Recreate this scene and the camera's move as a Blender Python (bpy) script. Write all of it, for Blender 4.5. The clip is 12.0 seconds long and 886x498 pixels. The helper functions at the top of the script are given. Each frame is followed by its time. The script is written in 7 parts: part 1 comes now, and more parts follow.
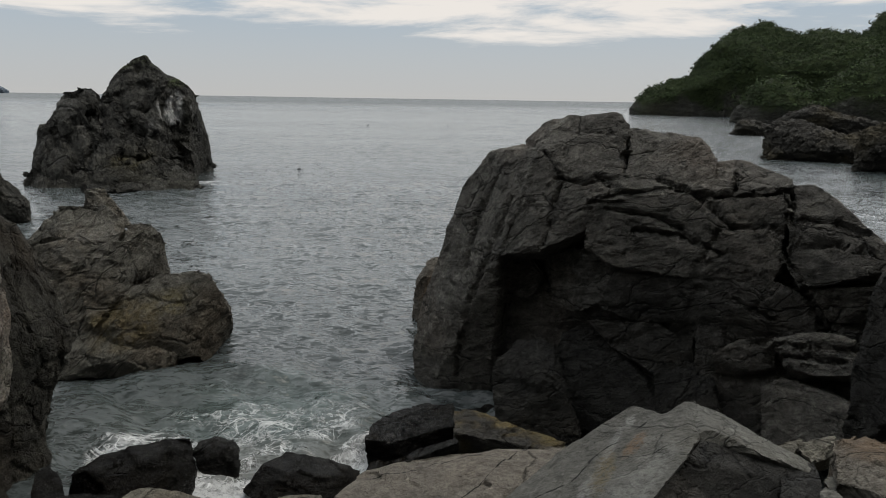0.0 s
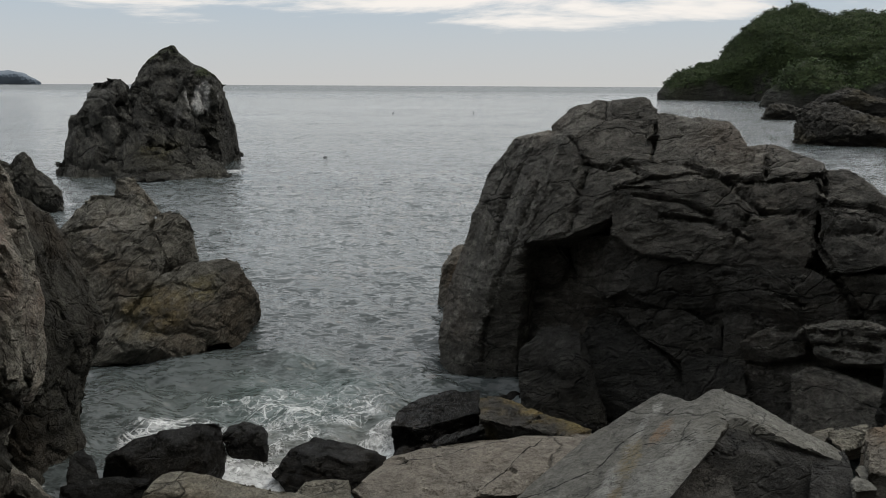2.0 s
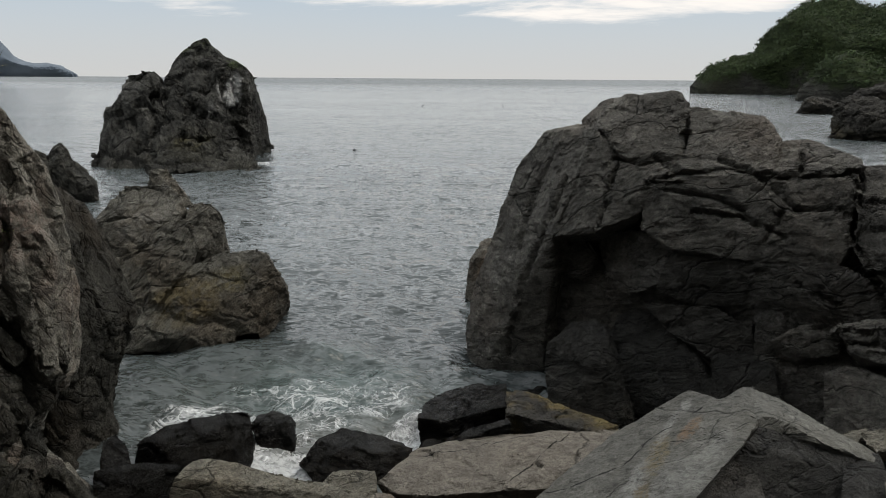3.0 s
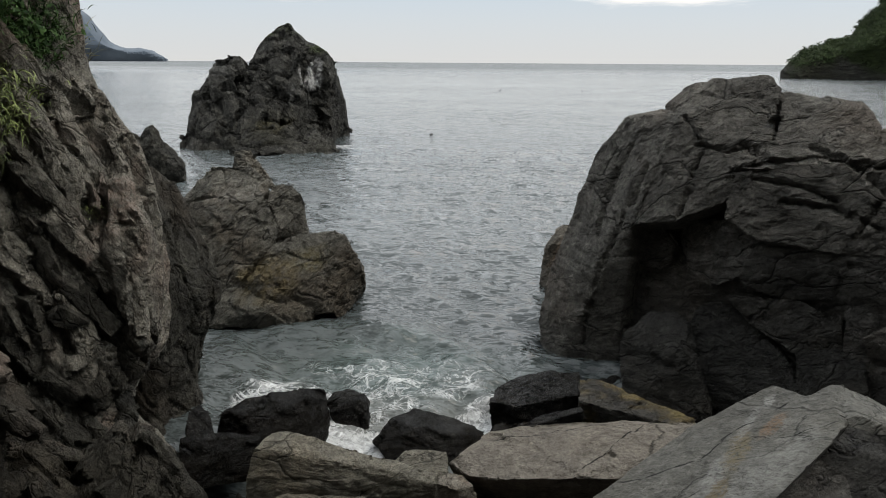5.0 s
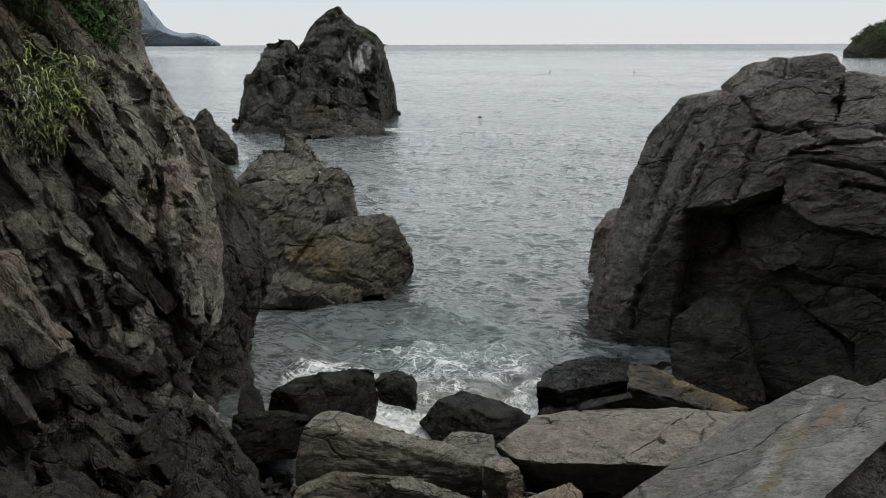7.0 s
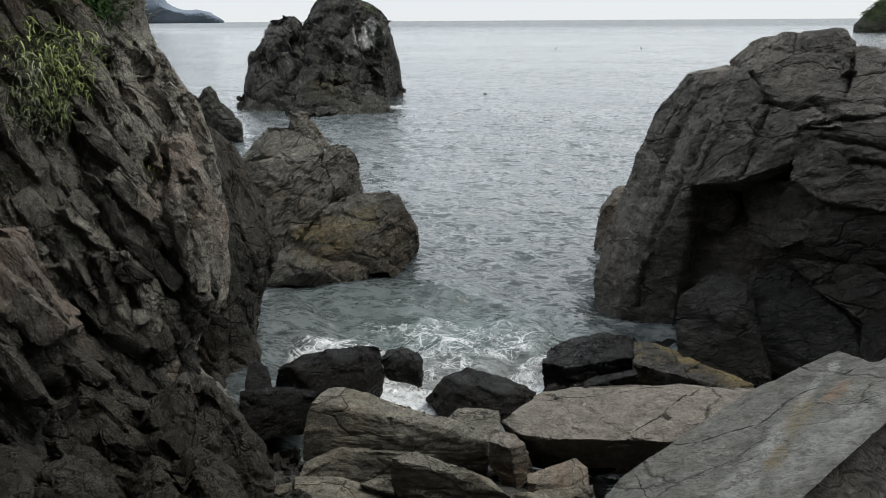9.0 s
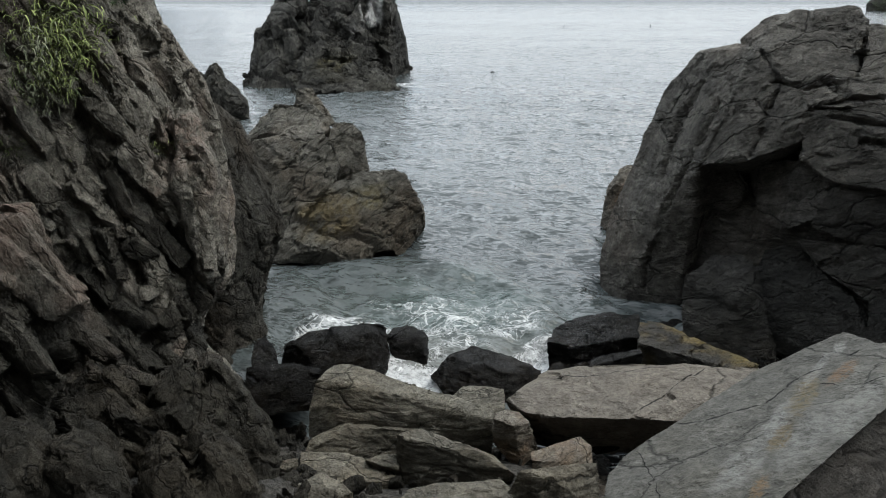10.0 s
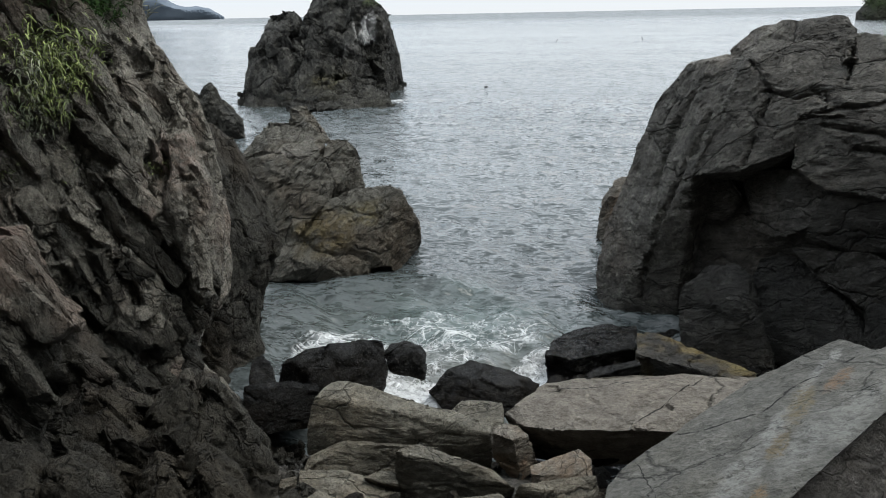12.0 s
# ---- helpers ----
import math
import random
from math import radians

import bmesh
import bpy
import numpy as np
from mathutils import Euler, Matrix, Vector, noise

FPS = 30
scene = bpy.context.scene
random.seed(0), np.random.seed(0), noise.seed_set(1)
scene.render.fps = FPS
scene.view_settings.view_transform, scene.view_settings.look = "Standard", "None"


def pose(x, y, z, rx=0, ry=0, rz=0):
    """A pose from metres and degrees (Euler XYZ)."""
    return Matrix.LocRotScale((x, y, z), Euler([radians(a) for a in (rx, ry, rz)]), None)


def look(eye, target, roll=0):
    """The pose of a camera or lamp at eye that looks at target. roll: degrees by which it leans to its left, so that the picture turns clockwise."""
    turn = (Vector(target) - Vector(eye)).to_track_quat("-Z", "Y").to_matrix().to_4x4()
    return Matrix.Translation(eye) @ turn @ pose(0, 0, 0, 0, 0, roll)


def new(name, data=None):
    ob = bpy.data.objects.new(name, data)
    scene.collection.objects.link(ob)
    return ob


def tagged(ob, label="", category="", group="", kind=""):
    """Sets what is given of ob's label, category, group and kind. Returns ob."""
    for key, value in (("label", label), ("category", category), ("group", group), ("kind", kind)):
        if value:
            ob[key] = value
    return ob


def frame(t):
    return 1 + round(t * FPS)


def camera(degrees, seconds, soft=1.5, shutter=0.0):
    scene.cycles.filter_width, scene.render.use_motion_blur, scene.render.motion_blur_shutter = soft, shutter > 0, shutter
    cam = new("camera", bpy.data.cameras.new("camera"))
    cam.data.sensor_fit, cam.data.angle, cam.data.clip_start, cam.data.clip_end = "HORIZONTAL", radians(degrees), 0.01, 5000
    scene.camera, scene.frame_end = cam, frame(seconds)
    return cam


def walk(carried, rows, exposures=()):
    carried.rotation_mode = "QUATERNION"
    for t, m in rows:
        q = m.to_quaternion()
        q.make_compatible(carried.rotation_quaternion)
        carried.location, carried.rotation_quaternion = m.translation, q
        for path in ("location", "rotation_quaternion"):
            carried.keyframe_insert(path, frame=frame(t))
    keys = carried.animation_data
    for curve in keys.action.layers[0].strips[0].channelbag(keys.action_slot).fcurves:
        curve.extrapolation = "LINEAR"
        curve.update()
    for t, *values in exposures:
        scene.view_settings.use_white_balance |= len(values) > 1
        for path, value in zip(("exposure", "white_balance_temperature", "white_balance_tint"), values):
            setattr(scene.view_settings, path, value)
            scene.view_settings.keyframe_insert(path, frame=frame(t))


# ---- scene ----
cam = camera(62.2, 12.0, soft=0.9)
EYE = 5.0
PATH = [
    (0, 0.68, -11.58, 0.91, 0.024, 0.002, 0.024),
    (0.5, 0.90, -11.80, 1.01, 0.020, 0.008, 0.024),
    (1, 1.70, -12.21, 0.95, 0.019, 0.010, 0.027),
    (1.5, 2.47, -12.44, 0.38, 0.027, 0.001, 0.022),
    (2, 2.72, -12.57, 0.31, 0.029, 0.003, 0.018),
    (2.5, 3.46, -12.62, 0.28, 0.040, 0.006, 0.018),
    (3, 4.95, -13.11, 0.40, 0.028, 0.002, 0.019),
    (4.8, 10.01, -14.15, 0.46, 0.000, -0.014, 0.009),
    (5, 10.83, -14.29, 0.39, -0.003, -0.015, 0.008),
    (5.5, 12.32, -14.68, 0.27, -0.008, -0.010, 0.005),
    (6, 13.50, -14.92, 0.14, -0.012, -0.010, 0.001),
    (6.5, 14.31, -15.37, -0.03, -0.013, -0.008, -0.001),
    (8.5, 14.94, -15.98, -0.28, -0.011, -0.003, -0.005),
    (9, 15.10, -17.31, -0.36, -0.021, 0.000, -0.013),
    (9.5, 15.50, -18.22, -0.38, -0.030, 0.008, -0.018),
    (10, 15.58, -18.94, -0.14, -0.025, 0.007, -0.024),
    (10.5, 15.24, -19.12, -0.15, -0.030, 0.006, -0.026),
    (11, 15.36, -18.77, -0.56, -0.017, 0.001, -0.026),
    (11.5, 15.40, -18.07, -0.95, -0.003, -0.002, -0.020),
    (12, 15.36, -17.79, -1.14, -0.001, 0.001, -0.021),
]
EXPOSURES = [(0.0, -0.56, 6700, 10), (2.5, -0.34, 6700, 10), (5.5, -0.05, 6650, 10), (8.5, 0.08, 6500, 10), (10.0, 0.26, 6350, 9), (12.0, 0.26, 6300, 9)]
walk(cam, [(t, pose(x, y, EYE + z, 90 + pitch, 0, yaw) @ pose(0, 0, 0, 0, 0, roll)) for t, yaw, pitch, roll, x, y, z in PATH], EXPOSURES)

# ---------- sky, sun ----------
SUN_ELEVATION, SUN_AZIMUTH = 60.0, 72.0
world = bpy.data.worlds.new("overcast_sky")
scene.world = world
world.use_nodes = True
wn, wl = world.node_tree.nodes, world.node_tree.links
wn.clear()


sky = wn.new("ShaderNodeTexSky")
sky.sky_type, sky.sun_disc = "NISHITA", False
sky.sun_elevation, sky.sun_rotation = radians(SUN_ELEVATION), radians(SUN_AZIMUTH)
sky.air_density, sky.dust_density, sky.ozone_density = 1.0, 2.5, 1.5
coord = wn.new("ShaderNodeTexCoord")
split = wn.new("ShaderNodeSeparateXYZ")
wl.new(coord.outputs["Generated"], split.inputs[0])
puff = wn.new("ShaderNodeVectorMath")
puff.operation = "MULTIPLY"
puff.inputs[1].default_value = (1.0, 1.0, 6.5)
wl.new(coord.outputs["Generated"], puff.inputs[0])
cloud = wn.new("ShaderNodeTexNoise")
cloud.inputs["Scale"].default_value, cloud.inputs["Detail"].default_value = 4.2, 9.0
cloud.inputs["Roughness"].default_value, cloud.inputs["Distortion"].default_value = 0.6, 0.25
wl.new(puff.outputs[0], cloud.inputs["Vector"])
low = wn.new("ShaderNodeMapRange")
for key, value in (("From Min", 0.05), ("From Max", 0.125), ("To Min", -0.17), ("To Max", 0.17)):
    low.inputs[key].default_value = value
wl.new(split.outputs["Z"], low.inputs["Value"])
heap = wn.new("ShaderNodeMath")
heap.operation = "ADD"
wl.new(cloud.outputs["Fac"], heap.inputs[0])
wl.new(low.outputs[0], heap.inputs[1])
both = wn.new("ShaderNodeMapRange")
both.interpolation_type = "SMOOTHSTEP"
both.inputs["From Min"].default_value, both.inputs["From Max"].default_value = 0.48, 0.68
wl.new(heap.outputs[0], both.inputs["Value"])
haze = wn.new("ShaderNodeMixRGB")
haze.inputs["Fac"].default_value = 0.8
pale_low = wn.new("ShaderNodeValToRGB")
pale_low.color_ramp.elements[0].position, pale_low.color_ramp.elements[0].color = 0.0, (0.93, 0.95, 0.96, 1)
pale_low.color_ramp.elements[1].position, pale_low.color_ramp.elements[1].color = 0.13, (0.66, 0.82, 0.99, 1)
wl.new(split.outputs["Z"], pale_low.inputs[0])
bright = wn.new("ShaderNodeVectorMath")
bright.operation = "SCALE"
bright.inputs["Scale"].default_value = 10.8
wl.new(pale_low.outputs[0], bright.inputs[0])
wl.new(bright.outputs[0], haze.inputs["Color2"])
wl.new(sky.outputs[0], haze.inputs["Color1"])
veil = wn.new("ShaderNodeMixRGB")
veil.inputs["Color2"].default_value = (13.5, 13.1, 12.7, 1)
wl.new(both.outputs[0], veil.inputs["Fac"])
wl.new(haze.outputs[0], veil.inputs["Color1"])
high = wn.new("ShaderNodeMapRange")
high.interpolation_type = "SMOOTHSTEP"
high.inputs["From Min"].default_value, high.inputs["From Max"].default_value = 0.122, 0.19
wl.new(split.outputs["Z"], high.inputs["Value"])
thick = wn.new("ShaderNodeMixRGB")
toward = wn.new("ShaderNodeVectorMath")
toward.operation = "DOT_PRODUCT"
wl.new(coord.outputs["Generated"], toward.inputs[0])
toward.inputs[1].default_value = [math.sin(radians(SUN_AZIMUTH)) * math.cos(radians(SUN_ELEVATION)), math.cos(radians(SUN_AZIMUTH)) * math.cos(radians(SUN_ELEVATION)), math.sin(radians(SUN_ELEVATION))]
glow = wn.new("ShaderNodeMapRange")
glow.interpolation_type = "SMOOTHSTEP"
for key, value in (("From Min", 0.1), ("From Max", 1.0), ("To Min", 19.5), ("To Max", 22.0)):
    glow.inputs[key].default_value = value
wl.new(toward.outputs["Value"], glow.inputs["Value"])
cool = wn.new("ShaderNodeVectorMath")
cool.operation = "MULTIPLY"
cool.inputs[1].default_value = (0.945, 1.0, 1.06)
wl.new(glow.outputs[0], cool.inputs[0])
wl.new(cool.outputs[0], thick.inputs["Color2"])
wl.new(high.outputs[0], thick.inputs["Fac"])
wl.new(veil.outputs[0], thick.inputs["Color1"])
back = wn.new("ShaderNodeBackground")
back.inputs["Strength"].default_value = 0.09
wl.new(thick.outputs[0], back.inputs["Color"])
wl.new(back.outputs[0], wn.new("ShaderNodeOutputWorld").inputs["Surface"])

sun = new("sun", bpy.data.lights.new("sun", "SUN"))
sun.data.energy, sun.data.angle, sun.data.color = 2.1, radians(30), (1.0, 0.945, 0.85)
a, e = radians(SUN_AZIMUTH), radians(SUN_ELEVATION)
sun.matrix_world = look((60 * math.sin(a) * math.cos(e), 60 * math.cos(a) * math.cos(e), 60 * math.sin(e)), (0, 0, 0))


# ---------- materials ----------
def material(name):
    m = bpy.data.materials.new(name)
    m.use_nodes = True
    nt = m.node_tree
    bsdf = nt.nodes["Principled BSDF"]
    return m, nt, bsdf


def put(nt, kind, links=(), **settings):
    n = nt.nodes.new(kind)
    for key, value in settings.items():
        n.inputs[key.replace("_", " ")].default_value = value
    for socket, source in links:
        nt.links.new(source, n.inputs[socket])
    return n


def ramp(nt, source, stops):
    r = nt.nodes.new("ShaderNodeValToRGB")
    r.color_ramp.elements[0].position, r.color_ramp.elements[0].color = stops[0][0], (*stops[0][1], 1)
    r.color_ramp.elements[1].position, r.color_ramp.elements[1].color = stops[-1][0], (*stops[-1][1], 1)
    for p, c in stops[1:-1]:
        r.color_ramp.elements.new(p).color = (*c, 1)
    nt.links.new(source, r.inputs[0])
    return r


def grey(v):
    return (v, v, v)


def fade(nt, source, low_edge, high_edge):
    n = put(nt, "ShaderNodeMapRange", [("Value", source)], From_Min=low_edge, From_Max=high_edge)
    n.interpolation_type = "SMOOTHSTEP"
    return n.outputs[0]


def times(nt, a_out, b_out):
    n = nt.nodes.new("ShaderNodeMath")
    n.operation = "MULTIPLY"
    nt.links.new(a_out, n.inputs[0])
    if isinstance(b_out, float):
        n.inputs[1].default_value = b_out
    else:
        nt.links.new(b_out, n.inputs[1])
    return n.outputs[0]


def mixed(nt, fac, base, colour):
    n = nt.nodes.new("ShaderNodeMixRGB")
    nt.links.new(fac, n.inputs["Fac"])
    nt.links.new(base, n.inputs["Color1"])
    if isinstance(colour, tuple):
        n.inputs["Color2"].default_value = (*colour, 1)
    else:
        nt.links.new(colour, n.inputs["Color2"])
    return n.outputs[0]


def place_of(nt, at, radii, turn=0.0):
    """1 at a spot of the rock, 0 outside its radii (metres), with a ragged edge."""
    pos = put(nt, "ShaderNodeTexCoord").outputs["Object"]
    warp = put(nt, "ShaderNodeTexNoise", [("Vector", pos)], Scale=0.9 / min(radii), Detail=5.0)
    shift = nt.nodes.new("ShaderNodeVectorMath")
    shift.operation = "MULTIPLY_ADD"
    nt.links.new(warp.outputs["Color"], shift.inputs[0])
    shift.inputs[1].default_value = grey(1.6 * min(radii))
    nt.links.new(pos, shift.inputs[2])
    m = put(nt, "ShaderNodeMapping", [("Vector", shift.outputs[0])])
    m.vector_type = "TEXTURE"
    m.inputs["Location"].default_value = [c + 0.8 * min(radii) for c in at]
    m.inputs["Rotation"].default_value = (0, 0, radians(turn))
    m.inputs["Scale"].default_value = radii
    length = nt.nodes.new("ShaderNodeVectorMath")
    length.operation = "LENGTH"
    nt.links.new(m.outputs[0], length.inputs[0])
    ragged = put(nt, "ShaderNodeTexNoise", [("Vector", pos)], Scale=2.2 / min(radii), Detail=7.0, Roughness=0.75)
    return times(nt, fade(nt, length.outputs["Value"], 1.0, 0.4), fade(nt, ragged.outputs["Fac"], 0.36, 0.58))


def crack_line(nt, at, half, thin, turn):
    """1 along a thin, wavering dark crack of a slab, 0 beside it."""
    pos = put(nt, "ShaderNodeTexCoord").outputs["Object"]
    warp = put(nt, "ShaderNodeTexNoise", [("Vector", pos)], Scale=9.0, Detail=4.0, Roughness=0.6)
    shift = nt.nodes.new("ShaderNodeVectorMath")
    shift.operation = "MULTIPLY_ADD"
    nt.links.new(warp.outputs["Color"], shift.inputs[0])
    shift.inputs[1].default_value = grey(0.07)
    nt.links.new(pos, shift.inputs[2])
    m = put(nt, "ShaderNodeMapping", [("Vector", shift.outputs[0])])
    m.vector_type = "TEXTURE"
    m.inputs["Location"].default_value = [v + 0.035 for v in at]
    m.inputs["Rotation"].default_value = (0, 0, radians(turn))
    m.inputs["Scale"].default_value = (half, thin, 0.25)
    length = nt.nodes.new("ShaderNodeVectorMath")
    length.operation = "LENGTH"
    nt.links.new(m.outputs[0], length.inputs[0])
    return fade(nt, length.outputs["Value"], 1.0, 0.6)


def chips(nt, where, scale, tilt=1.0):
    """Height of a surface broken into small flat faces."""
    v = put(nt, "ShaderNodeTexVoronoi", [("Vector", where)], Scale=scale)
    away = nt.nodes.new("ShaderNodeVectorMath")
    away.operation = "SUBTRACT"
    nt.links.new(where, away.inputs[0])
    nt.links.new(v.outputs["Position"], away.inputs[1])
    slope = nt.nodes.new("ShaderNodeVectorMath")
    slope.operation = "SUBTRACT"
    nt.links.new(v.outputs["Color"], slope.inputs[0])
    slope.inputs[1].default_value = grey(0.5)
    dot = nt.nodes.new("ShaderNodeVectorMath")
    dot.operation = "DOT_PRODUCT"
    nt.links.new(away.outputs[0], dot.inputs[0])
    nt.links.new(slope.outputs[0], dot.inputs[1])
    return times(nt, dot.outputs["Value"], scale * tilt)


def rock(name, dark, light, warm, grain=1.0, strata=(0.0, 0.0, 0.0), rough=0.85, stains=(), moss=0.0, bump=1.0, pale=0.25, wet=0.0, lines=(), thin=5.0, mottle=0.6, hairs=0.7):
    """Sea-worn rock: two tones, warm patches, pale flecks, dark joints, layered and chipped relief."""
    m, nt, bsdf = material(name)
    pos = put(nt, "ShaderNodeTexCoord").outputs["Object"]
    big = put(nt, "ShaderNodeTexNoise", [("Vector", pos)], Scale=0.55 / grain, Detail=6.0, Roughness=0.6)
    mid = put(nt, "ShaderNodeTexNoise", [("Vector", pos)], Scale=3.2 / grain, Detail=8.0, Roughness=0.72)
    fine = put(nt, "ShaderNodeTexNoise", [("Vector", pos)], Scale=30.0 / grain, Detail=6.0, Roughness=0.75)
    small = put(nt, "ShaderNodeTexNoise", [("Vector", pos)], Scale=9.0 / grain, Detail=5.0, Roughness=0.7)
    base = ramp(nt, mid.outputs["Fac"], [(0.5 - 0.18 / mottle, dark), (0.5, tuple((p + q) / 2 for p, q in zip(dark, light))), (0.5 + 0.16 / mottle, light)]).outputs[0]
    base = mixed(nt, times(nt, fade(nt, big.outputs["Fac"], 0.46, 0.66), 0.8), base, warm)
    turned = put(nt, "ShaderNodeMapping", [("Vector", pos)])
    turned.inputs["Rotation"].default_value = [radians(d) for d in strata]
    bent = nt.nodes.new("ShaderNodeVectorMath")
    bent.operation = "MULTIPLY_ADD"
    nt.links.new(big.outputs["Color"], bent.inputs[0])
    bent.inputs[1].default_value = grey(0.9 * grain)
    nt.links.new(turned.outputs[0], bent.inputs[2])
    squeezed = nt.nodes.new("ShaderNodeVectorMath")
    squeezed.operation = "MULTIPLY"
    nt.links.new(bent.outputs[0], squeezed.inputs[0])
    squeezed.inputs[1].default_value = (1.0, 1.0, thin)
    layered = squeezed.outputs[0]
    layer = put(nt, "ShaderNodeTexNoise", [("Vector", layered)], Scale=1.6 / grain, Detail=8.0, Roughness=0.7, Distortion=0.2)
    base = mixed(nt, times(nt, fade(nt, layer.outputs["Fac"], 0.55, 0.70), pale), base, tuple(min(1.0, 1.9 * c) for c in light))
    base = mixed(nt, times(nt, fade(nt, layer.outputs["Fac"], 0.47, 0.34), 0.55), base, tuple(0.5 * c for c in dark))
    base = mixed(nt, times(nt, fade(nt, fine.outputs["Fac"], 0.54, 0.40), 0.35), base, tuple(0.45 * c for c in dark))
    base = mixed(nt, times(nt, fade(nt, fine.outputs["Fac"], 0.60, 0.70), 0.25), base, tuple(min(1.0, 1.6 * c) for c in light))
    base = mixed(nt, times(nt, fade(nt, small.outputs["Fac"], 0.52, 0.36), 0.7 * mottle), base, tuple(0.5 * c for c in dark))
    base = mixed(nt, times(nt, fade(nt, small.outputs["Fac"], 0.55, 0.70), 0.6 * mottle), base, tuple(min(1.0, 1.7 * c) for c in light))
    crack = put(nt, "ShaderNodeTexVoronoi", [("Vector", layered)], Scale=0.42 / grain)
    crack.feature = "DISTANCE_TO_EDGE"
    joint = fade(nt, crack.outputs["Distance"], 0.0, 0.016)
    base = mixed(nt, times(nt, fade(nt, crack.outputs["Distance"], 0.010, 0.0), 0.8), base, tuple(0.3 * c for c in dark))
    hair = put(nt, "ShaderNodeTexVoronoi", [("Vector", layered)], Scale=1.7 / grain)
    hair.feature = "DISTANCE_TO_EDGE"
    broken = fade(nt, mid.outputs["Fac"], 0.42, 0.56)
    base = mixed(nt, times(nt, times(nt, fade(nt, hair.outputs["Distance"], 0.03, 0.0), broken), hairs), base, tuple(0.3 * c for c in dark))
    if moss:
        normal = put(nt, "ShaderNodeNewGeometry").outputs["Normal"]
        up = put(nt, "ShaderNodeSeparateXYZ", [(0, normal)]).outputs["Z"]
        height = put(nt, "ShaderNodeSeparateXYZ", [(0, pos)]).outputs["Z"]
        patch = times(nt, fade(nt, big.outputs["Fac"], 0.42, 0.60), fade(nt, up, 0.05, 0.75))
        base = mixed(nt, times(nt, times(nt, patch, fade(nt, height, moss, moss + 1.2)), 0.85), base, (0.06, 0.085, 0.025))
    for colour, at, radii, turn, much in stains:
        base = mixed(nt, times(nt, place_of(nt, at, radii, turn), much), base, colour)
    for at, half, thin_line, turn in lines:
        base = mixed(nt, times(nt, crack_line(nt, at, half, thin_line, turn), 0.93), base, (0.008, 0.008, 0.007))
    tone = put(nt, "ShaderNodeMapRange", [("Value", put(nt, "ShaderNodeObjectInfo").outputs["Random"])], To_Min=0.8, To_Max=1.22)
    toned = nt.nodes.new("ShaderNodeVectorMath")
    toned.operation = "SCALE"
    nt.links.new(base, toned.inputs[0])
    nt.links.new(tone.outputs[0], toned.inputs["Scale"])
    nt.links.new(toned.outputs[0], bsdf.inputs["Base Color"])
    rough_out = put(nt, "ShaderNodeMapRange", [("Value", mid.outputs["Fac"])], From_Min=0.3, From_Max=0.7, To_Min=rough - 0.12 - wet, To_Max=min(1.0, rough + 0.08))
    nt.links.new(rough_out.outputs[0], bsdf.inputs["Roughness"])
    bsdf.inputs["Specular IOR Level"].default_value = 0.12 + wet
    b1 = put(nt, "ShaderNodeBump", [("Height", chips(nt, layered, 1.1 / grain))], Strength=bump, Distance=0.30 * grain)
    b2 = put(nt, "ShaderNodeBump", [("Height", layer.outputs["Fac"]), ("Normal", b1.outputs[0])], Strength=bump, Distance=0.20 * grain)
    b3 = put(nt, "ShaderNodeBump", [("Height", chips(nt, layered, 4.5 / grain)), ("Normal", b2.outputs[0])], Strength=bump, Distance=0.10 * grain)
    b3 = put(nt, "ShaderNodeBump", [("Height", small.outputs["Fac"]), ("Normal", b3.outputs[0])], Strength=bump, Distance=0.04 * grain)
    b4 = put(nt, "ShaderNodeBump", [("Height", fine.outputs["Fac"]), ("Normal", b3.outputs[0])], Strength=bump, Distance=0.022 * grain)
    b4 = put(nt, "ShaderNodeBump", [("Height", fade(nt, hair.outputs["Distance"], 0.0, 0.04)), ("Normal", b4.outputs[0])], Strength=hairs * bump, Distance=0.03 * grain)
    b5 = put(nt, "ShaderNodeBump", [("Height", joint), ("Normal", b4.outputs[0])], Strength=0.9 * bump, Distance=0.05 * grain)
    nt.links.new(b5.outputs[0], bsdf.inputs["Normal"])
    return m


# ---------- rock shaping ----------
def hashed(i, j, k, n):
    """Repeatable numbers in 0..1 for whole-number cells."""
    i, j, k = (np.asarray(c).astype(np.int64) for c in (i, j, k))
    h = (i * 73856093) ^ (j * 19349663) ^ (k * 83492791) ^ (n * 2654435761)
    h = (h ^ (h >> 13)) * 1274126177
    h = (h ^ (h >> 16)) & 0xFFFFFF
    return h.astype(np.float32) / 0xFFFFFF


def value_noise(p, seed):
    """Smooth noise in -1..1."""
    c = np.floor(p)
    f = p - c
    f = f * f * (3 - 2 * f)
    out = 0
    for dx in (0, 1):
        for dy in (0, 1):
            for dz in (0, 1):
                weight = abs(1 - dx - f[:, 0]) * abs(1 - dy - f[:, 1]) * abs(1 - dz - f[:, 2])
                out = out + weight * hashed(c[:, 0] + dx, c[:, 1] + dy, c[:, 2] + dz, seed)
    return 2 * out - 1


def fbm(p, seed, octaves=4, ridged=False):
    out, size = 0, 1.0
    for o in range(octaves):
        n = value_noise(p * 2.03**o + 17.3 * o, seed + o)
        out = out + size * (1 - 2 * abs(n) if ridged else n)
        size *= 0.5
    return out / 1.9


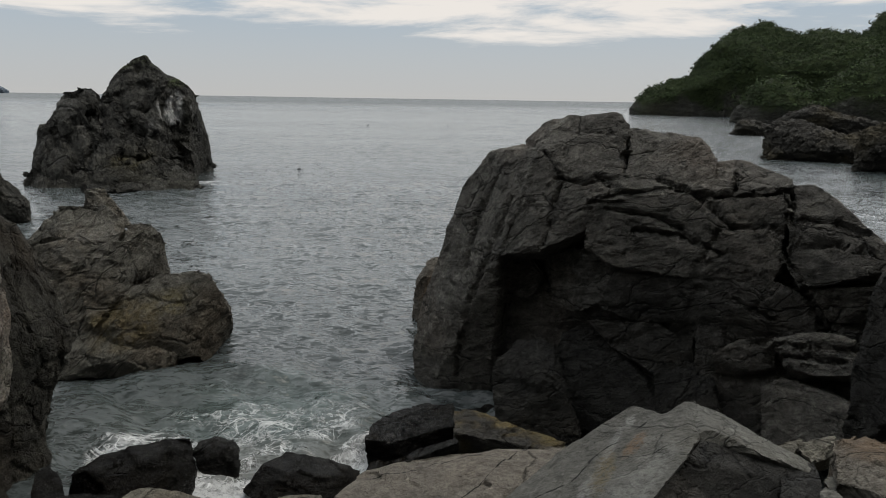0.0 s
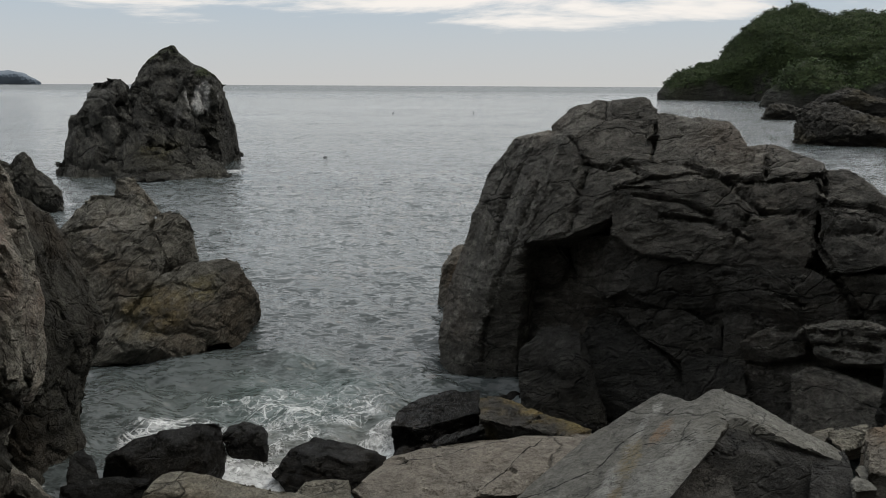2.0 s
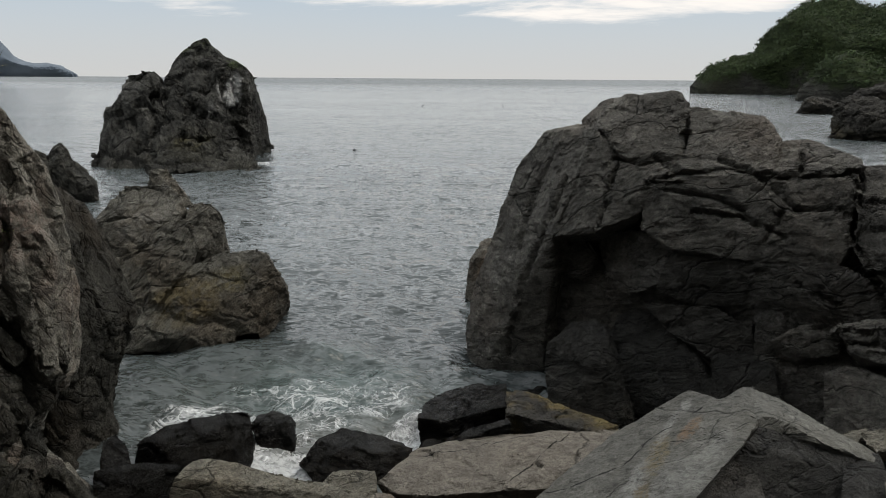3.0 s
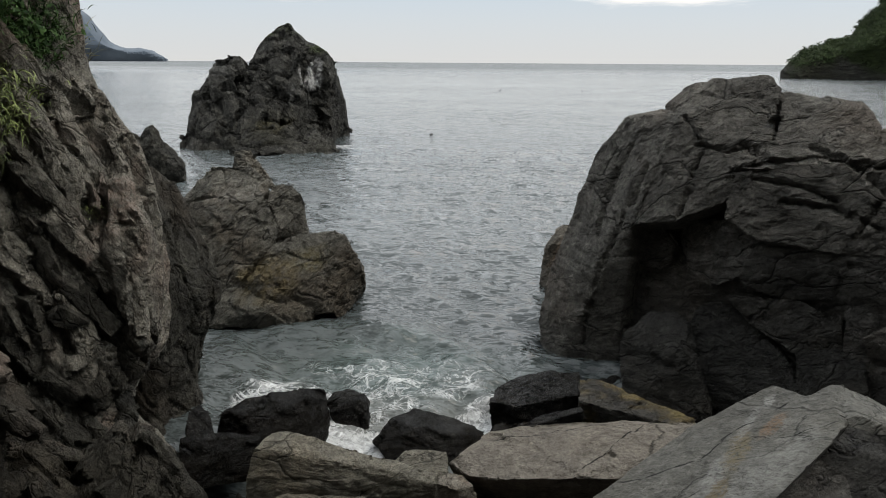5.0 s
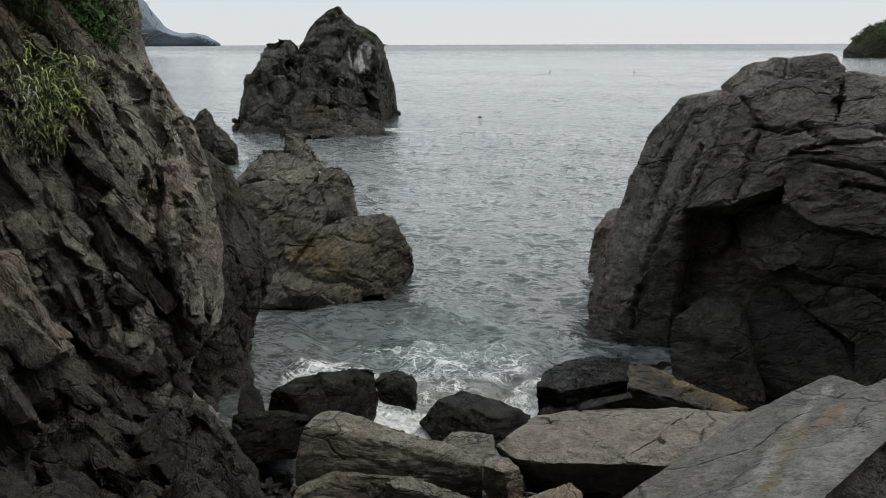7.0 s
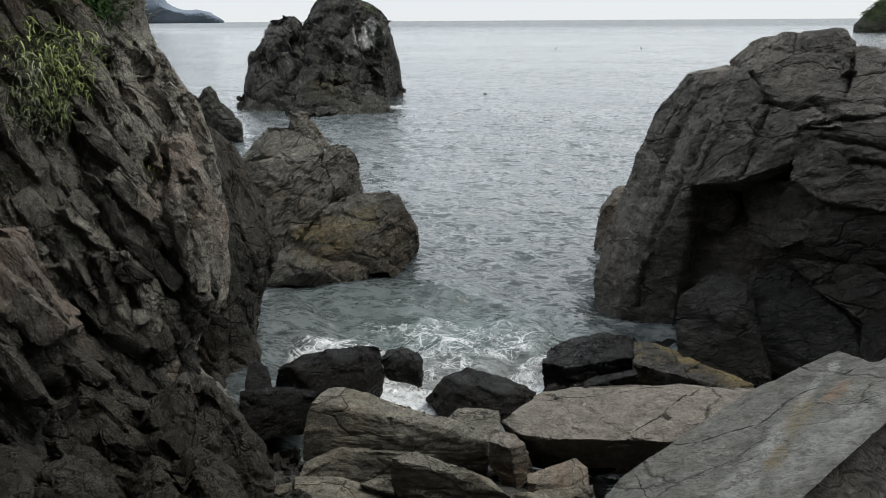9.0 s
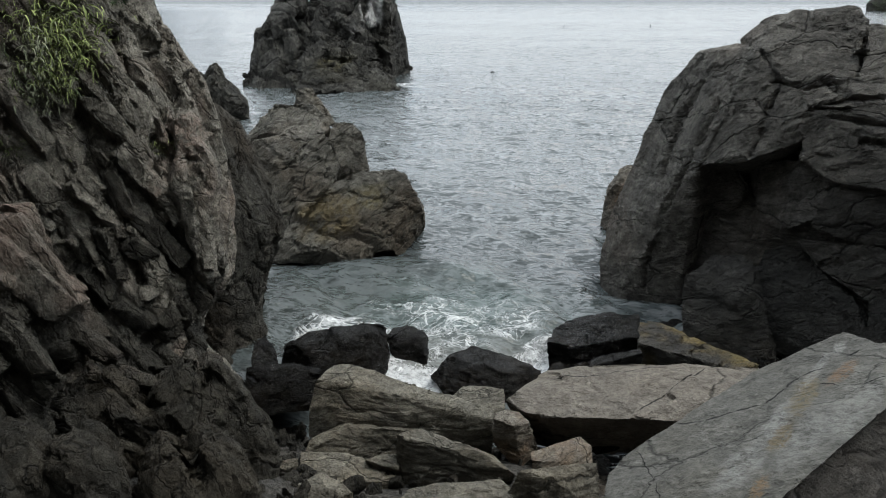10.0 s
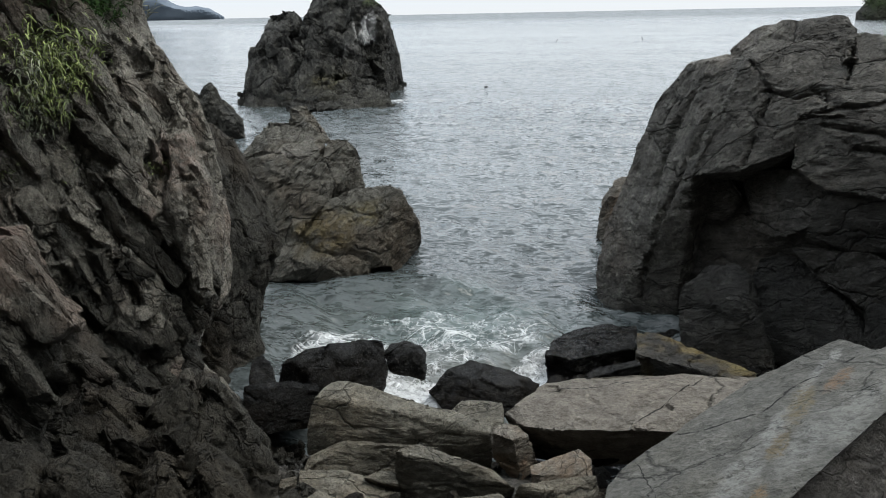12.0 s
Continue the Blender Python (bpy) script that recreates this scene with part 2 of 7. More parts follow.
def facets(p, seed, tilt=0.6):
    """Broken blocks: each cell of space has its own flat, tilted face."""
    c = np.floor(p)
    best, value = np.full(len(p), 1e9, np.float32), np.zeros(len(p), np.float32)
    for dx in (-1, 0, 1):
        for dy in (-1, 0, 1):
            for dz in (-1, 0, 1):
                i, j, k = c[:, 0] + dx, c[:, 1] + dy, c[:, 2] + dz
                off = p - np.stack([i + hashed(i, j, k, seed), j + hashed(i, j, k, seed + 1), k + hashed(i, j, k, seed + 2)], 1)
                far = (off * off).sum(1)
                face = tilt * ((hashed(i, j, k, seed + 3) - 0.5) * off[:, 0] + (hashed(i, j, k, seed + 4) - 0.5) * off[:, 1] + (hashed(i, j, k, seed + 5) - 0.5) * off[:, 2]) * 2
                face = face + hashed(i, j, k, seed + 6) - 0.5
                near = far < best
                best[near], value[near] = far[near], face[near]
    return value


def scoops(p, seed, tilt=0.7, bowl=0.55):
    """Fracture faces: shallow scoops that meet in sharp ridges."""
    c = np.floor(p)
    best = np.full(len(p), 1e9, np.float32)
    for dx in (-1, 0, 1):
        for dy in (-1, 0, 1):
            for dz in (-1, 0, 1):
                i, j, k = c[:, 0] + dx, c[:, 1] + dy, c[:, 2] + dz
                off = p - np.stack([i + hashed(i, j, k, seed), j + hashed(i, j, k, seed + 1), k + hashed(i, j, k, seed + 2)], 1)
                face = tilt * 2 * sum((hashed(i, j, k, seed + 3 + n) - 0.5) * off[:, n] for n in range(3))
                best = np.minimum(best, face + hashed(i, j, k, seed + 6) - 0.5 + bowl * (off * off).sum(1))
    return best + 0.32


def nearest_cell(p, seed):
    c = np.floor(p)
    best, cell = np.full(len(p), 1e9, np.float32), np.zeros((len(p), 3), np.int64)
    for dx in (-1, 0, 1):
        for dy in (-1, 0, 1):
            for dz in (-1, 0, 1):
                i, j, k = c[:, 0] + dx, c[:, 1] + dy, c[:, 2] + dz
                off = p - np.stack([i + hashed(i, j, k, seed), j + hashed(i, j, k, seed + 1), k + hashed(i, j, k, seed + 2)], 1)
                far = (off * off).sum(1)
                near = far < best
                best[near] = far[near]
                cell[near] = np.stack([i, j, k], 1)[near]
    return cell


def broken_flat(verts, nrm, cell, seed, much, limit, tilt=0.22):
    """Pushes each patch of the skin towards a flat face of its own, so that the faces meet in steps and edges."""
    key = cell[:, 0] * 1000003 + cell[:, 1] * 10007 + cell[:, 2] + 8 * np.sign((nrm[:, 2] * 1.5).round()).astype(np.int64) * 500009
    _, patch, count = np.unique(key, return_inverse=True, return_counts=True)
    patch = patch.ravel()
    middle = np.stack([np.bincount(patch, verts[:, n]) for n in range(3)], 1) / count[:, None]
    face = np.stack([np.bincount(patch, nrm[:, n]) for n in range(3)], 1)
    ids = np.arange(len(count))
    face = face / np.maximum(np.linalg.norm(face, axis=1), 1e-6)[:, None]
    face = face + tilt * 2 * (np.stack([hashed(ids, ids * 7, ids * 13, seed + 9 + n) for n in range(3)], 1) - 0.5)
    face /= np.linalg.norm(face, axis=1)[:, None]
    out = ((verts - middle[patch]) * face[patch]).sum(1)
    hold = np.clip((face[patch] * nrm).sum(1), 0, 1)
    return verts - face[patch] * (np.clip(out, -limit, limit) * much * hold)[:, None]


def clefts(p, seed, width=0.06):
    """Narrow gaps between blocks: 0 on the blocks, -1 in the gaps."""
    c = np.floor(p)
    first, second = np.full(len(p), 1e9, np.float32), np.full(len(p), 1e9, np.float32)
    for dx in (-1, 0, 1):
        for dy in (-1, 0, 1):
            for dz in (-1, 0, 1):
                i, j, k = c[:, 0] + dx, c[:, 1] + dy, c[:, 2] + dz
                off = p - np.stack([i + hashed(i, j, k, seed), j + hashed(i, j, k, seed + 1), k + hashed(i, j, k, seed + 2)], 1)
                far = np.sqrt((off * off).sum(1)).astype(np.float32)
                second = np.minimum(second, np.maximum(far, first))
                first = np.minimum(first, far)
    return -np.exp(-(((second - first) / width) ** 2))


def turn_by(degrees):
    return np.array(Euler([radians(d) for d in degrees]).to_matrix(), np.float32)


def lobe(at, facing, lean, outline, front, back_side, edge):
    """A body of rock from its elevation: an outline (across, up along the lean) on a plane through `at`, swelling to the front and the back."""
    fw = np.array((math.sin(radians(facing)), math.cos(radians(facing)), 0))
    ri = np.array((fw[1], -fw[0], 0))
    up = fw * math.sin(radians(lean)) + np.array((0, 0, math.cos(radians(lean))))
    no = np.cross(up, ri) * -1
    no = no if no @ fw > 0 else -no
    poly = np.array(outline, np.float32)
    o = np.array((at[0], at[1], 0.0))
    lo, hi = poly.min(0) - 2.0 * edge - 1, poly.max(0) + 2.0 * edge + 1
    step = max(hi - lo) / 320
    xs, ys = np.arange(lo[0], hi[0], step), np.arange(lo[1], hi[1], step)
    gx, gy = np.meshgrid(xs, ys, indexing="ij")
    d2, odd = np.full(gx.shape, 1e9), np.zeros(gx.shape, bool)
    for (ax, ay), (bx, by) in zip(poly, np.roll(poly, -1, 0)):
        t = np.clip(((gx - ax) * (bx - ax) + (gy - ay) * (by - ay)) / ((bx - ax) ** 2 + (by - ay) ** 2 + 1e-9), 0, 1)
        d2 = np.minimum(d2, (gx - ax - t * (bx - ax)) ** 2 + (gy - ay - t * (by - ay)) ** 2)
        odd ^= ((ay > gy) != (by > gy)) & (gx < (bx - ax) * (gy - ay) / (by - ay + 1e-9) + ax)
    sd = np.where(odd, -np.sqrt(d2), np.sqrt(d2))

    def field(p):
        q = p - o
        u, s, w = q @ ri, q @ up, q @ no
        fx, fy = np.clip((u - lo[0]) / step, 0, len(xs) - 1.001), np.clip((s - lo[1]) / step, 0, len(ys) - 1.001)
        i, j = fx.astype(int), fy.astype(int)
        fx, fy = fx - i, fy - j
        d = -0.07 * edge + (sd[i, j] * (1 - fx) + sd[i + 1, j] * fx) * (1 - fy) + (sd[i, j + 1] * (1 - fx) + sd[i + 1, j + 1] * fx) * fy
        deep = np.clip(-d / edge, 0, 1)
        thick = np.where(w < 0, front, back_side) * (0.75 * deep + 0.25 * np.sqrt(1 - (1 - deep) ** 2))
        return np.where(d < 0, np.abs(w) - thick, np.hypot(d, w))

    field.planes = []
    corners = np.array([o + u * ri + s * up + w * no for u in (poly[:, 0].min(), poly[:, 0].max()) for s in (poly[:, 1].min(), poly[:, 1].max()) for w in (-front, back_side)])
    return field, corners.min(0), corners.max(0)


def block(corners, soft=0.03):
    """A broken slab: the solid spanned by its corners."""
    bm = bmesh.new()
    for c in corners:
        bm.verts.new(c)
    bmesh.ops.convex_hull(bm, input=bm.verts)
    bmesh.ops.recalc_face_normals(bm, faces=bm.faces)
    faces = sorted(((f.calc_area(), np.array(f.normal), np.array(f.calc_center_median())) for f in bm.faces), key=lambda f: -f[0])
    bm.free()
    pts = np.array(corners, float)
    middle = pts.mean(0)
    planes = []
    for area, n, c in faces:
        n = n if (c - middle) @ n > 0 else -n
        if area > 1e-5 and not any(n @ m > 0.995 and abs((c - k) @ m) < soft for m, k in planes):
            planes.append((n, c))
    ns = np.array([n for n, _ in planes])
    ds = np.array([n @ c for n, c in planes])

    def field(p):
        out = np.full(len(p), -1e9)
        for n, d in zip(ns, ds):
            out = np.maximum(out, p @ n - d)
        return out

    field.planes = [(field, ns, ds)]
    return field, pts.min(0), pts.max(0)


def sharpened(verts, shapes, cell):
    """Moves the skin's points near an edge or a corner of a broken slab onto it."""
    bodies = [b for f, _, _ in shapes for b in f.planes]
    if not bodies:
        return verts
    which = np.argmin([f(verts) for f, _, _ in bodies], 0)
    out = verts.copy()
    for k, (f, ns, ds) in enumerate(bodies):
        at = np.flatnonzero(which == k)
        p = verts[at]
        d = p @ ns.T - ds
        top = d.max(1)
        w = (d > top[:, None] - 0.75 * cell).astype(float) * (np.abs(top) < 1.5 * cell)[:, None]
        a = np.einsum("vi,ij,ik->vjk", w, ns, ns) + 0.02 * np.eye(3)
        move = np.linalg.solve(a, -np.einsum("vi,vi,ij->vj", w, d, ns)[..., None])[..., 0]
        far = np.linalg.norm(move, axis=1)
        out[at] = p + move * np.minimum(1, 1.2 * cell / np.maximum(far, 1e-9))[:, None]
    out[:, 2] = np.where(verts[:, 2] < verts[:, 2].min() + cell, verts[:, 2], out[:, 2])
    return out


def joined(*shapes):
    """Several bodies as one."""
    def field(p):
        return np.min([f(p) for f, _, _ in shapes], 0)

    field.planes = [b for f, _, _ in shapes for b in f.planes]
    return field, np.min([s[1] for s in shapes], 0), np.max([s[2] for s in shapes], 0)


def solid(fields, cell, blend=0.12, floor=-0.6, hollows=()):
    """The skin of the joined bodies, as points and four-sided faces."""
    lo = np.min([f[1] for f in fields], 0) - 3 * cell
    hi = np.max([f[2] for f in fields], 0) + 3 * cell
    lo[2] = max(lo[2], floor)
    ns = [int(math.ceil((h - l) / cell)) + 1 for l, h in zip(lo, hi)]
    gx, gy, gz = (l + cell * np.arange(n) for l, n in zip(lo, ns))
    val = np.empty(ns, np.float32)
    for i, x in enumerate(gx):
        yy, zz = np.meshgrid(gy, gz, indexing="ij")
        p = np.stack([np.full(yy.size, x), yy.ravel(), zz.ravel()], 1)
        out = None
        for f, l, h in fields:
            if x < l[0] - 1.0 or x > h[0] + 1.0:
                continue
            d = f(p)
            if out is not None and f in hollows:
                out = np.maximum(out, -d)
            elif out is None:
                out = d
            else:
                m = np.clip(0.5 + 0.5 * (d - out) / blend, 0, 1)
                out = d * (1 - m) + out * m - blend * m * (1 - m)
        val[i] = 1.0 if out is None else out.reshape(yy.shape)
    val[0], val[-1], val[:, 0], val[:, -1], val[:, :, -1] = [np.maximum(s, 0.02) for s in (val[0], val[-1], val[:, 0], val[:, -1], val[:, :, -1])]
    val[:, :, 0] = np.maximum(val[:, :, 0], 0.02)
    ins = val < 0
    nx, ny, nz = (n - 1 for n in ns)
    count = np.zeros((nx, ny, nz), np.int8)
    for d in np.ndindex(2, 2, 2):
        count += ins[d[0] : d[0] + nx, d[1] : d[1] + ny, d[2] : d[2] + nz]
    cells = np.argwhere((count > 0) & (count < 8))
    index = np.full((nx, ny, nz), -1, np.int64)
    index[tuple(cells.T)] = np.arange(len(cells))
    total, hits = np.zeros((len(cells), 3)), np.zeros(len(cells))
    for axis in range(3):
        for d in np.ndindex(2, 2):
            a0 = np.insert(np.array(d), axis, 0)
            a1 = a0.copy()
            a1[axis] = 1
            v0, v1 = val[tuple((cells + a0).T)], val[tuple((cells + a1).T)]
            cross = (v0 < 0) != (v1 < 0)
            t = np.where(cross, v0 / np.where(cross, v0 - v1, 1), 0)
            pt = cells + a0 + np.outer(t, a1 - a0)
            total[cross] += pt[cross]
            hits += cross
    verts = lo + cell * total / np.maximum(hits, 1)[:, None]
    quads = []
    for axis in range(3):
        o1, o2 = (axis + 1) % 3, (axis + 2) % 3
        n = np.array(ns)
        n[axis] -= 1
        s0 = ins[tuple(slice(0, m) for m in n)]
        s1 = ins[tuple(slice(1 if b == axis else 0, m + (b == axis)) for b, m in enumerate(n))]
        e = np.argwhere(s0 != s1)
        e = e[(e[:, o1] > 0) & (e[:, o2] > 0) & (e[:, o1] < ns[o1] - 1) & (e[:, o2] < ns[o2] - 1)]
        flip = s1[tuple(e.T)]
        ring = []
        for d1, d2 in ((0, 0), (1, 0), (1, 1), (0, 1)):
            c = e.copy()
            c[:, o1] -= d1
            c[:, o2] -= d2
            ring.append(index[tuple(c.T)])
        q = np.stack(ring, 1)
        q[flip] = q[flip][:, ::-1]
        quads.append(q)
    return verts, np.concatenate(quads)


def normals(verts, quads):
    n = np.cross(verts[quads[:, 2]] - verts[quads[:, 0]], verts[quads[:, 3]] - verts[quads[:, 1]])
    out = np.zeros_like(verts)
    for k in range(4):
        np.add.at(out, quads[:, k], n)
    return out / np.maximum(np.linalg.norm(out, axis=1), 1e-9)[:, None]


def finer(verts, quads):
    """Each face split in four."""
    edges = np.sort(np.concatenate([quads[:, [k, (k + 1) % 4]] for k in range(4)]), 1)
    uniq, back_to = np.unique(edges, axis=0, return_inverse=True)
    back_to = back_to.reshape(4, -1) + len(verts)
    mids, centres = verts[uniq].mean(1), verts[quads].mean(1)
    c = np.arange(len(quads)) + len(verts) + len(mids)
    faces = [np.stack([quads[:, k], back_to[k], c, back_to[k - 1]], 1) for k in range(4)]
    return np.concatenate([verts, mids, centres]), np.concatenate(faces)


def crack_along(verts, one, two, width, seed):
    """1 in a narrow, wavering crack that runs from one point of a face to another, straight into the rock; 0 elsewhere."""
    along = two - one
    length = np.linalg.norm(along)
    along = along / length
    into = (one + two) / 2 - np.array((0, 0, EYE))
    across = np.cross(along, into)
    across /= np.linalg.norm(across)
    q = verts - one
    u, s = q @ along, q @ across + 0.9 * width * fbm(verts / (12 * width), seed, 3)
    near = np.exp(-((s / width) ** 2)) * np.clip(0.5 + u / width, 0, 1) * np.clip(0.5 + (length - u) / width, 0, 1)
    return near * (np.abs(q @ (into / np.linalg.norm(into))) < 1.2 + 0.3 * length)


def roughen(verts, quads, seed, relief):
    """Relief along the normals: ("cut" | "plane" | "cleft" | "crown" | "scoop" | "strata" | "ridge" | "soft", size in metres, height in metres, turn)."""
    for n, (kind, size, height, turn) in enumerate(relief):
        nrm = normals(verts, quads)
        if kind == "cut":
            for line in size:
                for one, two in zip(line, line[1:]):
                    verts = verts - nrm * (height * crack_along(verts, np.array(one), np.array(two), turn, seed))[:, None]
            continue
        p = (verts @ turn_by(turn)) / np.array(size)
        p = p + 0.10 * np.stack([value_noise(p * 1.3 + 9.1 * k, seed + 40 + k) for k in range(3)], 1)
        if kind == "plane":
            verts = broken_flat(verts, nrm, nearest_cell(p, seed + 11 * n), seed + 11 * n, height, 0.22 * min(size))
            continue
        if kind == "cleft":
            d = clefts(p, seed + 11 * n)
        elif kind == "crown":
            d = 0.5 - scoops(p, seed + 11 * n, 0.4, 0.8)
        elif kind == "scoop":
            d = scoops(p, seed + 11 * n)
        elif kind == "strata":
            level = p[:, 2] + 0.35 * value_noise(p * np.array((0.5, 0.5, 0.2)), seed + n)
            part = level - np.floor(level)
            d = (hashed(np.floor(level), 0 * level, 0 * level, seed + n) - 0.5) + 0.35 * (part - 0.5)
        else:
            d = fbm(p, seed + 11 * n, 4, kind == "ridge") - (0.4 if kind == "ridge" else 0.0)
        verts = verts + nrm * (height * d)[:, None]
    return verts


def skin(name, verts, quads, mat, sharp=0):
    me = bpy.data.meshes.new(name)
    me.vertices.add(len(verts))
    me.vertices.foreach_set("co", np.ascontiguousarray(verts, np.float32).ravel())
    me.loops.add(quads.size)
    me.loops.foreach_set("vertex_index", np.ascontiguousarray(quads, np.int32).ravel())
    me.polygons.add(len(quads))
    me.polygons.foreach_set("loop_start", np.arange(0, quads.size, quads.shape[1], dtype=np.int32))
    me.polygons.foreach_set("use_smooth", np.ones(len(quads), bool))
    me.update(calc_edges=True)
    me.validate()
    if sharp:
        me.set_sharp_from_angle(angle=radians(sharp))
    me.materials.append(mat)
    return me


def rock_thing(name, fields, cell, seed, relief, mat, label, category="rock", kind="", group="", split=0, blend=0.12, floor=-0.6, parent=None, hollows=()):
    verts, quads = solid([*fields, *hollows], cell, blend, floor, [h[0] for h in hollows])
    verts = sharpened(verts, fields, cell)
    for _ in range(split):
        verts, quads = finer(verts, quads)
    verts = roughen(verts, quads, seed, relief)
    ob = new(name, skin(name, verts, quads, mat, 32))
    if parent:
        ob.parent = parent
        return ob
    return tagged(ob, label, category, group, kind)


def part_rock(name, bodies, cell, seed, relief, mat, label, category="rock", group="", kind="", split=1, floor=-0.6, tidal=None, second_parts=(), special={}, coarse={}):
    """A rock whose separate masses are parts of it: bodies of (part name, shape)."""
    whole = tagged(new(name), label, category, group, kind)
    for n, (part_name, shape, *hollows) in enumerate(bodies):
        grid = coarse.get(part_name, cell)
        verts, quads = solid([shape, *hollows], grid, 0.1, floor, [h[0] for h in hollows])
        verts = sharpened(verts, [shape], grid)
        for _ in range(split):
            verts, quads = finer(verts, quads)
        verts = roughen(verts, quads, seed + 5 * n, relief)
        new(part_name, skin(part_name, verts, quads, special.get(part_name, tidal if part_name in second_parts else mat), 32)).parent = whole
    return whole


rock_boulder = rock("boulder_rock", (0.046, 0.044, 0.04), (0.19, 0.18, 0.16), (0.125, 0.106, 0.088), 1.2, (0, 20, 10), bump=1.0, mottle=0.6, hairs=0.4)
rock_stack = rock("stack_rock", (0.015, 0.015, 0.0135), (0.085, 0.082, 0.072), (0.045, 0.042, 0.03), 3.0, (0, -65, 0), moss=6.0, mottle=0.9, hairs=0.25, bump=1.2,
                  stains=[((0.5, 0.49, 0.47), (-16.80, 44.3, 4.2), (0.6, 3.2, 1.2), 0, 1.0), ((0.5, 0.49, 0.47), (-16.72, 44.5, 4.5), (0.5, 3.2, 0.9), 0, 1.0), ((0.5, 0.49, 0.47), (-16.85, 44.2, 3.8), (0.4, 3.2, 0.7), 0, 1.0), ((0.12, 0.118, 0.108), (-22.3, 44.0, 4.2), (1.2, 3.5, 1.1), 0, 0.8), ((0.2, 0.195, 0.185), (-17.5, 44.2, 3.0), (0.6, 2.6, 0.8), 0, 0.7), ((0.12, 0.105, 0.045), (-18.2, 42.5, 1.0), (1.6, 4.0, 0.9), 0, 0.6), ((0.055, 0.072, 0.025), (-17.5, 47.6, 5.7), (0.9, 2.5, 0.5), 0, 0.8)])
# Darker copy of the boulder rock; the shade of recesses is in its colour.
rock_shade = rock("shaded_boulder_rock", (0.036, 0.035, 0.032), (0.14, 0.134, 0.123), (0.085, 0.075, 0.063), 1.2, (0, 20, 10))
# Three darkened copies of the cliff rock, with the cliff's shade in their colour.
rock_foot_shaded = rock("cliff_foot_shaded", (0.015, 0.0143, 0.0123), (0.066, 0.063, 0.052), (0.042, 0.034, 0.025), 0.9, (0, -60, 0))
rock_base_shaded = rock("cliff_base_shaded", (0.013, 0.0125, 0.0105), (0.062, 0.058, 0.047), (0.04, 0.033, 0.023), 0.9, (0, -60, 0))
rock_mid_shaded = rock("lower_cliff_shaded", (0.025, 0.024, 0.02), (0.095, 0.09, 0.075), (0.066, 0.053, 0.042), 0.7, (0, -60, 0), bump=1.2, mottle=0.8)
rock_islet = rock("islet_rock", (0.046, 0.044, 0.038), (0.175, 0.166, 0.14), (0.12, 0.098, 0.072), 1.2, (0, 40, 0), hairs=0.3,
                  stains=[((0.15, 0.11, 0.04), (-6.1, 13.1, 0.8), (0.8, 1.2, 0.55), 0, 0.5), ((0.15, 0.12, 0.04), (-5.3, 12.9, 1.2), (0.7, 1.2, 0.35), 0, 0.5), ((0.20, 0.19, 0.17), (-7.2, 14.2, 2.1), (0.8, 1.5, 0.5), 0, 0.6)])
rock_cliff = rock("cliff_rock", (0.06, 0.057, 0.048), (0.22, 0.206, 0.174), (0.172, 0.128, 0.102), 0.7, (0, -60, 0), pale=0.25, bump=1.0, mottle=0.7,
                  stains=[((0.21, 0.145, 0.117), (-4.48, 5.41, 3.82), (0.35, 0.9, 0.55), 0, 0.55), ((0.21, 0.145, 0.117), (-4.36, 5.25, 3.31), (0.35, 0.9, 0.5), 0, 0.55), ((0.2, 0.135, 0.11), (-4.95, 4.84, 4.08), (0.4, 0.9, 0.5), 0, 0.55), ((0.24, 0.17, 0.14), (-4.78, 4.59, 3.54), (0.35, 0.8, 0.4), 0, 0.55), ((0.23, 0.17, 0.14), (-4.47, 6.18, 3.68), (0.25, 0.8, 0.5), 0, 0.55)])
rock_slab = rock("slab_rock", (0.105, 0.094, 0.079), (0.19, 0.171, 0.145), (0.16, 0.138, 0.11), 1.2, (10, 8, 0), bump=0.6, hairs=0.2, lines=[((-0.54, 7.26, 1.03), 0.38, 0.012, 3), ((-0.06, 7.41, 1.08), 0.28, 0.012, 36), ((0.27, 7.54, 1.12), 0.19, 0.012, 2), ((0.26, 6.67, 1.20), 0.31, 0.012, 54), ((0.59, 7.17, 1.22), 0.44, 0.012, 57)])
rock_block = rock("block_rock", (0.062, 0.059, 0.048), (0.205, 0.19, 0.156), (0.15, 0.127, 0.092), 0.8, (12, 6, 20), bump=0.8, hairs=0.4)
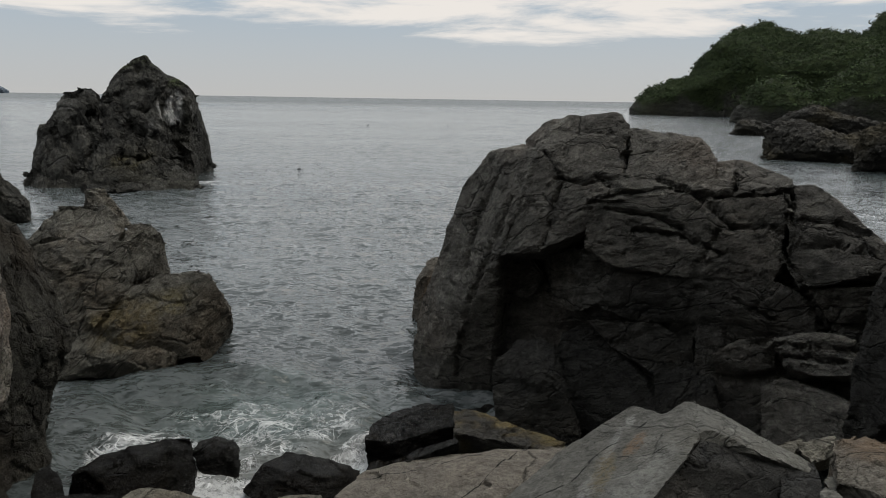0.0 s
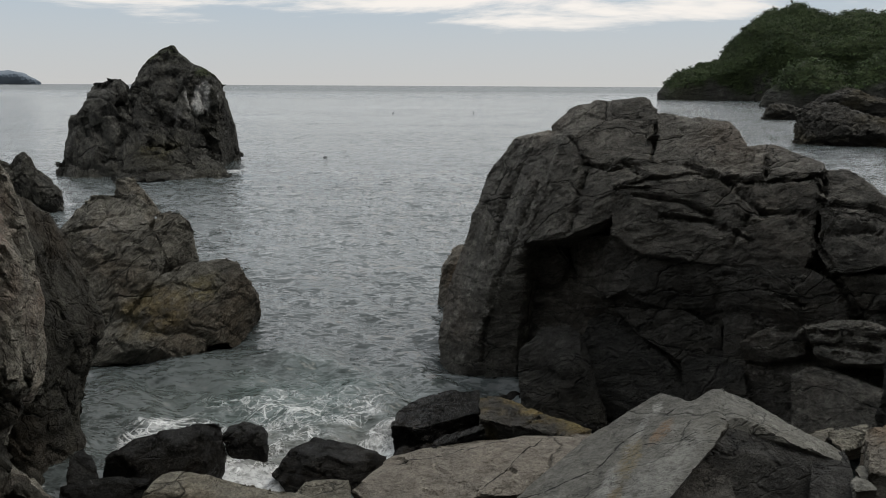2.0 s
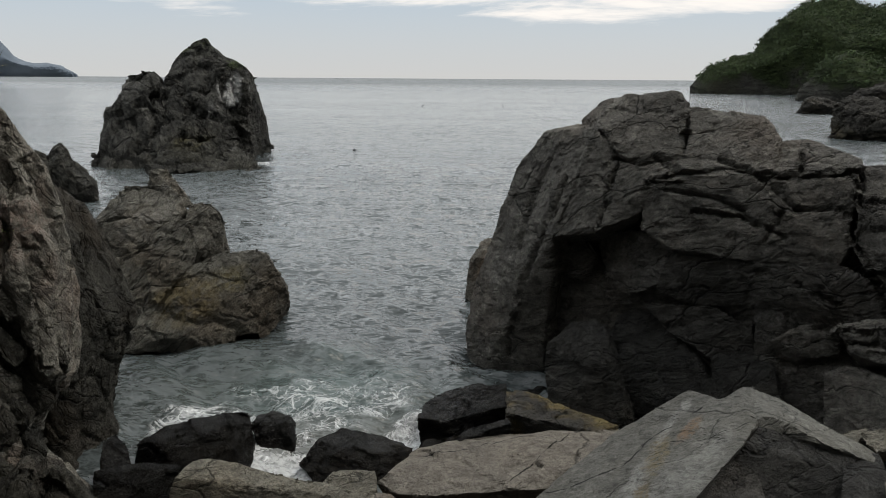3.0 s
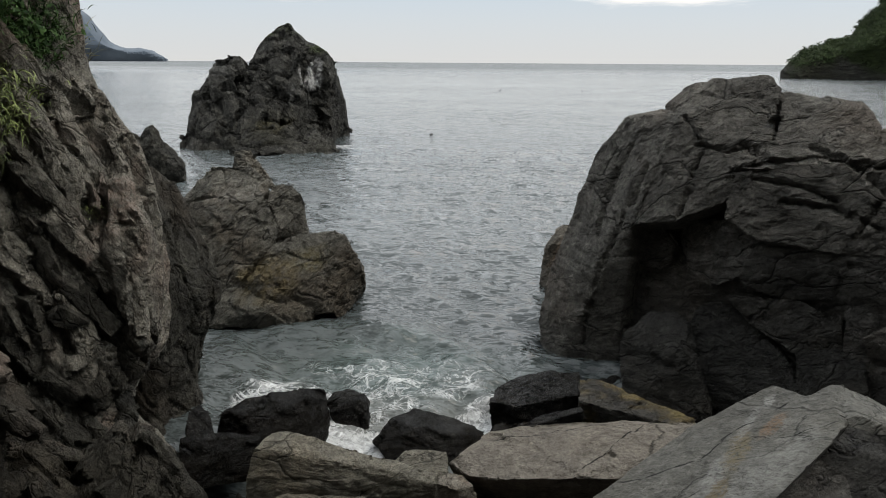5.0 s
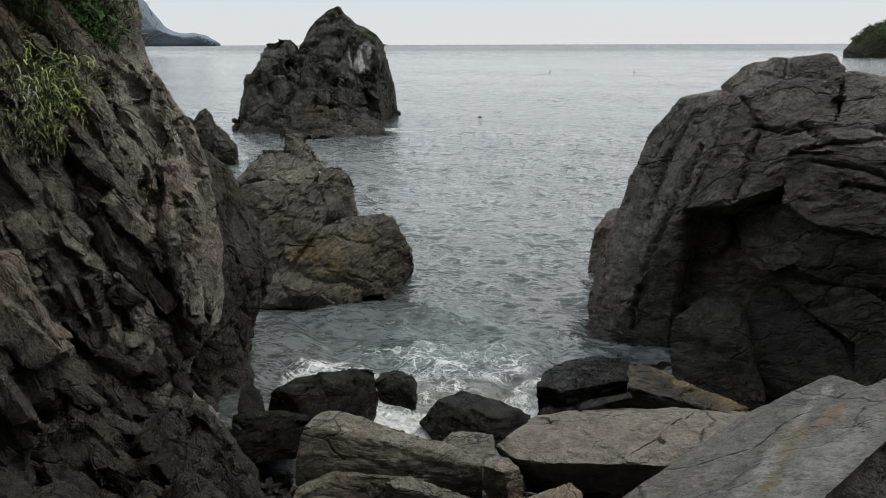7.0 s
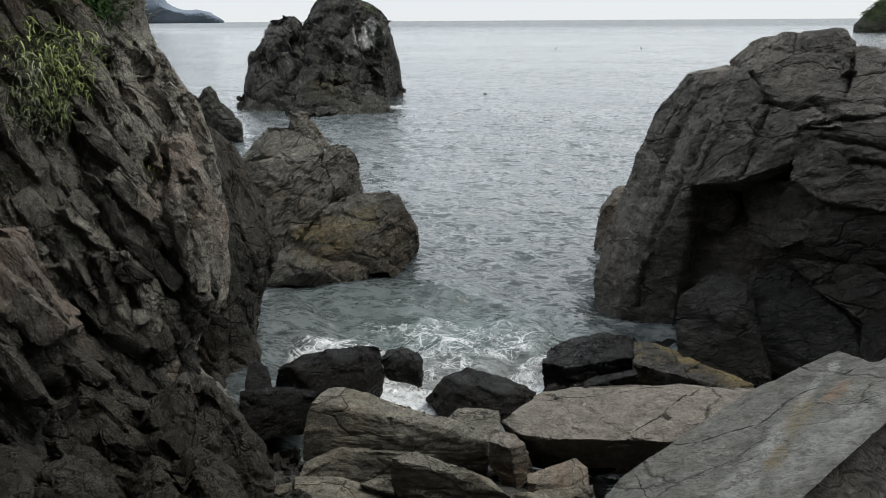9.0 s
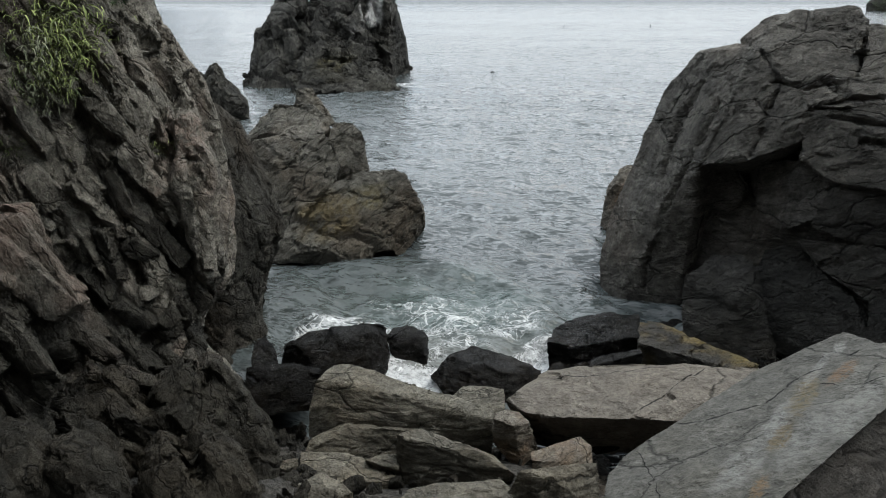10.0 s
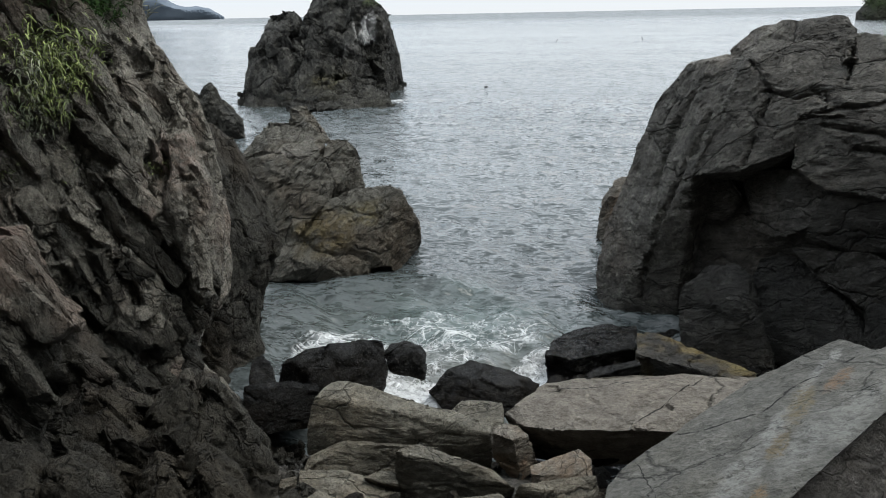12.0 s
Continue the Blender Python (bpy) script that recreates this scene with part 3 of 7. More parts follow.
rock_near = rock("schist_rock", (0.068, 0.067, 0.06), (0.135, 0.133, 0.12), (0.107, 0.103, 0.088), 0.8, (20, 35, 40), bump=0.5, pale=0.35, hairs=0.08,
                 lines=[((0.42, 4.62, 2.23), 0.11, 0.012, -20), ((0.6, 4.62, 2.31), 0.10, 0.012, 18), ((0.77, 4.67, 2.38), 0.10, 0.012, 10), ((0.95, 4.79, 2.43), 0.16, 0.012, 51), ((1.09, 4.98, 2.46), 0.11, 0.012, 55), ((1.23, 5.09, 2.5), 0.10, 0.012, 22), ((1.27, 4.81, 2.56), 0.10, 0.007, -58), ((1.38, 4.71, 2.62), 0.07, 0.007, -24), ((1.5, 4.7, 2.68), 0.09, 0.007, 11), ((1.65, 4.72, 2.73), 0.08, 0.007, 13), ((1.51, 5.28, 2.58), 0.09, 0.014, 40), ((0.14, 4.11, 2.21), 0.30, 0.005, -78), ((0.21, 3.7, 2.3), 0.16, 0.005, -84), ((0.72, 4.15, 2.44), 0.12, 0.005, 28)],
                 stains=[((0.215, 0.215, 0.2), (1.33, 4.38, 2.66), (0.67, 0.17, 0.3), -120, 0.60),
                         ((0.2, 0.2, 0.188), (1.0, 4.09, 2.56), (0.65, 0.12, 0.3), -116, 0.50),
                         ((0.26, 0.26, 0.25), (1.24, 5.08, 2.5), (0.49, 0.05, 0.3), -115, 0.52),
                         ((0.27, 0.27, 0.258), (0.92, 4.39, 2.48), (0.44, 0.09, 0.3), -114, 0.52),
                         ((0.27, 0.27, 0.258), (0.64, 3.83, 2.46), (0.38, 0.14, 0.3), -118, 0.52),
                         ((0.34, 0.34, 0.32), (1.46, 5.44, 2.54), (0.18, 0.05, 0.3), -108, 0.52),
                         ((0.115, 0.097, 0.06), (1.1, 4.69, 2.51), (0.49, 0.09, 0.3), -109, 0.90),
                         ((0.115, 0.092, 0.055), (0.89, 4.13, 2.51), (0.26, 0.07, 0.3), -113, 0.90),
                         ((0.15, 0.105, 0.06), (0.7, 3.56, 2.52), (0.17, 0.05, 0.3), -110, 0.90),
                         ((0.14, 0.095, 0.06), (1.38, 4.96, 2.58), (0.26, 0.08, 0.3), -122, 0.90)])
rock_rust = rock("rusty_rock", (0.07, 0.06, 0.05), (0.2, 0.185, 0.155), (0.15, 0.1, 0.06), 0.5, (10, 20, 0), bump=0.7)
# Dark rock: tide-wet at the boulder's foot, painted shade on the schist wedge.
rock_tidal_shaded = rock("tidal_shaded_rock", (0.016, 0.016, 0.015), (0.06, 0.058, 0.053), (0.036, 0.032, 0.025), 1.0, (0, 24, 10), rough=0.75)
rock_wet = rock("wet_rock", (0.004, 0.004, 0.004), (0.026, 0.0245, 0.021), (0.018, 0.014, 0.009), 0.7, (0, 15, 0), rough=0.2, wet=0.04, bump=1.5, hairs=0.3)

# ---------- sea ----------
def sea_sheet():
    ang = np.concatenate([np.radians(np.arange(-48, 48, 0.42)), np.radians(np.arange(62, 298, 4.0))])
    rad = [0.05]
    while rad[-1] < 4900:
        rad.append(rad[-1] * (1.0065 if 7 < rad[-1] < 45 else 1.013 if rad[-1] > 5 else 1.12))
    rad = np.array(rad)
    r, t = np.meshgrid(rad, ang, indexing="ij")
    x, y = r * np.sin(t), r * np.cos(t)
    z = np.zeros_like(x)
    step = np.where((r > 7) & (r < 45), r * 0.0065, r * 0.013)
    rng = np.random.default_rng(4)
    for k in range(34):
        length = 0.28 * 1.085**k
        heading = radians(rng.normal(195, 40))
        phase = rng.uniform(0, 6.28)
        amp = 0.0078 * length**0.95 * np.clip((length / step - 3) / 3, 0, 1) * np.exp(-((length / 3.5) ** 2))
        s = (x * math.sin(heading) + y * math.cos(heading)) * 2 * math.pi / length + phase
        s = s + 1.2 * np.sin((x * math.cos(heading) - y * math.sin(heading)) * 0.9 / length + k)
        amp = amp * (1 + 1.1 * np.exp(-(((r - 10.5) / 3.5) ** 2)))
        z = z + amp * (np.sin(s) + 0.25 * np.cos(2 * s))
    n, m = x.shape
    verts = np.stack([x, y, z], -1).reshape(-1, 3)
    i, j = np.meshgrid(np.arange(n - 1), np.arange(m), indexing="ij")
    quads = np.stack([i * m + j, (i + 1) * m + j, (i + 1) * m + (j + 1) % m, i * m + (j + 1) % m], -1).reshape(-1, 4)[:, ::-1]
    return verts, quads


def sea_water():
    m, nt, bsdf = material("sea_water")
    pos = put(nt, "ShaderNodeTexCoord").outputs["Object"]
    xyz = put(nt, "ShaderNodeSeparateXYZ", [(0, pos)])
    flatpos = put(nt, "ShaderNodeCombineXYZ", [(0, xyz.outputs[0]), (1, xyz.outputs[1])]).outputs[0]
    drift = put(nt, "ShaderNodeTexNoise", [("Vector", flatpos)], Scale=0.12, Detail=4.0)
    base = ramp(nt, drift.outputs["Fac"], [(0.35, (0.042, 0.050, 0.051)), (0.7, (0.058, 0.067, 0.068))]).outputs[0]

    surge = put(nt, "ShaderNodeTexNoise", [("Vector", flatpos)], Scale=0.45, Detail=4.0, Roughness=0.6)
    shifted = nt.nodes.new("ShaderNodeVectorMath")
    shifted.operation = "MULTIPLY_ADD"
    nt.links.new(surge.outputs["Color"], shifted.inputs[0])
    shifted.inputs[1].default_value = (3.2, 3.2, 0)
    nt.links.new(flatpos, shifted.inputs[2])

    def around(x, y, a, b, inner):
        k = put(nt, "ShaderNodeMapping", [("Vector", shifted.outputs[0])])
        k.vector_type = "TEXTURE"
        k.inputs["Location"].default_value, k.inputs["Scale"].default_value = (x + 1.6, y + 1.6, 0), (a, b, 1)
        length = nt.nodes.new("ShaderNodeVectorMath")
        length.operation = "LENGTH"
        nt.links.new(k.outputs[0], length.inputs[0])
        return fade(nt, length.outputs["Value"], 1.0, inner)

    base = mixed(nt, times(nt, around(-3.2, 10.6, 4.6, 3.4, 0.15), 0.7), base, (0.058, 0.068, 0.062))
    base = mixed(nt, times(nt, around(-2.8, 11.2, 2.4, 1.8, 0.15), 0.4), base, (0.05, 0.088, 0.082))
    base = mixed(nt, times(nt, around(-2.5, 9.1, 2.4, 1.7, 0.15), 0.6), base, (0.13, 0.132, 0.122))

    def strands(scale, twist, sharp):
        """Thin wandering streaks of foam."""
        n = put(nt, "ShaderNodeTexNoise", [("Vector", flatpos)], Scale=scale, Detail=5.0, Roughness=0.62, Distortion=twist)
        off = nt.nodes.new("ShaderNodeMath")
        off.operation = "SUBTRACT"
        nt.links.new(n.outputs["Fac"], off.inputs[0])
        off.inputs[1].default_value = 0.5
        size = nt.nodes.new("ShaderNodeMath")
        size.operation = "ABSOLUTE"
        nt.links.new(off.outputs[0], size.inputs[0])
        return fade(nt, size.outputs[0], sharp, 0.0)

    def larger(one, two):
        n = nt.nodes.new("ShaderNodeMath")
        n.operation = "MAXIMUM"
        nt.links.new(one, n.inputs[0])
        nt.links.new(two, n.inputs[1])
        return n.outputs[0]

    lace = larger(strands(1.5, 1.1, 0.035), times(nt, strands(4.0, 0.9, 0.05), 0.7))
    patch = put(nt, "ShaderNodeTexNoise", [("Vector", flatpos)], Scale=0.9, Detail=8.0, Roughness=0.68, Distortion=0.5)
    zone = larger(times(nt, around(-2.6, 8.9, 1.5, 1.3, 0.1), 1.0), times(nt, around(-1.3, 9.6, 1.5, 0.9, 0.1), 0.85))
    zone = larger(zone, times(nt, around(-4.3, 9.9, 1.7, 1.2, 0.1), 0.8))
    zone = larger(zone, times(nt, around(-3.0, 10.8, 3.2, 2.0, 0.2), 0.5))
    zone = larger(zone, times(nt, around(-18.0, 42.0, 7.5, 2.6, 0.5), 0.55))
    much = nt.nodes.new("ShaderNodeMath")
    much.operation = "ADD"
    nt.links.new(patch.outputs["Fac"], much.inputs[0])
    nt.links.new(times(nt, zone, 0.8), much.inputs[1])
    thin = times(nt, lace, fade(nt, much.outputs[0], 0.74, 1.02))
    broken = put(nt, "ShaderNodeTexNoise", [("Vector", flatpos)], Scale=9.0, Detail=5.0, Roughness=0.7)
    thick = times(nt, fade(nt, much.outputs[0], 0.98, 1.22), fade(nt, broken.outputs["Fac"], 0.36, 0.56))
    foam = nt.nodes.new("ShaderNodeMath")
    foam.operation = "MAXIMUM"
    nt.links.new(thin, foam.inputs[0])
    nt.links.new(larger(times(nt, thick, 0.75), times(nt, fade(nt, much.outputs[0], 0.85, 1.3), 0.3)), foam.inputs[1])
    base = mixed(nt, foam.outputs[0], base, (0.56, 0.57, 0.57))
    nt.links.new(base, bsdf.inputs["Base Color"])
    nt.links.new(larger(put(nt, "ShaderNodeMapRange", [("Value", foam.outputs[0])], To_Min=0.09, To_Max=0.8).outputs[0], times(nt, fade(nt, xyz.outputs[1], 60.0, 700.0), 0.42)), bsdf.inputs["Roughness"])
    bsdf.inputs["IOR"].default_value = 1.33
    stretched = put(nt, "ShaderNodeMapping", [("Vector", flatpos)])
    stretched.inputs["Scale"].default_value = (0.6, 1.3, 1)
    stretched.inputs["Rotation"].default_value = (0, 0, radians(14))
    far = put(nt, "ShaderNodeMapping", [("Vector", flatpos)])
    far.inputs["Scale"].default_value = (0.012, 0.05, 1)
    streak = put(nt, "ShaderNodeTexNoise", [("Vector", far.outputs[0])], Scale=1.0, Detail=4.0, Roughness=0.6)
    gust = nt.nodes.new("ShaderNodeMath")
    gust.operation = "ADD"
    nt.links.new(put(nt, "ShaderNodeMapRange", [("Value", streak.outputs["Fac"])], From_Min=0.35, From_Max=0.65, To_Min=0.55, To_Max=0.95).outputs[0], gust.inputs[0])
    nt.links.new(times(nt, fade(nt, xyz.outputs[1], 150.0, 420.0), 0.7), gust.inputs[1])
    chop = nt.nodes.new("ShaderNodeMath")
    chop.operation = "ADD"
    nt.links.new(gust.outputs[0], chop.inputs[0])
    nt.links.new(times(nt, fade(nt, xyz.outputs[1], 20.0, 10.0), 0.45), chop.inputs[1])
    slope = put(nt, "ShaderNodeNewGeometry").outputs["Normal"]
    for scale, steep, detail in ((0.16, 0.3, 4.0), (1.3, 1.0, 4.0), (6.0, 2.0, 5.0), (15.0, 1.6, 3.0)):
        w = put(nt, "ShaderNodeTexNoise", [("Vector", stretched.outputs[0])], Scale=scale, Detail=detail, Roughness=0.6)
        lean = nt.nodes.new("ShaderNodeVectorMath")
        lean.operation = "SUBTRACT"
        nt.links.new(w.outputs["Color"], lean.inputs[0])
        lean.inputs[1].default_value = grey(0.5)
        tip = nt.nodes.new("ShaderNodeVectorMath")
        tip.operation = "MULTIPLY_ADD"
        ruffled = nt.nodes.new("ShaderNodeVectorMath")
        ruffled.operation = "SCALE"
        nt.links.new(lean.outputs[0], ruffled.inputs[0])
        nt.links.new(chop.outputs[0], ruffled.inputs["Scale"])
        nt.links.new(ruffled.outputs[0], tip.inputs[0])
        tip.inputs[1].default_value = (steep, steep * 1.4, 0)
        nt.links.new(slope, tip.inputs[2])
        slope = tip.outputs[0]
    unit = nt.nodes.new("ShaderNodeVectorMath")
    unit.operation = "NORMALIZE"
    nt.links.new(slope, unit.inputs[0])
    b3 = put(nt, "ShaderNodeBump", [("Height", foam.outputs[0]), ("Normal", unit.outputs[0])], Strength=0.4, Distance=0.05)
    nt.links.new(b3.outputs[0], bsdf.inputs["Normal"])
    return m


sea_verts, sea_quads = sea_sheet()
tagged(new("sea_water", skin("sea_water", sea_verts, sea_quads, sea_water())), "calm grey-green sea with small ripples and foam by the shore", "water", kind="structure")

# ---------- shore under the rocks, with unseen banks added to block light ---
def shore():
    xs, ys = np.arange(-26, 26.01, 0.25), np.arange(-22, 9.6, 0.25)
    gx, gy = np.meshgrid(xs, ys, indexing="ij")
    # The steep slope behind the eye is unseen, added to block sky light.
    z = np.interp(gy - 0.10 * np.abs(gx), [-22, -14, -8, -4.5, -1.5, 0.5, 2.5, 4.5, 6.5, 8.0, 9.5], [46, 40, 27, 14.0, 4.2, 3.35, 2.2, 1.1, 0.3, -0.35, -0.7])
    z = z - 0.26 * np.clip((-gx - 1.2) / 1.5, 0, 1) * np.clip(gy / 2, 0, 1)
    # Unseen rise and bank on the left, added to darken the cliff foot.
    z = z + 3.0 * np.clip((-gx - 5.6) / 3, 0, 1) * np.clip((4.2 - gy) / 3, 0, 1)
    z = z + 5.5 * np.clip((-gx - 1.12 * gy - 0.8) / 1.5, 0, 1) * np.clip((gy + 4) / 2, 0, 1) * np.clip(-gx - 2.2, 0, 1)
    p = np.stack([gx.ravel(), gy.ravel(), 0 * gx.ravel()], 1)
    z = z.ravel() + 0.14 * facets(p / 0.6, 5) + 0.10 * fbm(p / 1.5, 8)
    verts = np.stack([gx.ravel(), gy.ravel(), z], 1)
    n, m = gx.shape
    i, j = np.meshgrid(np.arange(n - 1), np.arange(m - 1), indexing="ij")
    quads = np.stack([i * m + j, (i + 1) * m + j, (i + 1) * m + j + 1, i * m + j + 1], -1).reshape(-1, 4)
    return verts, quads


shore_verts, shore_quads = shore()
tagged(new("ground", skin("ground", shore_verts, shore_quads, rock("shore_rock", (0.03, 0.03, 0.028), (0.11, 0.105, 0.095), (0.08, 0.066, 0.05), 0.7))), "dark rocky shore rising from the sea to unseen banks added to block light", "ground", kind="structure")

# ---------- sea stack ----------
STACK_CRACKS = [
    [(-20.70, 43.18, 4.10), (-21.19, 42.33, 3.54), (-21.85, 41.63, 3.22), (-22.32, 40.91, 2.81)],
    [(-18.69, 45.16, 5.16), (-18.08, 42.99, 2.81), (-17.77, 41.48, 1.33)],
    [(-17.54, 45.31, 4.85), (-17.13, 43.89, 3.30), (-16.07, 43.78, 2.80), (-15.44, 42.64, 1.53)],
    [(-18.61, 41.36, 1.56), (-17.48, 40.08, 0.02)],
    [(-20.49, 43.56, 4.36), (-20.29, 42.17, 2.98), (-19.53, 41.64, 2.19)],
    [(-19.80, 44.16, 4.64), (-18.87, 43.17, 3.30), (-18.66, 41.86, 2.02)],
    [(-16.80, 45.66, 4.92), (-16.04, 43.79, 2.80), (-15.13, 41.91, 0.76)],
    [(-21.70, 41.28, 2.83), (-20.67, 40.55, 1.74), (-20.64, 39.30, 0.70)],
    [(-20.86, 42.25, 3.31), (-20.21, 41.14, 2.04), (-19.98, 39.75, 0.77)],
    [(-18.08, 42.99, 2.81), (-16.33, 43.17, 2.32)],
    [(-19.56, 46.01, 6.39), (-19.28, 44.74, 4.98)],
    [(-16.91, 41.74, 1.23), (-16.29, 40.50, -0.06)],
    [(-15.69, 45.10, 3.97), (-14.98, 43.65, 2.32)],
]
part_rock("stack_rock", [
    ("peak", block([(-20.65, 45.53, 5.96), (-20.37, 45.65, 6.45), (-20.10, 45.78, 6.87), (-19.69, 45.95, 7.18), (-19.39, 46.08, 7.36), (-19.03, 46.23, 7.26), (-18.68, 46.37, 6.88), (-18.47, 46.46, 6.47), (-17.20, 44.81, 5.84), (-18.17, 43.88, 4.82), (-19.64, 43.79, 4.64), (-21.07, 44.79, 4.35), (-20.99, 45.38, 5.04), (-20.95, 42.06, 3.31), (-19.38, 40.05, 1.31), (-17.33, 41.52, 1.74), (-16.61, 43.96, 2.96), (-16.47, 42.94, 1.14), (-21.85, 49.38, 6.11), (-20.07, 50.13, 6.13), (-22.37, 46.94, -0.66), (-18.48, 48.60, -0.73)], 0.15)),
    ("shoulder", block([(-18.68, 46.91, 6.48), (-18.25, 47.08, 6.27), (-17.47, 47.37, 6.03), (-17.07, 47.52, 5.64), (-16.80, 47.61, 5.14), (-16.67, 47.66, 4.85), (-16.67, 45.32, 4.99), (-17.19, 44.38, 4.82), (-17.08, 43.78, 3.30), (-16.33, 44.49, 2.77), (-16.00, 44.40, 1.56), (-17.25, 42.64, 1.66), (-17.06, 49.11, 4.62), (-20.45, 51.05, 5.76), (-18.26, 51.87, 3.81), (-18.46, 46.46, -0.12)], 0.12)),
    ("dark_face", block([(-16.84, 47.71, 5.10), (-16.66, 48.20, 4.96), (-16.60, 48.43, 4.34), (-16.50, 48.78, 3.14), (-16.41, 49.13, 1.99), (-16.27, 49.38, 1.01), (-16.16, 49.63, 0.21), (-16.31, 48.31, -0.25), (-16.16, 44.76, 0.47), (-16.36, 44.58, 2.76), (-16.71, 45.52, 4.92), (-18.57, 52.82, 4.59), (-17.50, 53.19, -0.13), (-18.11, 48.74, -0.34), (-16.23, 45.17, -0.66)], 0.12)),
    ("saddle", block([(-22.80, 43.37, 4.76), (-22.37, 43.59, 4.90), (-21.99, 43.78, 5.21), (-21.74, 43.91, 5.31), (-21.33, 44.11, 5.38), (-21.18, 44.18, 4.73), (-21.03, 44.25, 4.56), (-20.66, 42.77, 4.04), (-20.81, 41.58, 3.56), (-21.52, 40.99, 3.28), (-22.10, 41.02, 3.01), (-22.72, 41.14, 2.99), (-23.03, 42.11, 3.35), (-22.89, 42.87, 4.12), (-24.54, 46.97, 4.59), (-22.90, 47.79, 4.22), (-24.84, 45.68, 2.41), (-22.89, 46.68, 2.39)], 0.1)),
    ("lower_face", block([(-22.99, 41.67, 3.30), (-22.32, 40.90, 2.74), (-23.10, 41.38, 2.71), (-23.22, 41.09, 1.99), (-23.19, 40.87, 1.33), (-23.13, 40.33, 0.63), (-21.06, 39.76, 0.64), (-19.20, 39.59, 0.61), (-19.33, 40.85, 2.40), (-20.39, 42.12, 3.82), (-21.19, 41.05, 3.18), (-22.23, 38.55, -0.57), (-18.54, 38.79, -0.64), (-25.18, 45.49, 2.04), (-22.52, 46.86, 3.13), (-24.85, 44.53, -0.47), (-21.94, 46.03, -0.55)], 0.12)),
    ("spur", block([(-17.66, 41.60, 1.56), (-17.91, 42.58, 2.83), (-17.62, 43.35, 3.31), (-17.08, 43.78, 3.47), (-16.81, 43.03, 2.73), (-16.35, 43.20, 2.32), (-15.85, 42.54, 1.29), (-16.66, 42.01, 1.21), (-17.95, 44.51, 2.92), (-17.01, 44.88, 1.51)], 0.1)),
    ("foot", block([(-23.61, 40.17, 0.54), (-23.44, 40.50, 0.81), (-23.26, 40.83, 1.13), (-22.92, 40.80, 0.93), (-22.39, 40.18, 0.47), (-23.02, 38.66, -0.61), (-21.68, 38.86, -0.59), (-24.43, 42.47, 0.47), (-23.86, 42.79, 0.10)], 0.1)),
    ("foot", block([(-19.42, 39.48, 0.68), (-19.18, 39.92, 1.16), (-19.07, 41.19, 2.19), (-18.32, 40.88, 1.60), (-17.53, 40.68, 1.30), (-16.47, 39.28, 0.33), (-16.74, 38.30, 0.18), (-19.20, 38.47, 0.34), (-18.69, 37.05, 0.04), (-16.10, 37.15, -0.19), (-19.95, 43.65, 1.18), (-18.32, 43.28, 0.20)], 0.12)),
    ("foot", block([(-17.50, 39.71, 0.58), (-17.59, 40.54, 1.21), (-17.06, 41.42, 1.42), (-16.49, 42.08, 1.55), (-15.58, 42.21, 1.19), (-14.76, 41.44, 0.54), (-13.69, 39.70, -0.02), (-13.74, 39.15, -0.21), (-15.64, 38.43, -0.06), (-16.73, 38.52, 0.15), (-16.12, 37.15, -0.50), (-13.42, 38.20, -0.55), (-18.02, 44.48, 0.98), (-15.87, 44.76, 0.12)], 0.12)),
    ("foot", block([(-18.89, 36.94, 0.14), (-18.84, 37.53, 0.29), (-17.91, 37.98, 0.30), (-17.34, 37.37, -0.04), (-16.99, 36.20, -0.40), (-18.17, 35.63, -0.37), (-19.24, 39.57, -0.17)], 0.12)),
], 0.28, 3, [("plane", (1.7, 1.5, 2.4), 0.5, (10, 20, 0)), ("scoop", (1.2, 1.0, 2.0), 0.16, (0, 22, 0)), ("cut", STACK_CRACKS, 0.4, 0.2), ("cleft", (2.0, 1.6, 3.2), 0.3, (0, 20, 0)), ("plane", (0.6, 0.55, 0.9), 0.6, (0, -20, 0)), ("scoop", (0.5, 0.45, 0.8), 0.08, (0, 15, 0)), ("ridge", (0.6, 0.6, 0.8), 0.05, (0, 0, 0))],
    rock_stack, "tall dark rock tower with a pale streak standing in the sea", "sea stack", split=1, floor=-1.5)

# ---------- spire by the cliff ----------
rock_thing("sea_rock", [
    lobe((-17.26, 29.30), -30.5, 4, [(-2.93, -0.09), (-2.52, 1.97), (-1.99, 2.10), (-1.59, 1.70), (-1.32, 2.20), (-1.11, 2.32), (-0.96, 2.17), (-0.79, 1.63), (-0.29, 1.20), (0.10, 0.62), (0.06, -0.23)], 1.3, 1.6, 0.35),
    lobe((-16.25, 28.72), -29.5, 10, [(-1.98, -0.01), (-1.56, 1.07), (-1.10, 1.20), (-0.72, 1.04), (-0.47, 0.65), (-0.48, -0.08)], 0.6, 1.0, 0.4),
], 0.1, 8, [("plane", (0.7, 0.7, 1.0), 0.5, (0, 20, 0)), ("cleft", (0.7, 0.7, 1.0), 0.08, (0, 20, 0)), ("ridge", (0.4, 0.4, 0.5), 0.05, (0, 0, 0))], rock_stack,
    "small pointed dark rock standing in the sea", group="rocks in the sea", split=1, blend=0.1)

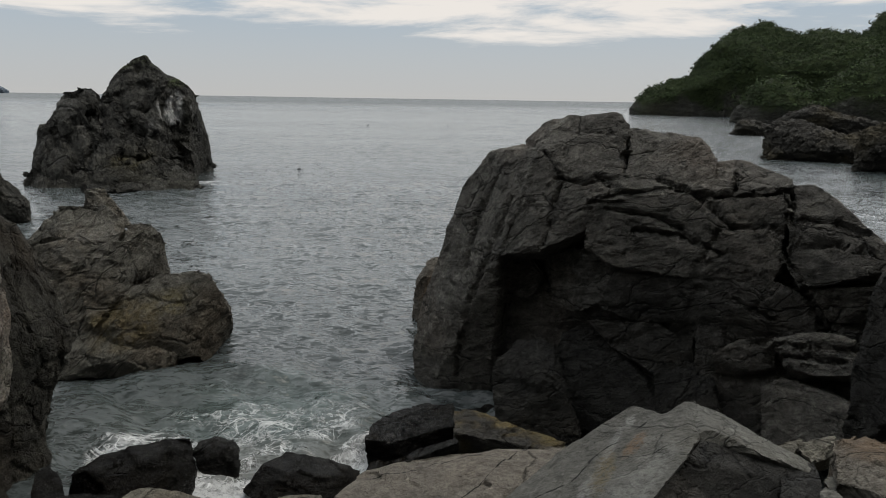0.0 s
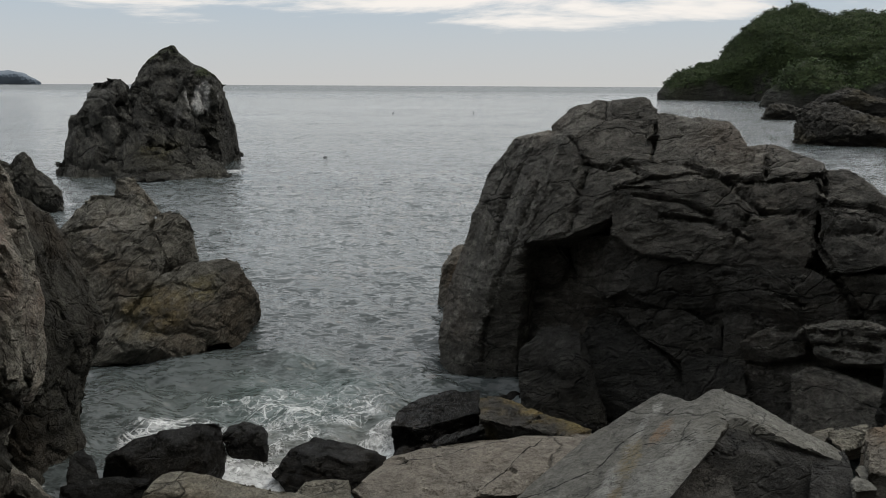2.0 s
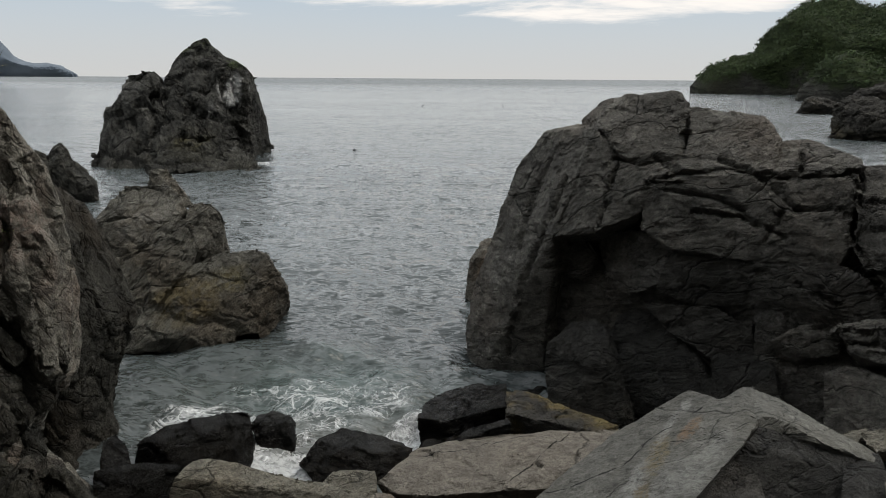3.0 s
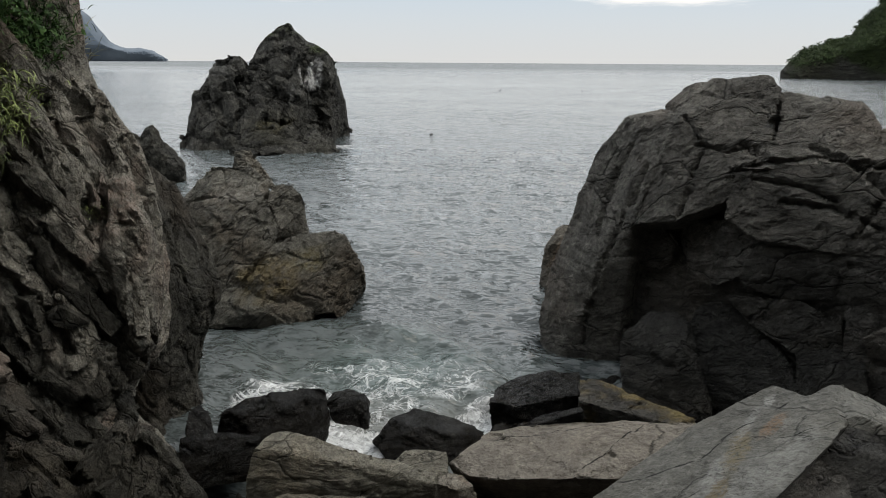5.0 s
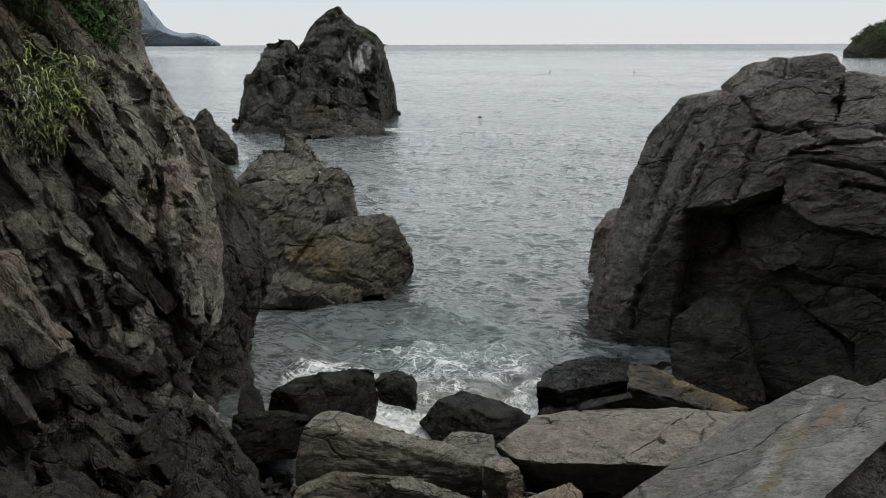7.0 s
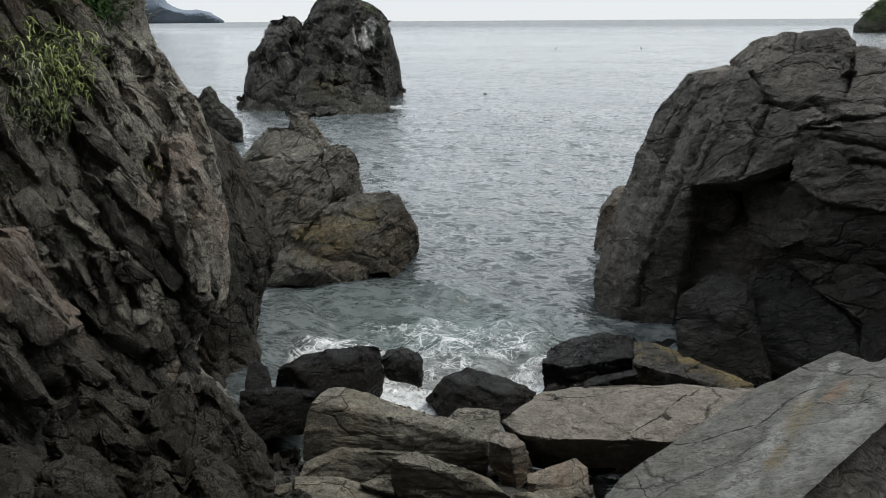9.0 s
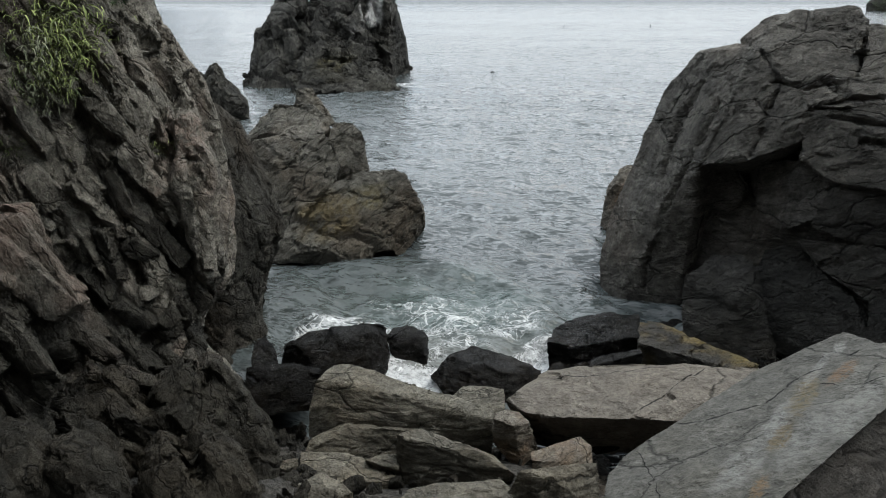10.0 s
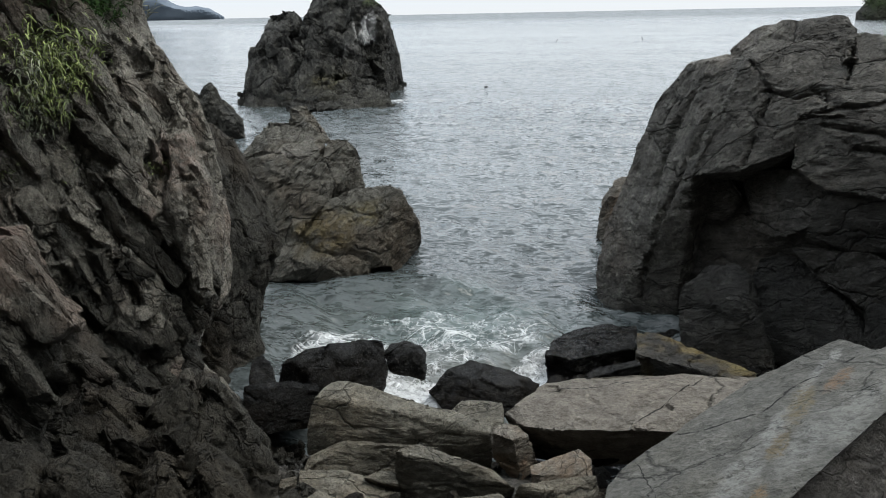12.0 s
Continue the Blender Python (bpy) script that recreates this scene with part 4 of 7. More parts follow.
# ---------- islet of humps ----------
part_rock("islet", [
    ("summit_block", block([(-7.81, 15.32, 2.60), (-7.76, 15.34, 2.99), (-7.61, 15.42, 3.06), (-7.43, 15.51, 3.06), (-7.34, 15.55, 2.90), (-7.16, 15.41, 2.64), (-6.81, 15.35, 2.30), (-6.97, 15.06, 2.19), (-7.44, 14.94, 2.44), (-8.06, 16.09, 2.65), (-7.46, 16.60, 1.98)], 0.06)),
    ("peak", block([(-8.56, 14.22, 1.99), (-8.34, 14.35, 2.25), (-8.00, 14.42, 2.60), (-7.85, 14.51, 2.81), (-7.46, 14.60, 2.78), (-7.08, 14.79, 2.79), (-6.66, 14.76, 2.44), (-6.63, 14.45, 2.28), (-6.83, 14.13, 2.23), (-7.22, 13.93, 2.22), (-7.81, 13.96, 2.27), (-8.22, 13.95, 2.08), (-8.71, 16.31, 2.32), (-7.52, 16.57, 1.91), (-8.60, 14.08, 0.91), (-8.70, 14.02, -0.66), (-7.21, 15.39, 0.66)], 0.06)),
    ("shoulder", block([(-6.63, 14.67, 2.37), (-6.40, 14.76, 2.45), (-6.14, 14.77, 2.43), (-5.96, 14.73, 2.26), (-5.82, 14.68, 1.99), (-5.77, 14.60, 1.41), (-5.93, 14.32, 1.44), (-6.17, 14.05, 1.61), (-6.48, 14.18, 2.11), (-6.52, 13.94, 1.19), (-5.81, 14.69, 0.79), (-7.07, 16.55, 1.94), (-6.46, 16.36, 0.74)], 0.06)),
    ("body", block([(-8.36, 13.87, 1.99), (-8.03, 13.78, 2.14), (-7.18, 13.84, 2.23), (-6.55, 14.15, 2.31), (-6.13, 13.90, 1.65), (-6.18, 13.66, 1.37), (-6.47, 13.25, 1.01), (-6.71, 13.07, 0.71), (-6.98, 12.99, 0.57), (-7.32, 13.09, 0.88), (-7.92, 13.43, 1.35), (-7.53, 12.74, -0.11), (-6.65, 12.76, 0.13), (-9.22, 15.46, 1.35), (-6.72, 15.61, 0.90), (-8.43, 14.76, -0.90), (-8.44, 13.59, -0.49)], 0.1)),
    ("step", block([(-6.92, 13.58, 1.85), (-6.63, 13.67, 1.94), (-6.25, 13.68, 1.69), (-6.14, 13.57, 1.42), (-6.34, 13.15, 1.10), (-6.57, 12.92, 0.74), (-6.78, 13.03, 0.93), (-6.89, 13.32, 1.44), (-7.08, 14.34, 1.44), (-6.78, 14.49, 0.91)], 0.06)),
    ("hump", block([(-6.18, 13.61, 1.36), (-5.88, 13.79, 1.50), (-5.61, 13.91, 1.54), (-5.28, 14.03, 1.58), (-4.96, 14.10, 1.61), (-4.79, 14.10, 1.52), (-4.62, 14.00, 1.31), (-4.93, 13.41, 0.94), (-5.14, 13.61, 1.24), (-6.03, 13.40, 1.23), (-6.45, 12.93, 0.75), (-6.63, 12.89, 0.57), (-5.41, 13.01, 0.68), (-4.97, 13.08, 0.34), (-6.27, 12.73, 0.17), (-4.77, 13.16, 0.15), (-6.49, 15.71, 0.76), (-5.25, 15.74, 0.69), (-7.07, 14.35, -0.51), (-4.97, 15.20, -0.63)], 0.1)),
    ("nose", block([(-5.17, 13.70, 1.39), (-4.93, 14.00, 1.60), (-4.74, 14.01, 1.52), (-4.59, 13.96, 1.30), (-4.47, 13.99, 1.06), (-4.36, 14.08, 0.75), (-4.36, 14.03, 0.49), (-4.46, 13.84, 0.35), (-4.60, 13.64, 0.21), (-4.81, 13.35, 0.19), (-4.96, 13.24, 0.40), (-4.93, 13.40, 0.95), (-4.67, 13.40, -0.11), (-5.10, 15.69, 0.57), (-4.77, 15.26, 0.04), (-5.14, 14.93, -0.42)], 0.2)),
    ("apron", block([(-7.50, 12.87, 0.33), (-7.18, 12.88, 0.53), (-6.69, 12.91, 0.64), (-5.86, 12.93, 0.49), (-5.20, 13.05, 0.42), (-5.05, 12.95, 0.26), (-6.16, 12.51, 0.26), (-7.02, 12.56, 0.35), (-7.05, 12.32, -0.04), (-5.02, 12.85, -0.06), (-7.91, 13.90, -0.29), (-5.51, 14.48, -0.30)], 0.1)),
], 0.08, 21, [("scoop", (1.0, 0.8, 0.8), 0.09, (15, 30, 0)), ("plane", (0.8, 0.7, 0.6), 0.4, (15, 28, 0)), ("cleft", (0.9, 0.8, 0.5), 0.05, (0, 35, 0)), ("plane", (0.32, 0.3, 0.26), 0.5, (0, 35, 20)), ("scoop", (0.4, 0.35, 0.25), 0.03, (10, 32, 0)), ("ridge", (0.2, 0.2, 0.12), 0.02, (0, 30, 0))],
    rock_islet, "brown-grey angular rock of several humps in the water", "rock", "rocks in the sea", floor=-0.5)

# ---------- great boulder ----------
BOULDER_CRACKS = [
    [(2.16, 11.53, 3.46), (2.49, 11.47, 3.58), (3.20, 11.11, 3.75), (3.74, 10.89, 3.68), (4.17, 10.67, 3.71), (4.87, 10.54, 3.81)],
    [(4.87, 10.54, 3.86), (4.80, 10.28, 3.41), (4.71, 10.11, 3.12), (4.69, 10.08, 2.88)],
    [(2.69, 11.59, 4.61), (2.73, 11.51, 4.31), (2.68, 11.46, 3.95)],
    [(1.47, 12.01, 4.23), (1.79, 11.88, 3.82), (1.62, 11.76, 3.28), (1.51, 11.73, 2.73)],
    [(4.12, 10.73, 4.06), (4.15, 10.68, 3.72)],
    [(3.11, 11.15, 3.92), (3.50, 11.01, 3.79), (3.87, 10.78, 3.48), (4.14, 10.56, 3.23)],
    [(4.07, 10.60, 3.24), (4.53, 10.35, 3.32), (4.73, 10.18, 3.25)],
    [(2.84, 11.16, 3.09), (3.44, 10.85, 3.08), (4.01, 10.55, 2.85)],
    [(2.44, 11.39, 3.36), (3.07, 11.12, 3.32), (3.51, 10.86, 3.16)],
    [(4.72, 10.07, 2.88), (4.90, 9.92, 2.53), (4.95, 9.48, 2.19)],
    [(4.90, 10.26, 3.46), (5.15, 9.93, 3.48), (5.39, 9.52, 3.41)],
    [(4.81, 10.05, 3.06), (5.18, 9.76, 3.17), (5.54, 9.45, 3.13)],
    [(1.61, 11.91, 3.81), (2.13, 11.74, 3.75), (2.53, 11.55, 3.87)],
    [(0.74, 12.58, 3.72), (0.47, 12.44, 3.06), (0.30, 12.89, 2.27)],
    [(1.02, 12.32, 3.47), (0.77, 12.41, 2.78), (0.51, 12.74, 1.89)],
    [(0.56, 12.45, 3.35), (0.29, 12.64, 2.72)],
    [(0.51, 12.79, 1.98), (0.23, 12.43, 1.14), (0.15, 12.51, 0.26)],
    [(3.68, 10.63, 2.32), (4.17, 10.37, 2.23), (4.65, 10.09, 1.99)],
    [(4.63, 9.98, 1.69), (4.81, 9.26, 1.91), (5.36, 9.32, 1.85)],
    [(4.62, 9.90, 1.51), (5.38, 9.33, 1.69)],
    [(3.94, 10.67, 3.21), (3.73, 10.65, 2.74)],
    [(2.30, 11.70, 3.85), (2.68, 11.37, 3.63)],
]
part_rock("boulder", [
    ("lower_mass", lobe((3.60, 13.10), 15, 3, [(-3.6, -0.84), (-3.5, 0.79), (-3.1, 2.30), (-1.45, 2.80), (1.46, 2.7), (4.13, 2.2), (4.95, 1.65), (5.37, 0.16)], 0.4, 2.6, 0.6)),
    ("upper_mass", block([(1.32, 13.05, 4.28), (1.57, 13.02, 4.60), (1.77, 12.89, 4.71), (2.25, 12.82, 4.77), (2.82, 12.70, 4.83), (2.85, 12.39, 4.71), (2.89, 12.17, 4.67), (1.49, 12.22, 4.24), (1.13, 11.91, 3.39), (0.78, 11.74, 2.52), (1.25, 11.44, 2.73), (1.58, 11.25, 2.81), (2.04, 11.23, 3.02), (2.12, 11.32, 3.49), (2.71, 11.55, 3.96), (1.61, 15.43, 3.44), (3.57, 15.41, 3.95), (1.38, 14.45, 1.49), (3.13, 14.17, 1.60)], 0.06)),
    ("seaward_flank", block([(0.67, 13.29, 4.09), (1.25, 13.15, 4.24), (1.50, 12.27, 4.22), (1.13, 11.94, 3.38), (0.79, 11.76, 2.52), (0.76, 11.99, 1.49), (0.66, 12.29, -0.07), (0.28, 13.51, 3.51), (0.10, 13.51, 3.09), (-0.15, 13.51, 2.34), (-0.49, 13.30, 1.29), (-0.63, 13.09, 0.58), (-0.62, 12.84, -0.05), (-0.15, 12.51, -0.29), (-0.55, 12.60, -0.90), (0.68, 12.19, -0.88), (0.69, 16.00, 3.36), (-0.23, 15.51, 0.68), (-0.49, 15.00, -0.84), (1.63, 15.73, 3.77), (1.69, 14.41, -0.42)], 0.12)),
    ("crown", block([(1.34, 12.89, 4.33), (1.58, 12.87, 4.59), (1.75, 12.74, 4.71), (2.22, 12.62, 4.76), (2.21, 12.40, 4.57), (1.65, 12.40, 4.40), (1.50, 12.30, 4.23), (2.48, 12.10, 4.34), (2.54, 12.27, 4.60), (1.86, 14.09, 4.49), (2.47, 14.00, 4.56)], 0.03)),
    ("crown", block([(2.23, 12.57, 4.77), (2.76, 12.46, 4.84), (2.82, 12.29, 4.72), (2.77, 12.00, 4.37), (2.50, 12.06, 4.30), (2.20, 12.34, 4.58), (2.57, 13.98, 4.61), (3.12, 13.87, 4.62)], 0.03)),
    ("joint_block", block([(2.86, 12.29, 4.63), (3.10, 12.33, 4.58), (3.39, 12.36, 4.52), (3.67, 12.28, 4.48), (3.97, 12.08, 4.49), (3.90, 11.79, 4.36), (4.05, 11.63, 4.33), (4.07, 11.41, 4.15), (3.76, 10.94, 3.69), (3.20, 11.11, 3.76), (2.44, 11.25, 3.63), (2.14, 11.31, 3.51), (2.69, 11.50, 3.96), (3.61, 15.09, 3.97), (5.08, 14.34, 3.62), (2.65, 12.74, 2.96), (4.25, 12.30, 3.06)], 0.04)),
    ("joint_block", block([(4.16, 11.59, 4.12), (4.47, 11.48, 4.17), (4.61, 11.32, 4.07), (4.79, 11.13, 3.97), (4.97, 10.83, 3.97), (4.89, 10.54, 3.83), (4.19, 10.73, 3.72), (3.76, 10.94, 3.68), (5.13, 14.11, 3.43), (6.22, 13.45, 3.28), (4.34, 12.27, 2.98), (5.51, 11.79, 3.08)], 0.04)),
    ("joint_block", block([(4.97, 10.78, 3.86), (5.23, 10.60, 3.92), (5.23, 10.48, 3.79), (5.32, 10.33, 3.78), (5.27, 10.13, 3.62), (5.34, 9.98, 3.48), (5.44, 9.81, 3.42), (5.66, 9.45, 3.28), (5.85, 9.22, 2.96), (5.34, 9.29, 2.89), (5.05, 9.51, 2.69), (4.77, 9.82, 2.56), (4.67, 10.06, 2.85), (4.78, 10.32, 3.41), (6.25, 13.43, 3.33), (7.25, 11.41, 2.38), (6.02, 12.10, 1.59)], 0.04)),
    ("front_face", block([(2.15, 11.43, 3.47), (2.45, 11.30, 3.60), (3.22, 11.16, 3.72), (3.77, 10.99, 3.65), (4.21, 10.77, 3.69), (4.87, 10.55, 3.79), (4.81, 10.30, 3.25), (4.69, 10.08, 2.88), (4.52, 10.05, 2.57), (3.87, 10.31, 2.65), (3.17, 10.60, 2.50), (2.47, 10.84, 2.57), (2.05, 11.13, 2.82), (2.75, 13.74, 2.79), (5.86, 12.73, 2.83), (2.83, 12.70, 1.54), (5.42, 11.83, 1.66)], 0.05)),
    ("recessed_face", block([(1.55, 12.01, 2.58), (2.11, 11.27, 2.73), (2.50, 10.98, 2.53), (3.19, 10.70, 2.49), (3.90, 10.41, 2.63), (4.54, 10.09, 2.58), (5.00, 9.79, 2.41), (5.21, 9.65, 2.02), (4.61, 9.95, 1.78), (3.99, 10.27, 2.04), (3.53, 10.54, 1.86), (2.51, 11.13, 1.61), (1.71, 11.69, 1.26), (1.81, 13.89, 1.75), (6.49, 12.43, 1.31), (2.06, 13.86, 0.04), (6.34, 12.50, 0.44)], 0.06)),
    ("recessed_face", block([(0.51, 12.60, 2.03), (1.54, 12.32, 2.42), (1.82, 11.82, 1.37), (2.38, 11.27, 1.28), (3.63, 10.56, 1.81), (3.65, 10.18, 0.19), (0.86, 12.18, -0.23), (0.69, 12.29, -0.93), (3.31, 10.30, -0.24), (0.89, 13.98, 1.59), (4.49, 13.28, 1.64), (1.01, 13.97, -1.74), (4.73, 13.19, -1.24)], 0.1)),
    ("foot", block([(0.72, 11.19, 0.69), (0.80, 11.23, 0.94), (1.13, 11.36, 1.21), (1.54, 11.36, 1.24), (1.68, 11.09, 1.19), (1.60, 10.64, 0.88), (1.73, 10.52, 0.61), (1.97, 10.33, 0.20), (1.03, 10.61, 0.07), (0.74, 10.94, 0.31), (2.00, 10.12, -0.19), (0.78, 10.58, -0.29), (1.15, 12.56, 0.59), (2.41, 12.18, 0.45), (1.21, 12.55, -0.82), (2.48, 12.16, -0.81)], 0.05)),
    ("foot", block([(1.72, 11.23, 1.12), (1.86, 11.41, 1.36), (2.22, 11.40, 1.52), (2.36, 11.12, 1.33), (2.59, 11.01, 1.28), (2.90, 10.73, 1.02), (3.08, 10.37, 0.72), (3.25, 10.00, 0.44), (1.98, 10.58, 0.08), (1.77, 10.82, 0.49), (3.27, 9.68, 0.08), (2.46, 12.58, 0.73), (3.90, 12.00, 0.57), (2.32, 12.30, -1.10)], 0.06)),
    ("foot", block([(3.10, 10.52, 1.02), (3.31, 10.56, 1.17), (3.70, 10.38, 1.25), (3.84, 10.16, 1.18), (3.87, 9.78, 0.74), (3.12, 10.15, 0.55), (2.97, 9.77, 0.11), (3.88, 9.45, 0.30), (3.69, 11.86, 0.41), (4.52, 11.57, 0.55), (4.47, 11.15, -0.45)], 0.05)),
    ("ledge", block([(3.45, 10.67, 1.81), (3.65, 10.55, 1.94), (3.97, 10.22, 2.10), (4.19, 10.08, 2.13), (4.37, 9.95, 2.03), (4.57, 9.91, 1.73), (4.20, 10.13, 1.86), (3.86, 10.32, 1.93), (4.22, 12.31, 1.28), (5.48, 11.81, 1.08), (5.07, 11.44, 1.72)], 0.03)),
    ("ledge", block([(3.79, 10.08, 1.47), (4.01, 10.04, 1.68), (4.22, 9.91, 1.81), (4.41, 9.77, 1.83), (4.51, 9.67, 1.70), (4.50, 9.67, 1.47), (4.10, 9.90, 1.25), (3.86, 10.10, 1.22), (4.52, 11.67, 0.91), (5.29, 11.35, 1.05), (5.13, 10.87, 0.66)], 0.1)),
    ("lower_block", block([(4.45, 9.64, 1.89), (4.70, 9.52, 1.99), (4.91, 9.36, 2.09), (5.15, 9.06, 2.10), (5.17, 8.93, 2.09), (5.11, 8.79, 1.68), (4.74, 9.17, 1.55), (4.56, 9.42, 1.57), (4.46, 9.58, 1.75), (5.37, 11.20, 1.29), (6.12, 10.35, 1.43), (6.08, 10.14, 0.91), (5.27, 10.80, 0.69)], 0.03)),
    ("lower_block", block([(4.33, 9.58, 1.21), (4.56, 9.53, 1.36), (4.65, 9.21, 1.26), (5.06, 8.76, 1.36), (5.07, 8.58, 1.32), (5.00, 8.33, 0.91), (4.43, 8.87, 0.62), (4.22, 9.20, 0.44), (5.13, 10.87, 0.66), (5.90, 10.01, 0.83), (5.13, 10.65, -0.18)], 0.03)),
    ("ledge", block([(4.91, 9.86, 2.51), (5.14, 9.63, 2.50), (5.44, 9.29, 2.71), (5.77, 9.03, 2.79), (5.87, 9.09, 2.34), (5.22, 9.70, 2.13), (5.06, 9.90, 2.30), (6.24, 11.99, 1.63), (7.06, 10.94, 1.79)], 0.04)),
    ("recessed_face", block([(1.66, 11.80, 2.61), (2.17, 11.36, 2.73), (2.50, 11.03, 2.48), (2.37, 11.01, 2.00), (2.00, 11.29, 1.68), (1.68, 11.64, 1.81), (1.93, 12.87, 1.89), (2.82, 12.71, 1.75)], 0.03)),
    ("recessed_face", block([(2.45, 10.94, 2.51), (3.18, 10.67, 2.48), (3.51, 10.44, 2.19), (3.48, 10.50, 1.86), (2.86, 10.79, 1.70), (2.32, 10.97, 1.92), (3.01, 12.66, 1.76), (4.10, 12.35, 1.67)], 0.03)),
    ("recessed_face", block([(2.18, 11.15, 1.63), (2.62, 10.85, 1.70), (3.15, 10.64, 1.76), (3.60, 10.39, 1.52), (3.65, 10.34, 1.19), (3.11, 10.57, 1.00), (2.53, 10.92, 1.29), (2.88, 12.69, 0.70), (4.19, 12.32, 0.66)], 0.03)),
    ("recessed_face", block([(3.46, 10.51, 2.53), (4.02, 10.28, 2.65), (4.53, 10.02, 2.58), (4.81, 9.84, 2.32), (4.91, 9.81, 1.96), (4.45, 10.00, 2.04), (3.97, 10.22, 2.12), (4.28, 12.29, 1.69), (5.67, 11.72, 1.51)], 0.03)),
    ("recessed_face", block([(0.81, 12.13, 2.34), (1.32, 11.99, 2.48), (1.55, 11.86, 2.23), (1.39, 11.88, 1.73), (0.97, 12.07, 1.77), (1.18, 13.46, 1.73)], 0.03)),
    ("recessed_face", block([(3.63, 10.45, 1.89), (3.96, 10.28, 1.98), (4.01, 10.10, 1.29), (3.93, 9.97, 0.83), (3.68, 10.12, 0.76), (3.65, 10.34, 1.19), (4.26, 11.77, 1.06), (4.60, 11.64, 0.92)], 0.03)),
    ("core", block([(3.88, 11.58, 3.54), (5.00, 11.04, 3.80), (5.43, 10.50, 3.55), (5.93, 9.87, 3.04), (5.78, 9.32, 1.95), (4.65, 9.99, 1.52), (3.70, 10.54, 1.82), (5.45, 8.88, 0.57), (3.95, 9.80, 0.04), (5.16, 14.10, 3.00), (7.49, 12.44, 2.43), (7.60, 11.78, -0.88), (5.23, 13.00, -1.60)], 0.1)),
], 0.08, 31, [("scoop", (1.1, 0.9, 0.7), 0.05, (0, 20, 15)), ("cut", BOULDER_CRACKS, 0.12, 0.03), ("plane", (0.45, 0.4, 0.25), 0.4, (0, -25, 15)), ("scoop", (0.5, 0.45, 0.22), 0.02, (10, 22, 15)), ("cleft", (1.1, 0.9, 0.45), 0.018, (0, 18, 0)), ("ridge", (0.3, 0.3, 0.07), 0.012, (0, 20, 0))],
    # Recessed faces and core take the shaded copy, the foot a tide-dark shaded rock.
    rock_boulder, "huge dark grey fractured boulder at the water's edge", "boulder", floor=-0.5, tidal=rock_tidal_shaded, second_parts=("foot",), special={"recessed_face": rock_shade, "core": rock_shade}, coarse={"lower_mass": 0.25, "core": 0.16})
rock_thing("sea_rock", [lobe((-0.58, 16.49), -2, 6, [(-0.29, -1.05), (-0.27, 0.29), (-0.20, 0.85), (0.01, 1.29), (0.32, 1.42), (0.61, 1.10), (0.77, -1.05)], 0.7, 0.9, 0.5)], 0.07, 35,
    [("plane", (0.7, 0.7, 0.8), 0.8, (0, 10, 0)), ("ridge", (0.3, 0.3, 0.3), 0.05, (0, 0, 0))], rock_rust, "pale and rust-stained rock behind the huge boulder", group="rocks in the sea", split=1)

# ---------- cliff ----------
CLIFF_CRACKS = [
    [(-4.60, 5.14, 4.03), (-4.59, 5.16, 3.55), (-4.47, 5.26, 2.87)], [(-4.24, 5.57, 4.89), (-4.17, 5.63, 4.51), (-4.04, 5.72, 4.10), (-4.00, 5.75, 3.63), (-3.96, 5.77, 3.03), (-4.00, 5.74, 2.49)],
    [(-4.21, 5.84, 4.80), (-4.12, 5.90, 4.43), (-4.03, 5.96, 4.21), (-3.88, 6.07, 3.63)], [(-4.16, 5.50, 3.72), (-4.19, 5.48, 3.27), (-4.05, 5.47, 2.85), (-4.00, 5.50, 2.35)],
    [(-4.35, 4.56, 2.81), (-4.19, 4.57, 2.36), (-4.16, 4.46, 2.21), (-4.16, 4.33, 1.96)], [(-3.83, 5.13, 2.18), (-3.65, 5.01, 2.00), (-3.56, 4.95, 1.82), (-3.62, 4.66, 1.34)],
    [(-4.48, 3.84, 2.39), (-4.29, 4.05, 2.34), (-4.14, 4.20, 2.17)], [(-4.65, 4.54, 3.76), (-4.58, 4.61, 3.48), (-4.48, 4.57, 3.12), (-4.35, 4.56, 2.81)],
    [(-4.69, 4.36, 3.63), (-4.63, 4.42, 3.40), (-4.50, 4.41, 3.14)], [(-4.35, 5.35, 4.87), (-4.31, 5.39, 4.47), (-4.18, 5.49, 4.20)],
    [(-4.34, 5.10, 2.93), (-4.18, 5.11, 2.49), (-4.05, 4.95, 2.08), (-3.98, 4.62, 1.77)], [(-4.43, 4.19, 2.64), (-4.31, 4.17, 2.28), (-4.17, 3.89, 1.86)], [(-3.85, 4.47, 1.88), (-3.62, 4.53, 1.55), (-3.28, 4.42, 1.14)],
]
